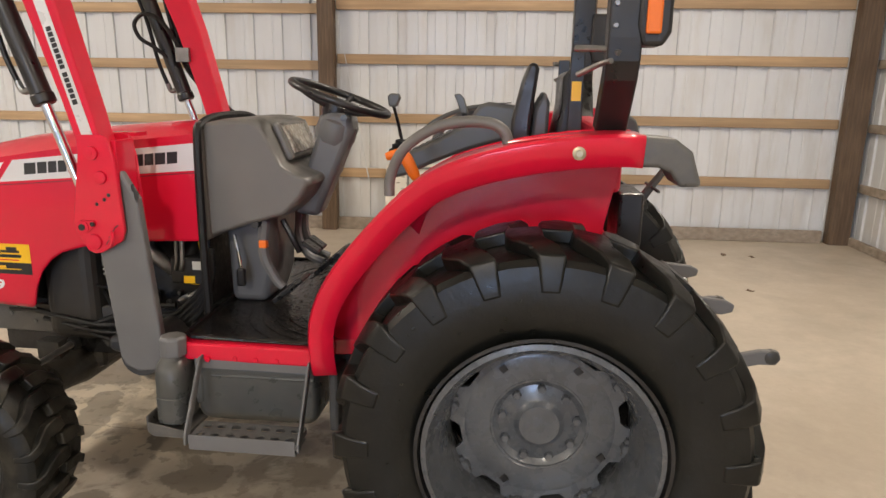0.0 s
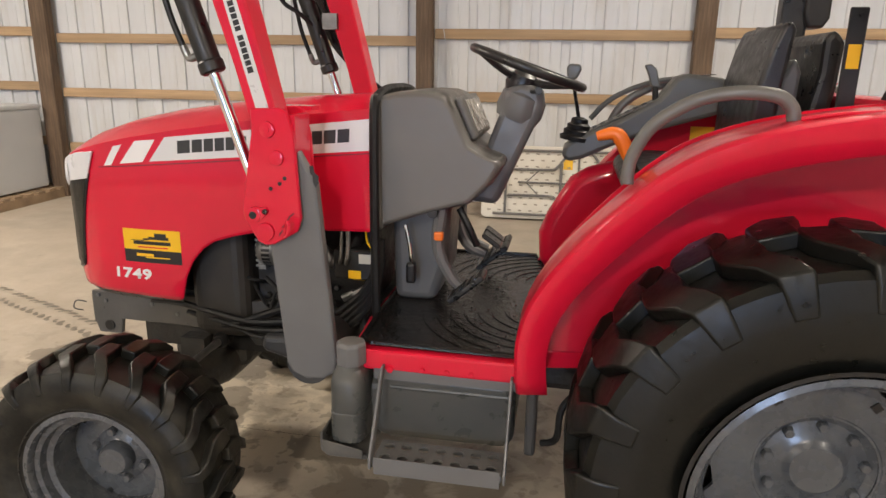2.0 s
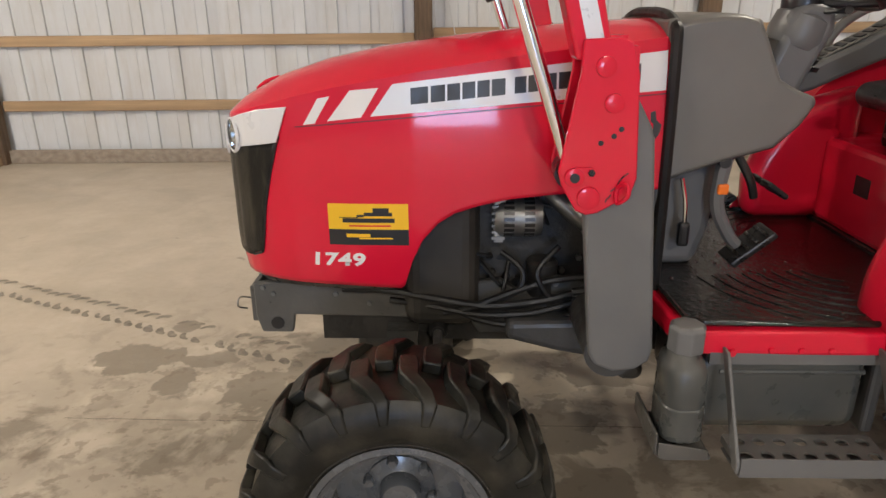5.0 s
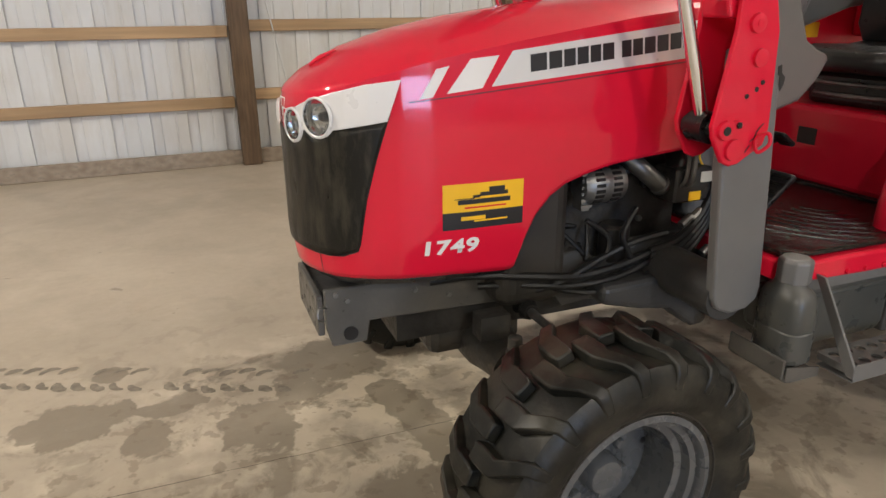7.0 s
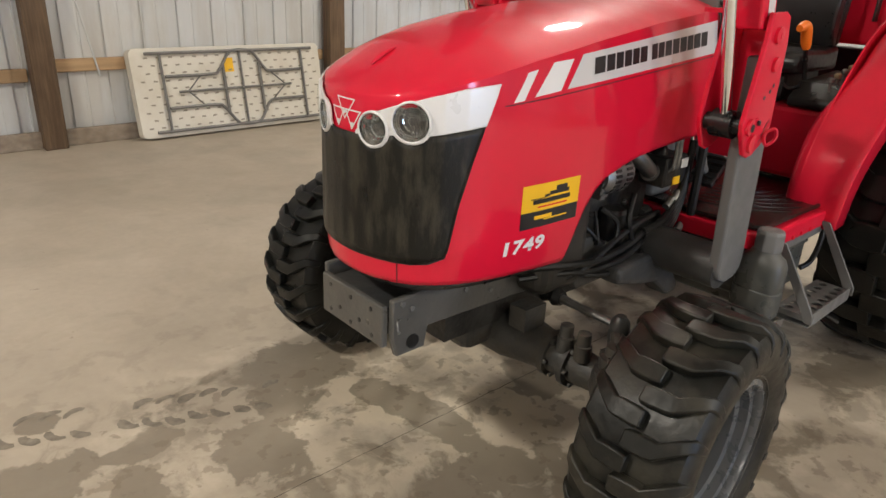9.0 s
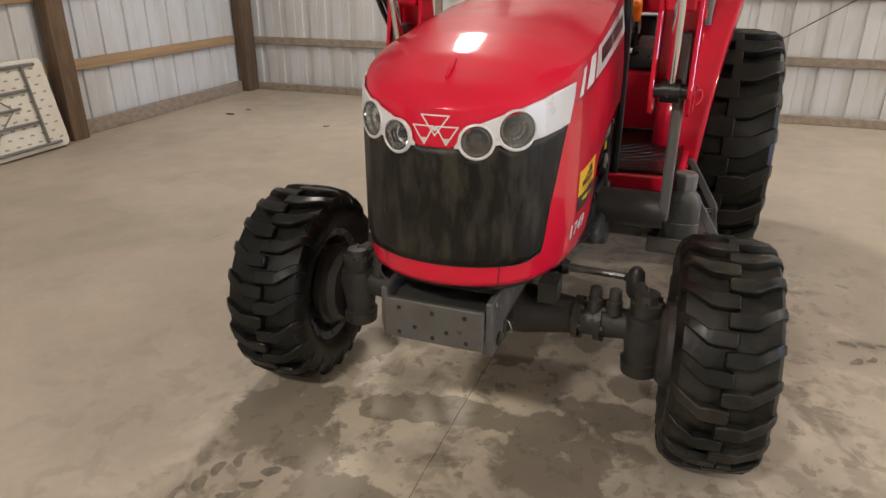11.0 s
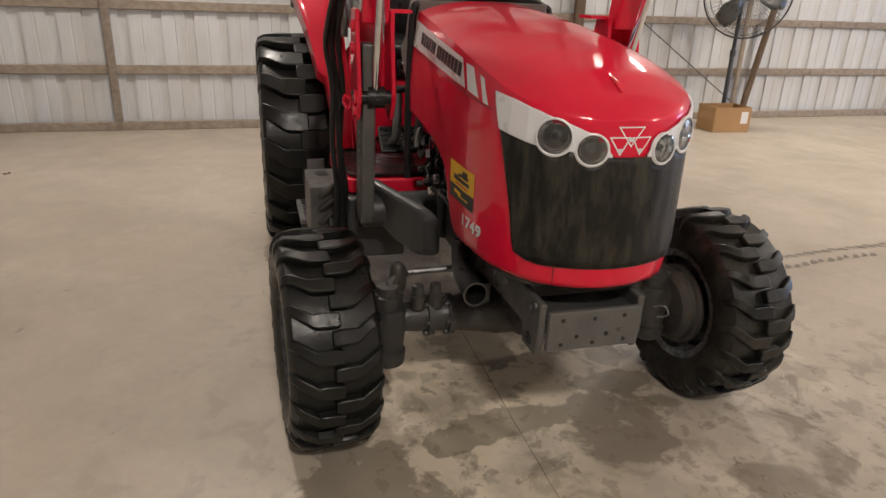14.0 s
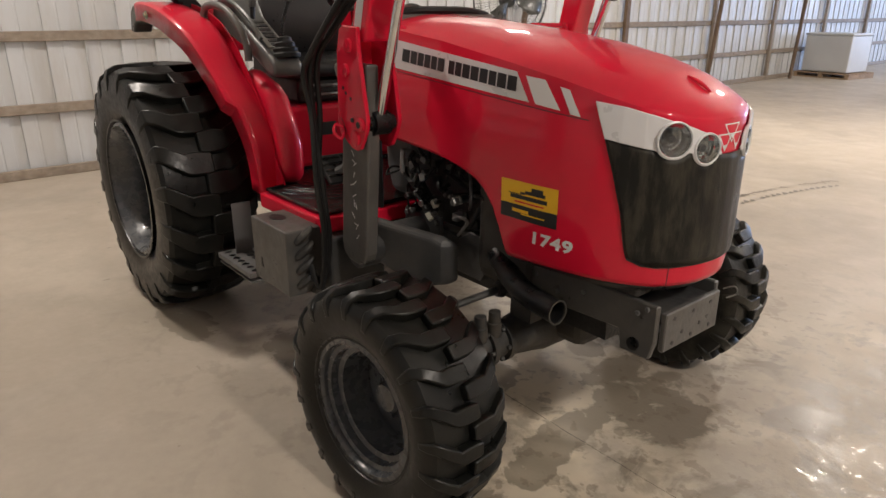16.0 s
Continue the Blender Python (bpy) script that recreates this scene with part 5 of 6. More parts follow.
REAR_R = {1: 0.577, -1: 0.588}
REAR = dict(half=0.205, rim_r=0.315, lip=0.97, count=20, lug_w=0.108, lug_h=0.038, lean=-0.13, reach=0.120, disc_y=-0.012, hub_h=0.02, rubber=RUBBER, bolts=9, bolt_r=0.108, hub_r=0.072)
FRONT = dict(R=0.356, half=0.132, rim_r=0.204, count=21, lug_w=0.049, lug_h=0.028, lean=-0.15, reach=0.080, disc_y=-0.030, hub_z=0.345, bolts=6, bolt_r=0.076, hub_r=0.05)
for s in (1, -1):
    rw = wheel("rear_wheel", R=REAR_R[s], hub_z=REAR_R[s] - 0.012, at=pose(-0.035 if s > 0 else -0.17, s * (0.715 if s > 0 else 0.650), REAR_R[s] - 0.012), flip=s, label="large grey rear wheel with a bar-tread tyre", **REAR)
    rw_m = rw.matrix_basis
    d = s * 0.012
    edge_out = scalloped(0.272, 0.228, 8, 0.2)
    edge_in = [(0.134 * math.cos(2 * math.pi * k / 144), 0.134 * math.sin(2 * math.pi * k / 144)) for k in range(144)]
    lo, hi = s * 0.02 - 0.006, s * 0.02 + 0.006
    disc = bm_surface([[(x, y, z) for x, z in e] for e, y in ((edge_in, lo), (edge_out, lo), (edge_out, hi), (edge_in, hi), (edge_in, lo))], close_u=True)
    bmesh.ops.remove_doubles(disc, verts=disc.verts, dist=1e-5)
    dm = pose(0, -s * 0.015, 0)
    disc.transform(dm)
    part("wheel_disc", disc, RIM, rw, "scalloped grey wheel centre")
    part("disc_dish", bm_lathe([(s * 0.0112, 0.215), (s * 0.0135, 0.205), (s * 0.0135, 0.142), (s * 0.004, 0.132), (s * -0.005, 0.117)], 40, "y", caps="none"), RIM, rw, smooth=True)
    for k in range(8):
        a = 0.2 + k * math.pi / 4
        part("rim_lug", bm_box(0.245, 0.285, s * 0.02 - 0.02, s * 0.02 + 0.022, -0.028, 0.028), RIM, rw, at=dm @ pose(0, 0, 0, 0, -math.degrees(a), 0))
        part("wheel_nut", bm_hex((0.252 * math.cos(a), s * 0.011, 0.252 * math.sin(a)), 0.016, 0.024 * s), RIM, rw)
    # black disc added behind the scallops to stand in for shade in the gaps
    part("brake_housing", bm_lathe([(s * -0.20, 0.27), (s * -0.16, 0.285), (s * -0.155, 0.10)], 40, "y"), BLACK, rw, "added black disc that darkens the gaps behind the wheel centre", smooth=True)
    for a in (1.0, 2.1, 3.6, 5.2):
        part("square_hole", bm_box(-0.010, 0.010, s * 0.0265 - 0.001, s * 0.0265 + 0.002, -0.010, 0.010), BLACK, rw, at=dm @ pose(0.20 * math.cos(a), 0.006 * s, 0.20 * math.sin(a), 0, 40, 0))
    fw = wheel("front_wheel", at=pose(1.815, s * 0.715 - 0.004, FRONT["hub_z"], 0, 0, 3.5), flip=s, label="grey front wheel with a muddy bar-tread tyre", rubber=RUBBER_MUD if s > 0 else RUBBER, **FRONT)
    part("wheel_disc", bm_lathe([(s * -0.045, 0.178), (s * -0.032, 0.165), (s * -0.030, 0.04)], 48, "y", caps="none"), RIM, fw, "dished grey wheel centre", smooth=True)
    part("wheel_disc_lip", bm_lathe([(s * -0.05, 0.20), (s * -0.05, 0.172), (s * -0.043, 0.170)], 48, "y", caps="none"), RIM, fw, smooth=True)
    for a in (0.7, 3.0, 5.1):
        part("disc_hole", bm_lathe([(0, 0.008), (s * 0.001, 0.008)], 12, "y", (0.145 * math.cos(a), s * -0.0295, 0.145 * math.sin(a))), BLACK, fw)
    part("final_drive", bm_lathe([(-s * 0.17, 0.08), (-s * 0.165, 0.115), (-s * 0.145, 0.135), (-s * 0.125, 0.138), (-s * 0.12, 0.150), (-s * 0.10, 0.150), (-s * 0.095, 0.125), (-s * 0.05, 0.11), (-s * 0.04, 0.09)], 28, "y"), AXLE, fw, "muddy hub reduction casting", smooth=True)

# ---- loader uprights: grey mast, red bracket plates, red upright, lift cylinder
PLATE = [(1.420, 1.345), (1.340, 1.348), (1.318, 1.338), (1.300, 1.273), (1.288, 1.05), (1.300, 1.012), (1.370, 0.972), (1.395, 0.968), (1.418, 0.978), (1.452, 1.035), (1.460, 1.065), (1.422, 1.276)]
UPRIGHT = [(1.350, 1.30), (1.430, 1.30), (1.470, 1.45), (1.560, 1.74), (1.675, 2.02), (1.735, 2.16), (1.59, 2.16), (1.545, 2.02), (1.455, 1.74), (1.385, 1.45)]
for s in (1, -1):
    a = lambda y0, y1: sorted((s * y0, s * y1))
    # the far mast's worn paint is also darker, to carry its shaded side
    mast = bevel(part("loader_mast", bm_prism([(1.300, 1.235), (1.280, 1.20), (1.250, 1.145), (1.205, 0.62), (1.212, 0.585), (1.245, 0.562), (1.300, 0.556), (1.345, 0.575), (1.360, 0.605), (1.395, 0.97), (1.400, 1.235)], *a(0.482 if s > 0 else 0.472, 0.518)), GREY if s > 0 else GREY_WORN, T, "grey box-section loader mast", at=pose(0 if s > 0 else 0.035, 0, 0)), 0.008, 2)
    part("mast_slot", bm_prism([(1.266, 1.192), (1.256, 1.196), (1.252, 1.176), (1.240, 1.166), (1.242, 1.150), (1.250, 1.134), (1.257, 1.150), (1.258, 1.168), (1.264, 1.172)], *a(0.5182, 0.5195)), BLACK, mast)
    for y0, y1 in ((0.525, 0.540), (0.405, 0.420)):
        pl = bevel(part("loader_plate", bm_prism(PLATE, *a(y0, y1)), RED, T, "red bracket plate with pins and bolts"), 0.003, 1)
        if y0 > 0.5:
            for x, z, r in ((1.372, 1.290, 0.022), (1.425, 1.055, 0.022), (1.392, 1.008, 0.026), (1.350, 1.215, 0.021)):
                part("pin_boss", bm_lathe([(0, r), (0.008 * s, r * 0.95), (0.010 * s, r * 0.6)], 20, "y", (x, s * 0.540, z)), RED, pl, smooth=True)
            part("pin_end", bm_lathe([(0, 0.011), (0.0115 * s, 0.011)], 12, "y", (1.425, s * 0.540, 1.055)), BLACK, pl)
            part("pin_end", bm_lathe([(0, 0.008), (0.0115 * s, 0.008)], 12, "y", (1.372, s * 0.540, 1.290)), RED, pl)
            part("pin_keeper", bm_prism([(1.425, 1.032), (1.412, 1.036), (1.385, 1.058), (1.380, 1.070), (1.388, 1.078), (1.402, 1.076), (1.425, 1.079)], *a(0.540, 0.546)), RED, pl)
            part("keeper_bolt", bm_hex((1.389, s * 0.546, 1.066), 0.008, 0.006 * s), BLACK, pl)
            for q in range(6):
                part("scuff", bm_box(-0.010 + 0.002 * q, 0.010, 0, 0.0006, -0.0016, 0.0016), INK, pl, at=pose(1.315 + 0.007 * q, s * 0.5402, 1.058 - 0.011 * q + 0.004 * (q % 2), 0, 40 + 15 * (q % 3), 0))
            for x, z in ((1.345, 1.145), (1.372, 1.130), (1.330, 1.16)):
                part("bolt_hole", bm_lathe([(0, 0.006), (0.0012 * s, 0.006)], 10, "y", (x, s * 0.540, z)), BLACK, pl)
            part("grab_ring", bm_tube([(1.33, s * 0.545, 1.03), (1.315, s * 0.565, 1.045), (1.312, s * 0.57, 1.02), (1.33, s * 0.555, 1.0)], 0.005, 6, closed=True), RED, pl, smooth=True)
    bevel(part("plate_web", bm_box(1.300, 1.318, *a(0.42, 0.525), 1.05, 1.33), RED, T), 0.002, 1)
    part("cylinder_pin", bm_lathe([(s * 0.407, 0.020), (s * 0.412, 0.024), (s * 0.530, 0.024), (s * 0.535, 0.020)], 18, "y", (1.425, 0, 1.055)), BLACK, T, smooth=True)
    part("rod_eye", bm_lathe([(s * 0.442, 0.038), (s * 0.502, 0.038)], 22, "y", (1.425, 0, 1.055)), BLACK, T, smooth=True)
    up = bevel(part("loader_upright", bm_prism(UPRIGHT, *a(0.426, 0.518)), RED, T, "red box-section loader upright"), 0.008, 2)
    # decal on the outer face, with plain blocks in place of a name
    d = Vector((0.098, 0, 0.36)).normalized()
    o = Vector((-d.z, 0, d.x))
    yy = s * 0.5195

    def on_up(u, v):
        p = Vector((1.393, yy, 1.34)) + d * u + o * (v - 0.5) * 0.036
        return p
    bm = bmesh.new()
    bm.faces.new([bm.verts.new(on_up(*q)) for q in ((0, 0), (0, 1), (0.52, 1), (0.52, 0))])
    solid(part("upright_decal", bm, SILVER, up, "silver decal strip"), 0.0008)
    u = 0.10
    for k, w in enumerate((1.2, 1, 1, 1, 1, 1, 0, 0.9, 1, 1, 1, 1, 1, 1, 1)):
        if w:
            bm = bmesh.new()
            q = [on_up(u, 0.25), on_up(u, 0.72), on_up(u + 0.0135 * w, 0.72), on_up(u + 0.0135 * w, 0.25)]
            for p in q:
                p.y += s * 0.001
            bm.faces.new([bm.verts.new(p) for p in q])
            part("name_block", bm, INK, up)
        u += 0.0165 * (w or 0.5)
    foot, head = Vector((1.425, s * 0.472, 1.055)), Vector((1.800, s * 0.472, 2.16))
    ax = (head - foot).normalized()
    part("cylinder_rod", bm_tube([foot + ax * 0.03, foot + ax * 0.48], 0.0165, 16), CHROME, T, "bright chrome cylinder rod", smooth=True)
    part("cylinder_barrel", bm_tube([foot + ax * 0.40, foot + ax * 0.405, foot + ax * 0.43, foot + ax * 0.435, foot + ax * 1.16], [0.030, 0.036, 0.036, 0.032, 0.032], 20, smooth_path=False), BLACK, T, "black hydraulic lift cylinder", smooth=True)
    n = Vector((-ax.z, 0, ax.x))
    port = foot + ax * 0.46 - n * 0.032
    part("port_elbow", bm_tube([port + n * 0.01, port - n * 0.022, port - n * 0.028 + ax * 0.035], 0.011, 10), ALLOY, T, "zinc hose elbow", smooth=True)
    part("cylinder_hose", bm_tube([port - n * 0.028 + ax * 0.035, port - n * 0.03 + ax * 0.14, port - n * 0.01 + ax * 0.34, port - n * 0.02 + ax * 0.6], 0.009, 8), HOSE, T, smooth=True)
    part("bonnet_guard_tab", bm_box(1.30, 1.40, *a(0.34, 0.405), 1.335, 1.347), RED, T)
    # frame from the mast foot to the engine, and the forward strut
    # cross tube, side frame and strut take the shaded copy of the grey
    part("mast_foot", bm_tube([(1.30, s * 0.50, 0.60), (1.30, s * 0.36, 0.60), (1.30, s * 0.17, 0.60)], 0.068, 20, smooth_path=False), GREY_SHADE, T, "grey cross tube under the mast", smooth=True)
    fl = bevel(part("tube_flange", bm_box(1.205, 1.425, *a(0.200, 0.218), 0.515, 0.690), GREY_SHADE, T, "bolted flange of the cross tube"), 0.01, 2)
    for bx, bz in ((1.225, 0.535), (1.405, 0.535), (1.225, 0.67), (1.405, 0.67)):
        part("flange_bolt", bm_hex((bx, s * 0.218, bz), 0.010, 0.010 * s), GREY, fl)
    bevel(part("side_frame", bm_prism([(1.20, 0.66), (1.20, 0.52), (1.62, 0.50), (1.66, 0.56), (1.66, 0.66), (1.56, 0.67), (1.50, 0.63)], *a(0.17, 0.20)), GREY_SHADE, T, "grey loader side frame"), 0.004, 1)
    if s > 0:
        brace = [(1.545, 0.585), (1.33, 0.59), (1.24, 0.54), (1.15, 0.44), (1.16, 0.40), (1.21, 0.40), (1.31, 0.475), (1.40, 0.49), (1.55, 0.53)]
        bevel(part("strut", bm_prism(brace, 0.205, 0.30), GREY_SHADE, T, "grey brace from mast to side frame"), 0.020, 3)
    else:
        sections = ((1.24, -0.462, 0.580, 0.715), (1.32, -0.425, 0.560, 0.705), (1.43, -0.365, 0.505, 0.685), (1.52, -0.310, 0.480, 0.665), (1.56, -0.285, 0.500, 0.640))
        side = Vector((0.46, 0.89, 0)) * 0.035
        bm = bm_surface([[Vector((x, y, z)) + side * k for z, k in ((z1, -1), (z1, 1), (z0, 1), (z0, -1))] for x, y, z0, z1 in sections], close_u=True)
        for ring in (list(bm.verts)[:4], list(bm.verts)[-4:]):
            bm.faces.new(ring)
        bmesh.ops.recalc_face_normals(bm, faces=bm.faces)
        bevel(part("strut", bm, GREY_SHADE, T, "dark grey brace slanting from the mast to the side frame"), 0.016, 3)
mark_rnd = random.Random(17)
for k in range(9):
    z = 0.95 - 0.036 * k
    for q in range(1 + k % 2):
        part("chalk_stroke", bm_box(-0.012, 0.012, -0.0006, 0.0, -0.0014, 0.0014), WHITE_DECAL, T, at=pose(1.335 + mark_rnd.uniform(-0.012, 0.012), -0.5186 - 0.0004 * q, z + 0.008 * q, 0, mark_rnd.uniform(-80, 80), 0))
# looped hose beside the far cylinder
part("looped_hose", bm_tube([(1.60, -0.46, 1.60), (1.66, -0.42, 1.66), (1.72, -0.41, 1.70), (1.74, -0.41, 1.76), (1.69, -0.41, 1.80), (1.62, -0.42, 1.77), (1.55, -0.45, 1.64), (1.50, -0.45, 1.56)], 0.009, 8), HOSE, T, smooth=True)
part("hose_manifold", bm_box(1.50, 1.56, -0.445, -0.405, 1.60, 1.66), ALLOY, T, "zinc hose manifold")
# hoses that hang down on the far side of the mast
rnd = random.Random(31)
for k in range(3):
    y = -0.560 - 0.020 * k
    sway = [rnd.uniform(-0.018, 0.018) for q in range(8)]
    part("hanging_hose", bm_tube([(1.66 - 0.02 * k, -0.53, 1.90), (1.60 - 0.02 * k, -0.54, 1.62), (1.52 - 0.03 * k + sway[0], y, 1.47 - 0.02 * k), (1.37 - 0.035 * k, y - 0.02, 1.36 - 0.03 * k + sway[1]), (1.25 - 0.02 * k + sway[2], y - 0.02, 1.24 - 0.02 * k), (1.20 + 0.014 * k + sway[3], y, 1.06), (1.215 + 0.018 * k + sway[4], y + sway[5], 0.85), (1.225 + 0.015 * k + sway[6], y + 0.005, 0.66), (1.205 + 0.015 * k, y - 0.01, 0.52 - 0.03 * k), (1.175, -0.615, 0.430 + 0.05 * k)], 0.0105, 8), HOSE, T, "black hydraulic hose", smooth=True)
for k in range(4):
    cz = 0.620 - 0.056 * k
    part("hose_coupling", bm_tube([(1.150, -0.655, cz - 0.004), (1.158, -0.643, cz + 0.008), (1.166, -0.623, cz + 0.026), (1.170, -0.597, cz + 0.050)], [0.011, 0.015, 0.015, 0.010], 10), AXLE, T, "steel quick coupling", smooth=True)

# ---- deck, steps, tank
DECK = [(1.12, 0.555), (1.15, 0.52), (1.17, 0.30), (1.17, -0.30), (1.15, -0.52), (1.12, -0.555), (0.665, -0.56), (0.64, -0.45), (0.40, -0.40), (0.40, 0.40), (0.64, 0.45), (0.665, 0.56)]
bevel(part("deck", bm_prism(DECK, 0.625, 0.684, "z"), RED, T, "red steel footboard edge"), 0.008, 2)
MATP = [(1.095, 0.525), (1.13, 0.50), (1.14, 0.30), (1.14, -0.30), (1.13, -0.50), (1.095, -0.525), (0.68, -0.53), (0.66, -0.44), (0.42, -0.38), (0.42, 0.38), (0.66, 0.44), (0.68, 0.53)]
mat_ob = bevel(part("floor_mat", bm_prism(MATP, 0.685, 0.693, "z"), MAT_RUBBER, T, "wet black ribbed rubber floor mat"), 0.003, 1)
part("mat_rim", bm_tube([(x, y, 0.696) for x, y in MATP], 0.008, 6, closed=True, smooth_path=False), MAT_RUBBER, mat_ob)
drops = bmesh.new()
drop_rnd = random.Random(12)
for k in range(110):
    dx, dy, dr = drop_rnd.uniform(0.70, 1.10), drop_rnd.uniform(-0.48, 0.48), drop_rnd.uniform(0.0018, 0.0050)
    bm_lathe([(0.6935, dr), (0.6935 + dr * 0.25, dr * 0.9), (0.6935 + dr * 0.5, dr * 0.5), (0.6935 + dr * 0.55, 0.0)], 8, "z", (dx, dy, 0), bm=drops)
tagged(part("water_drops", drops, WATER, mat_ob, "beads of water", smooth=True), kind="stuff")
for s in (1, -1):
    for k in range(8):
        r = 0.10 + k * 0.045
        part("mat_rib", bm_tube([(0.60 + r * math.cos(q), s * (0.16 + r * math.sin(q)), 0.6935) for q in np.linspace(0.15, 1.35, 7) if r * math.sin(q) < 0.36 and 0.60 + r * math.cos(q) < 1.08], 0.0020, 5), MAT_RUBBER, mat_ob)
for x in (1.050, 0.688):
    bevel(part("step_bracket", bm_prism([(0.553, 0.648), (0.585, 0.648), (0.716, 0.440), (0.716, 0.410), (0.694, 0.410)], x - 0.004, x + 0.004, "x"), GREY, T, "grey sloping step strap"), 0.002, 1)
    part("bolt", bm_hex((x - 0.018, 0.556, 0.634), 0.010, 0.010), RED, T)
part("step_rail", bm_box(0.66, 1.08, 0.54, 0.555, 0.600, 0.650), GREY, T)
for x in (0.80, 0.87, 0.94):
    part("bolt", bm_hex((x, 0.556, 0.64), 0.008, 0.008), RED, T)


def step_plate(name, x0, x1, y0, y1, z, cols, rows):
    """A folded tread plate with two rows of punched holes."""
    bm = bmesh.new()
    nx, ny = cols, rows
    cw, cd = (x1 - x0) / nx, (y1 - y0) / ny
    for i in range(nx):
        for j in range(ny):
            cx, cy = x0 + (i + 0.5) * cw, y0 + (j + 0.5) * cd
            hole = [(cx + 0.015 * math.cos(a * math.pi / 6), cy + 0.015 * math.sin(a * math.pi / 6)) for a in range(12)]
            edge = []
            for a in range(12):
                c, sn = math.cos(a * math.pi / 6), math.sin(a * math.pi / 6)
                k = min(cw / 2 / max(abs(c), 1e-6), cd / 2 / max(abs(sn), 1e-6))
                edge.append((cx + c * k, cy + sn * k))
            for zz in (z,):
                h = [bm.verts.new((*p, zz)) for p in hole]
                e = [bm.verts.new((*p, zz)) for p in edge]
                lowv = [bm.verts.new((*p, zz - 0.005)) for p in hole]
                corners = {1: (1, 1), 4: (-1, 1), 7: (-1, -1), 10: (1, -1)}
                for a in range(12):
                    b = (a + 1) % 12
                    bm.faces.new((h[a], e[a], e[b], h[b]))
                    bm.faces.new((h[a], h[b], lowv[b], lowv[a]))
                    if a in corners:
                        sx, sy = corners[a]
                        v = bm.verts.new((cx + sx * cw / 2, cy + sy * cd / 2, zz))
                        bm.faces.new((e[a], v, e[b]))
    bm_box(x0, x1, y0, y1, z - 0.040, z - 0.036, bm)
    bm_box(x0, x1, y1, y1 + 0.004, z - 0.035, z + 0.012, bm)
    bm_box(x0, x1, y0 - 0.004, y0, z - 0.02, z, bm)
    bm_box(x0 - 0.004, x0, y0, y1, z - 0.02, z, bm)
    bm_box(x1, x1 + 0.004, y0, y1, z - 0.02, z, bm)
    return part(name, bm, GREY, T, "grey punched step plate")


step_plate("step", 0.700, 1.040, 0.598, 0.705, 0.432, 7, 2)
step_plate("step", 0.545, 0.860, -0.712, -0.590, 0.425, 7, 2)
part("step_bracket", bm_box(0.60, 0.606, -0.66, -0.58, 0.40, 0.64), GREY, T)
bevel(part("fuel_tank", bm_prism(rounded(0.680, 1.10, 0.395, 0.612, 0.045), 0.18, 0.525), TANK, T, "grey fuel tank under the footboard", smooth=True), 0.03, 4)
part("tank_ridge", bm_tube([(0.69, 0.522, 0.563), (1.04, 0.522, 0.563)], 0.008, 8), TANK, T, smooth=True)
rows = []
for z, cx, rx, ry, k in ((0.425, 1.152, 0.046, 0.066, 3.6), (0.432, 1.152, 0.051, 0.072, 3.6), (0.515, 1.152, 0.052, 0.073, 3.4), (0.519, 1.152, 0.049, 0.070, 3.4), (0.524, 1.152, 0.051, 0.072, 3.4), (0.600, 1.153, 0.051, 0.070, 3.0), (0.622, 1.154, 0.047, 0.062, 2.6), (0.634, 1.156, 0.038, 0.046, 2.2), (0.650, 1.156, 0.036, 0.040, 2.0)):
    ring = []
    for q in range(28):
        c, n = math.cos(q * math.pi / 14), math.sin(q * math.pi / 14)
        f = (abs(c) ** k + abs(n) ** k) ** (-1 / k)
        ring.append(Vector((cx - 0.008 + rx * c * f, 0.560 + ry * n * f, z)))
    rows.append(ring)
bm = bm_surface(rows, close_u=True)
bm.faces.new([v for v in list(bm.verts)[:28]])
part("filler_bottle", bm, TANK, T, "grey moulded filler neck of the tank", smooth=True)
bevel(part("tank_bridge", bm_box(1.06, 1.14, 0.40, 0.535, 0.45, 0.585), TANK, T), 0.03, 3)
bevel(part("canister_cap", bm_lathe([(0.646, 0.044), (0.704, 0.044), (0.712, 0.036)], 8, "z", (1.144, 0.562, 0)), GREY, T, "grey octagonal filler cap"), 0.004, 2)
tray = bevel(part("canister_tray", bm_prism([(1.216, 0.460), (1.216, 0.405), (1.196, 0.388), (1.08, 0.388), (1.08, 0.402), (1.19, 0.402), (1.208, 0.415), (1.208, 0.460)], 0.45, 0.640), GREY_WORN, T, "grey tray under the filler neck"), 0.003, 1)
bevel(part("tray_lip", bm_prism([(1.208, 0.440), (1.208, 0.404), (1.19, 0.392), (1.09, 0.392), (1.09, 0.420)], 0.640, 0.645), GREY_WORN, tray), 0.001, 1)
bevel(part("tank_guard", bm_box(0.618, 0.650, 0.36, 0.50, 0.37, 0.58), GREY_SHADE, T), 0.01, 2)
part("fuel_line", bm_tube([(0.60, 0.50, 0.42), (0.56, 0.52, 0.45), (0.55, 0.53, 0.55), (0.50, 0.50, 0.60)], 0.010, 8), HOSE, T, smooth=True)
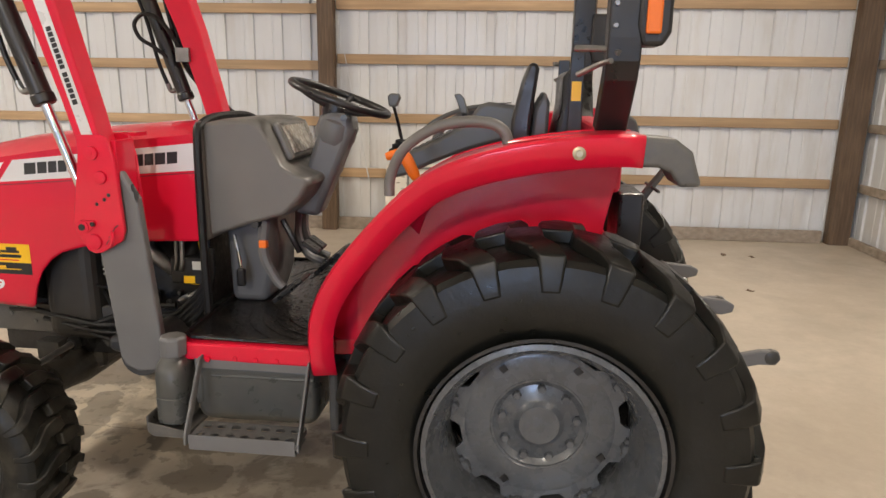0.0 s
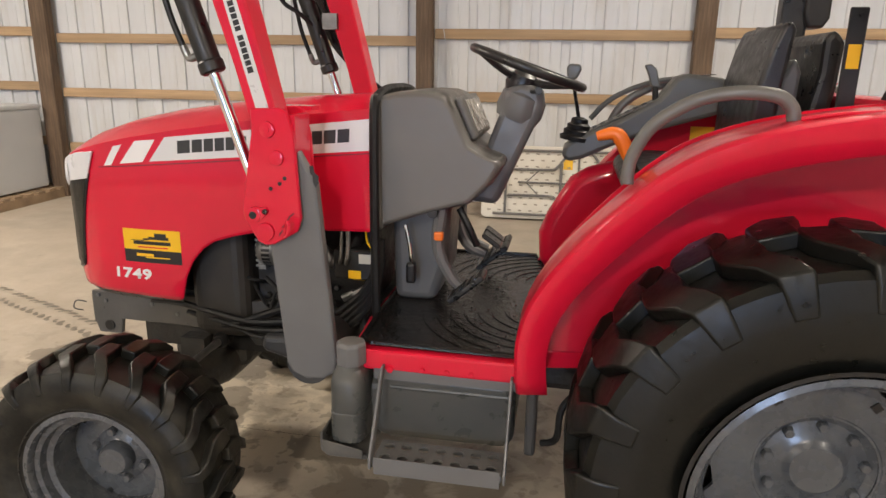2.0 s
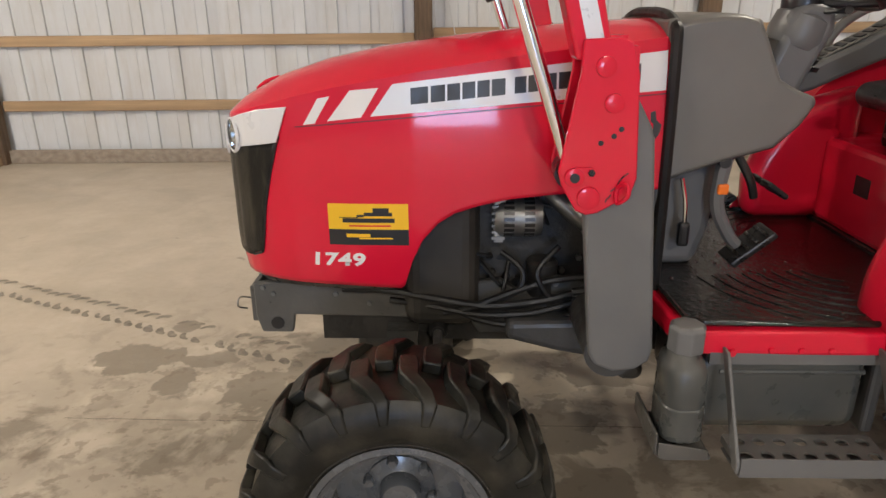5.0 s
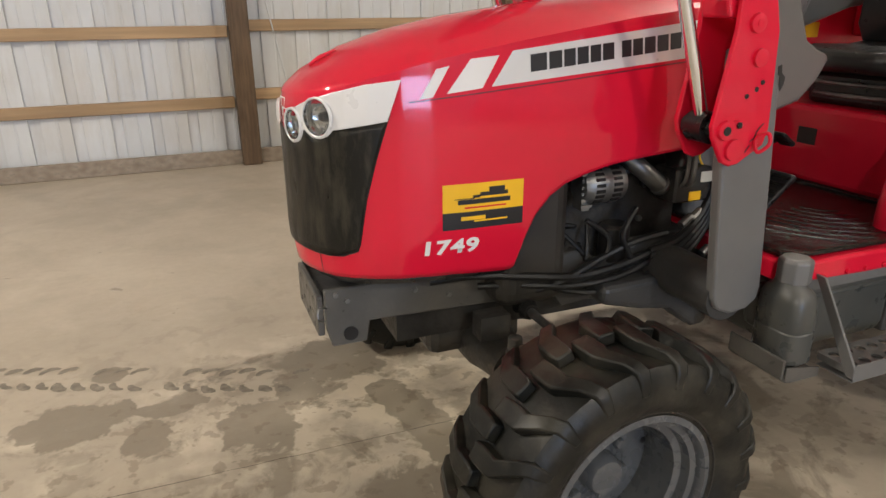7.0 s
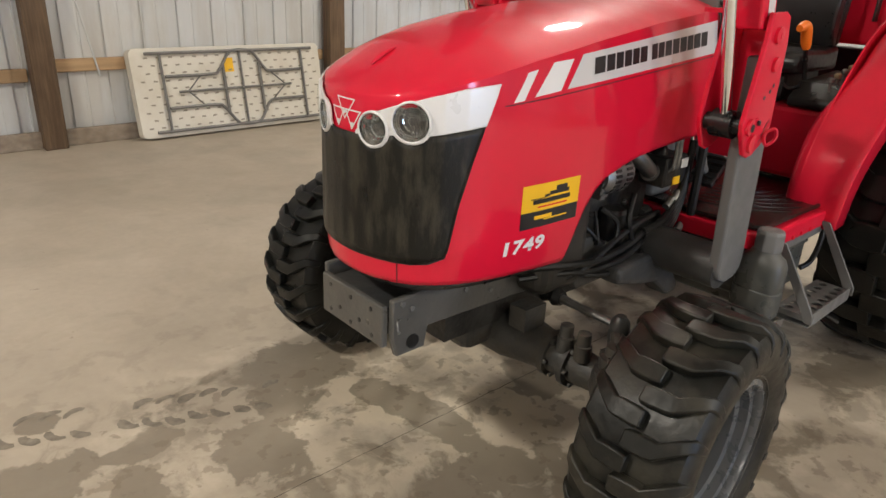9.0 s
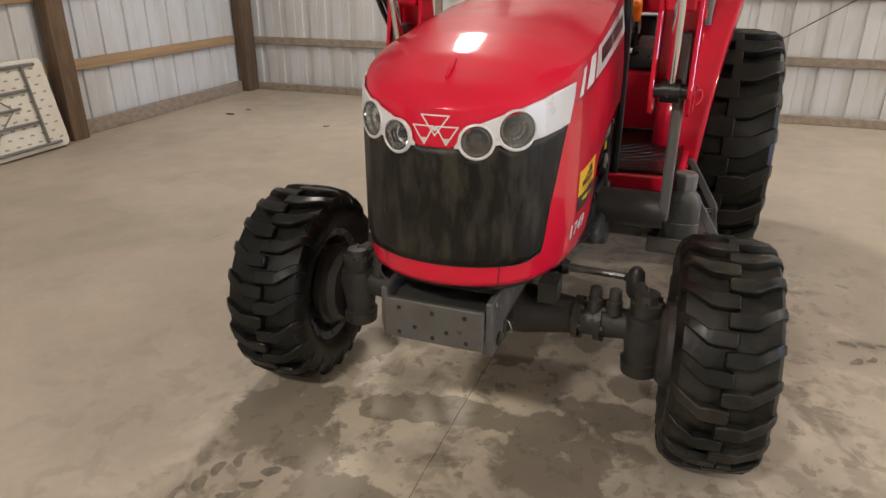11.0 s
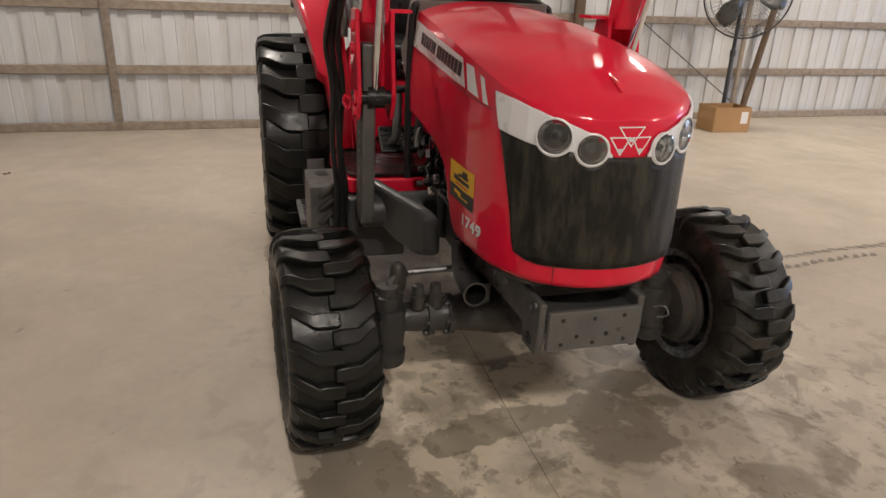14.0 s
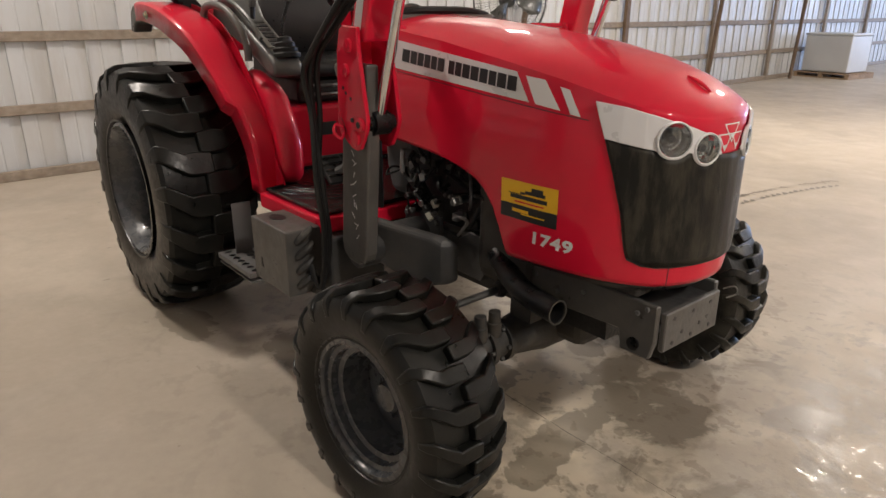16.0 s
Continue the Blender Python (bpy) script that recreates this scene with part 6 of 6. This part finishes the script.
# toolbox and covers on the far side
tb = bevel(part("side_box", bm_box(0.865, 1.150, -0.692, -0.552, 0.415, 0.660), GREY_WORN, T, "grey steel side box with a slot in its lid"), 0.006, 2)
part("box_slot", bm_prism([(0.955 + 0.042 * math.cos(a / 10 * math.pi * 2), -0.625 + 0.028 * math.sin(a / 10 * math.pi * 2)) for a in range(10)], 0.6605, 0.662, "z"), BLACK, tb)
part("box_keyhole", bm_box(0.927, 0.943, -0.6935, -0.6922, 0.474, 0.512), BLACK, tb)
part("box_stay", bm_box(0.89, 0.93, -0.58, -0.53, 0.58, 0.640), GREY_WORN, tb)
# its colour holds the shade under the footboard
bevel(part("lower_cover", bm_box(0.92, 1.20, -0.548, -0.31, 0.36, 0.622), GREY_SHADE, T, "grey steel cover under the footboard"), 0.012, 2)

# ---- fenders
ARC = [(0.676, 0.613, 0.595), (0.684, 0.715, 0.603), (0.674, 0.807, 0.61), (0.649, 0.881, 0.618), (0.604, 0.96, 0.627), (0.551, 1.035, 0.637), (0.491, 1.105, 0.648), (0.441, 1.16, 0.659), (0.385, 1.211, 0.67), (0.335, 1.249, 0.68), (0.281, 1.284, 0.69), (0.191, 1.328, 0.7), (0.099, 1.357, 0.7), (-0.036, 1.376, 0.7), (-0.15, 1.385, 0.7), (-0.276, 1.393, 0.7)]
INNER_Y = 0.455
_u = np.arange(len(ARC))
_fit = [np.polyfit(_u, [p[k] for p in ARC], 6) for k in (0, 1)]
ARC = [(float(np.polyval(_fit[0], q)), float(np.polyval(_fit[1], q)), float(np.interp(q, _u, [p[2] for p in ARC]))) for q in np.linspace(0, len(ARC) - 1, 40)]


def fender(s):
    rows = []
    arc = ARC if s > 0 else [(x - 0.085, z + 0.037, y - 0.05 - 0.03 * (q < 12)) for q, (x, z, y) in enumerate(ARC)]
    for i, (x, z, y) in enumerate(arc):
        k = i / (len(ARC) - 1)
        j0, j1 = arc[max(i - 1, 0)], arc[min(i + 1, len(arc) - 1)]
        tx, tz = j1[0] - j0[0], j1[1] - j0[1]
        l = math.hypot(tx, tz)
        nx, nz = tz / l, -tx / l          # towards the axle side is minus this
        if nx * (x - 0) + nz * (z - 0.575) < 0:
            nx, nz = -nx, -nz
        lip = 0.085
        row = [Vector((x - nx * lip, s * (y + 0.006), z - nz * lip)), Vector((x - nx * 0.009, s * (y + 0.003), z - nz * 0.009)), Vector((x - nx * 0.001, s * (y - 0.007), z - nz * 0.001)), Vector((x, s * (y - 0.022), z))]
        # the inner side swells towards the footboard low down and turns in softly
        low = min(1.0, max(0.0, (1.20 - z) / 0.25))
        inner = INNER_Y - 0.060 * low * low * (3 - 2 * low)
        for q in (0.35, 0.7, 1.0):
            yy = (y - 0.022) * (1 - q) + (inner + 0.055) * q
            row.append(Vector((x, s * yy, z)))
        for off, dy in ((0.006, 0.028), (0.024, 0.010), (0.055, 0.0), (0.08 + 0.05 * low, -0.004), (0.10 + 0.16 * low, -0.004)):
            row.append(Vector((x - nx * off, s * (inner + dy), z - nz * off)))
        rows.append(row)
    ob = part("fender", bm_surface(rows), RED_DUST, T, "red steel mudguard with a rolled outer lip", smooth=True, angle=38)
    solid(ob, 0.006)
    # inner wall between seat and wheel
    wall = [(x, z) for x, z, y in arc[5:]] + [(-0.215, 1.10), (-0.20, 0.80), (0.30, 0.70), (0.62, 0.685), (0.67, 0.70)]
    y0, y1 = sorted((s * (INNER_Y - 0.012), s * (INNER_Y - 0.006)))
    part("fender_wall", bm_prism(wall, y0, y1), RED_DUST, T)
    if s < 0:
        bevel(part("fender_toe", bm_prism([(0.66, 0.69), (0.67, 0.84), (0.64, 0.92), (0.56, 1.06), (0.50, 1.10), (0.30, 1.16), (0.30, 0.69)], -0.44, -0.33), RED_DUST, T, "rounded inner lobe of the mudguard", smooth=True), 0.05, 4)
    part("fender_bolt", bm_lathe([(0, 0.018), (0.004 * s, 0.018), (0.006 * s, 0.010), (0.012 * s, 0.009)], 14, "y", (-0.103, s * 0.707, 1.341) if s > 0 else (-0.18, -0.657, 1.37)), BRASS, T, "zinc bolt with a dark washer", smooth=True)
    bevel(part("tail_bracket", bm_prism([(-0.235, 1.395), (-0.33, 1.388), (-0.375, 1.355), (-0.405, 1.265), (-0.345, 1.262), (-0.32, 1.30), (-0.29, 1.312), (-0.235, 1.312)], *sorted((s * 0.56, s * (0.698 if s > 0 else 0.648)))), GREY_WORN, T, "dark grey tail piece behind the mudguard", at=pose(-0.022, 0, -0.005) if s > 0 else pose(-0.09, 0, 0.025)), 0.012, 3)
    part("fender_rib", bm_tube([(-0.21, s * 0.70, 1.395), (0.0, s * 0.70, 1.381), (0.10, s * 0.70, 1.366)], 0.005, 6), RED_DUST, T, smooth=True, at=pose(-0.015, -0.05, -0.005) if s > 0 else pose(-0.09, 0.10, 0.025))
    hy = 0.0 if s > 0 else -0.11
    part("hand_rail", bm_tube([(x, s * (y + hy), z) for x, y, z in ((0.430, 0.56, 1.19), (0.426, 0.56, 1.25), (0.385, 0.57, 1.33), (0.30, 0.58, 1.390), (0.21, 0.59, 1.412), (0.13, 0.60, 1.408), (0.095, 0.60, 1.385), (0.085, 0.60, 1.355))], 0.016, 12), PLASTIC, T, "grey grab rail on the mudguard", smooth=True)


both(fender)
bevel(part("seat_deck", bm_box(-0.30, 0.42, -0.44, 0.44, 0.70, 0.98), RED_DUST, T, "red steel seat platform"), 0.02, 2)
part("caution_label", bm_box(0.03, 0.126, -0.4425, -0.4410, 1.20, 1.26), YELLOW, T, "yellow caution label")
part("caution_label", bm_box(0.18, 0.26, 0.4410, 0.4425, 1.225, 1.275), YELLOW, T, "yellow caution label")
part("platform_label", bm_box(0.4205, 0.422, -0.12, -0.04, 0.84, 0.90), INK, T)
bevel(part("rear_bridge", bm_box(-0.26, -0.16, -0.44, 0.44, 1.20, 1.40), RED_DUST, T), 0.015, 2)

# ---- black side cover with a row of valve levers between the seat and the near mudguard
side_cover = bevel(part("side_cover", bm_prism([(0.44, 0.985), (0.44, 1.02), (0.36, 1.075), (0.0, 1.10), (0.0, 0.985)], 0.24, 0.425), BLACK, T, "black plastic cover beside the seat"), 0.012, 2)
for k in range(4):
    x = 0.39 - 0.065 * k
    z = 1.045 + 0.012 * k
    part("valve_stem", bm_tube([(x, 0.37, z), (x + 0.004, 0.368, z + 0.045)], 0.006, 8), ALLOY, side_cover, smooth=True)
    part("valve_knob", bm_lathe([(0.0, 0.006), (0.004, 0.013), (0.016, 0.014), (0.022, 0.009), (0.023, 0.0)], 12, "z", (x + 0.004, 0.368, z + 0.040)), BRASS if k % 2 else ALLOY, side_cover, "worn metal knob", smooth=True)
part("valve_plate", bm_box(0.17, 0.42, 0.335, 0.405, 0, 0.008), ALLOY, side_cover, "scuffed metal valve plate", at=pose(0, 0, 1.133, 0, 10, 0) @ pose(0, 0, -0.045))

# ---- consoles beside the seat
for s in (-1,):
    prof = [(0.60, 1.150), (0.590, 1.190), (0.545, 1.222), (0.40, 1.290), (0.27, 1.365), (0.215, 1.440), (0.18, 1.452), (0.06, 1.440), (0.0, 1.405), (-0.02, 1.325), (0.05, 1.318), (0.29, 1.245), (0.42, 1.190), (0.52, 1.142), (0.575, 1.128)]
    con = bevel(part("console", bm_prism(prof, *sorted((s * 0.285, s * 0.415))), CONSOLE, T, "dark grey moulded control console", smooth=True), 0.018, 3)
    bevel(part("slot_panel", bm_box(-0.115, 0.115, -0.046, 0.046, 0, 0.005), PLASTIC, con, "lighter grey lever panel", at=pose(0.40, s * 0.345, 1.293, 0, 27, 0)), 0.002, 1)
    for k in range(7):
        t = k / 6
        part("console_slot", bm_box(-0.009, 0.009, -0.026, 0.026, 0, 0.003), INK, con, at=pose(0.485 - 0.17 * t, s * 0.340, 1.2555 + 0.0866 * t, 0, 27, 0))
    for k in range(4):
        part("console_vent", bm_box(-0.035, 0.03, -0.006, 0.006, 0, 0.003), INK, con, at=pose(0.12 , s * (0.305 + 0.025 * k), 1.4455, 0, 5.7, 0))
part("boot", bm_lathe([(0, 0.050), (0.012, 0.052), (0.018, 0.042), (0.030, 0.044), (0.036, 0.034), (0.048, 0.036), (0.054, 0.026), (0.066, 0.026), (0.072, 0.012)], 20, "z"), HOSE, T, "black rubber lever boot", smooth=True, at=pose(0.55, -0.335, 1.205, 0, -8, 0) @ Matrix.Scale(1.2, 4))
part("gear_lever", bm_tube([(0.545, -0.345, 1.29), (0.56, -0.34, 1.36), (0.575, -0.32, 1.43)], 0.007, 8), BLACK, T, smooth=True)
bevel(part("lever_knob", bm_prism([(0.560, 1.425), (0.594, 1.425), (0.600, 1.470), (0.585, 1.482), (0.548, 1.478), (0.545, 1.46)], -0.338, -0.305), CONSOLE, T), 0.008, 2)
part("range_lever", bm_tube([(0.275, -0.345, 1.345), (0.28, -0.345, 1.41)], 0.011, 10), BLACK, T, smooth=True)
bevel(part("lever_knob", bm_prism([(0.262, 1.400), (0.295, 1.405), (0.310, 1.450), (0.325, 1.480), (0.300, 1.484), (0.280, 1.465)], -0.358, -0.332), CONSOLE, T), 0.006, 2)
part("far_rail_hose", bm_tube([(0.50, -0.42, 1.28), (0.42, -0.43, 1.36), (0.28, -0.43, 1.42), (0.12, -0.42, 1.44)], 0.010, 8), CONSOLE, T, smooth=True)
part("brake_stalk", bm_tube([(0.33, 0.25, 1.08), (0.372, 0.25, 1.165), (0.395, 0.25, 1.205)], 0.009, 8), BLACK, T, smooth=True)
part("brake_handle", bm_tube([(0.392, 0.25, 1.200), (0.405, 0.25, 1.222), (0.432, 0.25, 1.272), (0.456, 0.25, 1.284), (0.498, 0.25, 1.274)], [0.014, 0.020, 0.022, 0.019, 0.013], 12), ORANGE, T, "orange plastic brake handle", smooth=True)
for k in range(5):
    part("valve_spool", bm_tube([(0.36 - 0.03 * k, 0.36, 1.0), (0.37 - 0.03 * k, 0.36, 1.06)], 0.010, 8), BRASS, T, smooth=True)

# ---- seat
bevel(part("seat_cushion", bm_prism([(0.40, 1.10), (0.42, 1.14), (0.40, 1.175), (0.30, 1.19), (0.12, 1.185), (0.0, 1.20), (-0.02, 1.10)], -0.24, 0.24), VINYL, T, "black vinyl seat cushion", smooth=True), 0.03, 3)
bevel(part("seat_backrest", bm_prism([(0.045, 1.19), (0.088, 1.26), (0.080, 1.40), (0.050, 1.53), (0.030, 1.585), (0.005, 1.592), (-0.006, 1.57), (0.012, 1.42), (0.020, 1.28), (0.012, 1.19)], -0.225, 0.225), VINYL, T, "black vinyl backrest", smooth=True), 0.018, 4)
bevel(part("seat_back_panel", bm_prism([(0.008, 1.20), (0.015, 1.30), (0.004, 1.44), (-0.03, 1.50), (-0.048, 1.46), (-0.04, 1.20)], -0.17, 0.17), CONSOLE, T, "grey panel behind the backrest", smooth=True), 0.012, 2)
bevel(part("seat_shell", bm_prism([(-0.05, 1.19), (-0.06, 1.30), (-0.085, 1.46), (-0.085, 1.55), (-0.11, 1.575), (-0.14, 1.54), (-0.135, 1.42), (-0.10, 1.19)], -0.20, 0.20), BLACK, T), 0.015, 2)
bevel(part("seat_base", bm_box(-0.02, 0.34, -0.18, 0.18, 0.98, 1.10), BLACK, T, "black seat suspension"), 0.02, 2)
for z in (1.02, 1.06):
    part("seat_spring", bm_tube([(0.34, -0.15, z), (0.36, 0, z), (0.34, 0.15, z)], 0.008, 6), ALLOY, T, smooth=True)
part("seat_latch", bm_tube([(0.40, 0.20, 1.06), (0.43, 0.24, 1.05), (0.44, 0.28, 1.065)], 0.007, 6), BLACK, T, smooth=True)

# ---- dash, steering
DASH = [(1.165, 1.372), (1.10, 1.386), (1.03, 1.392), (0.98, 1.390), (0.945, 1.378), (0.92, 1.345), (0.895, 1.29), (0.868, 1.232), (0.82, 1.205), (0.775, 1.188), (0.768, 1.170), (0.80, 1.115), (0.86, 1.055), (1.0, 1.015), (1.155, 0.962)]


def dash():
    rows = []
    for y, k in ((-0.25, 0.93), (-0.235, 0.985), (-0.16, 1.0), (0.16, 1.0), (0.235, 0.985), (0.25, 0.93)):
        rows.append([Vector((1.0 + (x - 1.0) * k, y, 1.2 + (z - 1.2) * k)) for x, z in DASH])
    bm = bm_surface(rows, close_u=True)
    for row in (0, len(rows) - 1):
        v = list(bm.verts)[row * len(DASH):(row + 1) * len(DASH)]
        bm.faces.new(v)
    return bevel(part("dash_cowl", bm, PLASTIC, T, "grey moulded plastic dash cowl", smooth=True, angle=40), 0.006, 2)


dash()
bevel(part("cowl_flange", bm_prism([(1.17, 1.378), (1.145, 1.382), (1.135, 0.965), (1.16, 0.955)], -0.262, 0.262), PLASTIC, T), 0.008, 2)
GA = pose(0.892, 0, 1.305, 0, 24, 0)
gb = bevel(part("gauge_bezel", bm_box(-0.016, 0.010, -0.17, 0.17, -0.068, 0.075), PLASTIC, T, "grey instrument bezel", at=GA), 0.012, 3)
bevel(part("gauge_glass", bm_box(-0.0205, -0.0165, -0.145, 0.145, -0.050, 0.056), BEIGE, gb, "dusty instrument lens"), 0.01, 3)
for k, y in enumerate((-0.07, 0.06)):
    part("gauge_dial", bm_lathe([(-0.0225, 0.035), (-0.0208, 0.037)], 24, "x", (0, y, 0.005)), BEIGE, gb, smooth=True)
bevel(part("steering_column", bm_prism([(0.895, 1.03), (0.80, 1.02), (0.66, 1.345), (0.665, 1.40), (0.74, 1.42), (0.79, 1.39), (0.80, 1.32), (0.83, 1.24)], -0.062, 0.062), GREY, T, "blue-grey steering column shroud", smooth=True), 0.022, 3)
part("column_collar", bm_lathe([(-0.05, 0.068), (-0.02, 0.078), (0.03, 0.074), (0.05, 0.05)], 20, "z"), GREY, T, smooth=True, at=pose(0.735, 0, 1.345, 0, -20, 0))
SW = pose(0.728, 0, 1.435, 0, -19, 0)
sw = part("steering_wheel", bm_tube([(0.185 * math.cos(a * math.pi / 16), 0.185 * math.sin(a * math.pi / 16), 0.03) for a in range(32)], 0.0145, 12, closed=True, smooth_path=False), VINYL, T, "black three-spoke steering wheel", smooth=True, at=SW)
for k in range(3):
    a = radians(30 + 120 * k)
    part("spoke", bm_tube([(0.02 * math.cos(a), 0.02 * math.sin(a), -0.01), (0.09 * math.cos(a), 0.09 * math.sin(a), 0.0), (0.178 * math.cos(a), 0.178 * math.sin(a), 0.028)], [0.016, 0.012, 0.011], 10), VINYL, sw, smooth=True)
part("wheel_boss", bm_lathe([(-0.06, 0.045), (-0.03, 0.055), (0.0, 0.05), (0.012, 0.035), (0.014, 0)], 24, "z"), VINYL, sw, smooth=True)
part("stalk", bm_tube([(0.70, 0.06, 1.39), (0.68, 0.10, 1.392), (0.675, 0.13, 1.395)], [0.007, 0.007, 0.012], 8), BLACK, T, smooth=True)
part("ignition_key", bm_lathe([(0, 0.014), (0.01, 0.014)], 14, "x", (0.775, 0.11, 1.17)), BLACK, T)
bevel(part("pedestal", bm_prism([(1.13, 0.69), (1.14, 0.99), (0.94, 1.05), (0.955, 0.80), (0.99, 0.69)], -0.13, 0.13), GREY, T, "blue-grey pedestal under the dash", smooth=True), 0.03, 3)
part("pull_rod", bm_tube([(1.075, 0.20, 0.97), (1.06, 0.205, 0.90), (1.055, 0.20, 0.84)], 0.006, 8), CHROME, T, smooth=True)
bevel(part("pull_grip", bm_box(1.04, 1.072, 0.185, 0.215, 0.775, 0.845), BLACK, T), 0.010, 2)
for k, (y, x) in enumerate(((0.19, 0.90), (-0.20, 0.86), (-0.30, 0.86))):
    part("pedal_arm", bm_tube([(0.96, y, 1.03), (0.97, y, 0.90), (0.93, y, 0.81), (x, y, 0.775)], [0.022, 0.020, 0.018, 0.016], 8), GREY, T, smooth=True)
    for q in range(4):
        part("pad_groove", bm_box(-0.056 + 0.030 * q, -0.046 + 0.030 * q, -0.046, 0.046, 0.0100, 0.0125), MAT_RUBBER, T, at=pose(x - 0.03, y, 0.775, 0, 40, 0))
    bevel(part("pedal_pad", bm_box(-0.072, 0.072, -0.052, 0.052, -0.010, 0.010), BLACK, T, "black rubber pedal pad", at=pose(x - 0.03, y, 0.775, 0, 40, 0)), 0.006, 2)
part("pedal_bar", bm_tube([(0.98, -0.32, 1.02), (0.98, 0.24, 1.02)], 0.016, 10), BLACK, T, smooth=True)
part("linkage", bm_tube([(0.91, 0.14, 1.02), (0.87, 0.15, 0.95), (0.85, 0.14, 0.90)], 0.012, 8), BLACK, T, smooth=True)
bevel(part("link_knob", bm_box(0.95, 0.98, 0.185, 0.215, 0.925, 0.955), ORANGE, T), 0.006, 2)
for y in (0.10, 0.17):
    bevel(part("brake_pedal", bm_box(-0.035, 0.035, -0.03, 0.03, -0.008, 0.008), BLACK, T, at=pose(0.80, y - 0.02, 0.925, 0, -35, 0)), 0.005, 1)

# ---- roll bar with lamps
for s in (1, -1):
    bar = [(0.405, 1.365), (0.435, 1.400), (0.500, 1.475), (0.565, 1.550), (0.582, 1.590), (0.585, 1.640), (0.585, 2.300)]
    edge = [(0.034, -0.020), (0.027, -0.024), (0.027, -0.024), (0.027, -0.020), (0.034, -0.010), (0.036, 0.0), (0.036, 0.0)]
    outline = [(s * (y + a), z + b) for (y, z), (a, b) in zip(bar, edge)] + [(s * (y - a), z - b) for (y, z), (a, b) in list(zip(bar, edge))[::-1]]
    post = bevel(part("roll_bar_post", bm_prism(outline, -0.258, -0.168, "x"), BLACK, T, "black steel roll bar post, splayed at its foot"), 0.006, 2)
    bevel(part("roll_bar_gusset", bm_box(-0.142, -0.098, *sorted((s * 0.30, s * 0.31)), 1.30, 1.62), BLACK, T), 0.003, 1)
    part("caution_label", bm_box(-0.135, -0.105, *sorted((s * 0.3105, s * 0.312)), 1.47, 1.53), YELLOW, T, "yellow caution label")
    part("lock_pin", bm_tube([(-0.09, s * 0.55, 1.615), (-0.17, s * 0.59, 1.612), (-0.20, s * 0.62, 1.60)], 0.009, 10), ALLOY, T, "zinc roll bar lock pin", smooth=True)
    part("lock_pin", bm_tube([(-0.10, s * 0.54, 1.545), (-0.16, s * 0.59, 1.575), (-0.18, s * 0.62, 1.58)], 0.008, 10), ALLOY, T, smooth=True)
    for k in range(4):
        part("bolt", bm_hex((-0.185, s * 0.621, 1.67 + 0.055 * k), 0.008, 0.008 * s), ALLOY, T)
    lamp_box = bevel(part("marker_lamp", bm_prism([(-0.30, 1.645), (-0.355, 1.645), (-0.375, 1.68), (-0.375, 1.85), (-0.29, 1.85), (-0.285, 1.70)], *sorted((s * 0.33, s * 0.43))), BLACK, T, "black marker lamp with an amber lens", at=pose(0.045, s * 0.2, -0.027)), 0.012, 2)
    bevel(part("amber_lens", bm_box(-0.345, -0.305, *sorted((s * 0.4305, s * 0.445)), 1.675, 1.83), ORANGE, lamp_box, "amber lens"), 0.006, 2)
    part("lamp_arm", bm_box(-0.25, -0.22, *sorted((s * 0.56, s * 0.58)), 1.735, 1.755), BLACK, T)
part("roll_bar_cross", bm_box(-0.255, -0.170, -0.548, 0.548, 2.22, 2.30), BLACK, T)

# ---- hitch
for s in (1, -1):
    bevel(part("lower_link", bm_prism([(-0.30, 0.50), (-0.30, 0.55), (-0.78, 0.668), (-0.835, 0.668), (-0.845, 0.64), (-0.83, 0.618), (-0.78, 0.618)], *sorted((s * 0.29, s * 0.315))), GREY, T, "grey lower hitch link"), 0.004, 1)
    part("link_ball", bm_lathe([(s * 0.285, 0.014), (s * 0.29, 0.024), (s * 0.315, 0.024), (s * 0.32, 0.014)], 16, "y", (-0.815, 0, 0.645)), AXLE, T, smooth=True)
    bevel(part("lift_arm", bm_prism([(-0.22, 0.80), (-0.22, 0.86), (-0.67, 0.815), (-0.70, 0.80), (-0.695, 0.775), (-0.66, 0.765)], *sorted((s * 0.22, s * 0.245))), GREY, T), 0.004, 1)
    part("lift_rod", bm_tube([(-0.56, s * 0.25, 0.80), (-0.56, s * 0.30, 0.60)], 0.014, 10), BLACK, T, smooth=True)
part("top_link", bm_tube([(-0.30, 0.0, 0.95), (-0.40, -0.02, 1.10), (-0.50, -0.04, 1.24)], [0.014, 0.018, 0.012], 10), AXLE, T, "rusty grey top link", smooth=True)
part("top_link_handle", bm_tube([(-0.43, -0.06, 1.17), (-0.46, 0.03, 1.15)], 0.006, 8), AXLE, T, smooth=True)
bevel(part("hydraulic_remote", bm_box(-0.36, -0.28, 0.06, 0.30, 1.00, 1.18), BLACK, T), 0.01, 2)


# ---------------------------------------------------------------- sheets of the walls
for w, k in ((wall_n, count_n), (wall_e, count_e), (wall_w, count_w), (wall_s, count_s), (wall_t, count_t)):
    sheets(w, k)
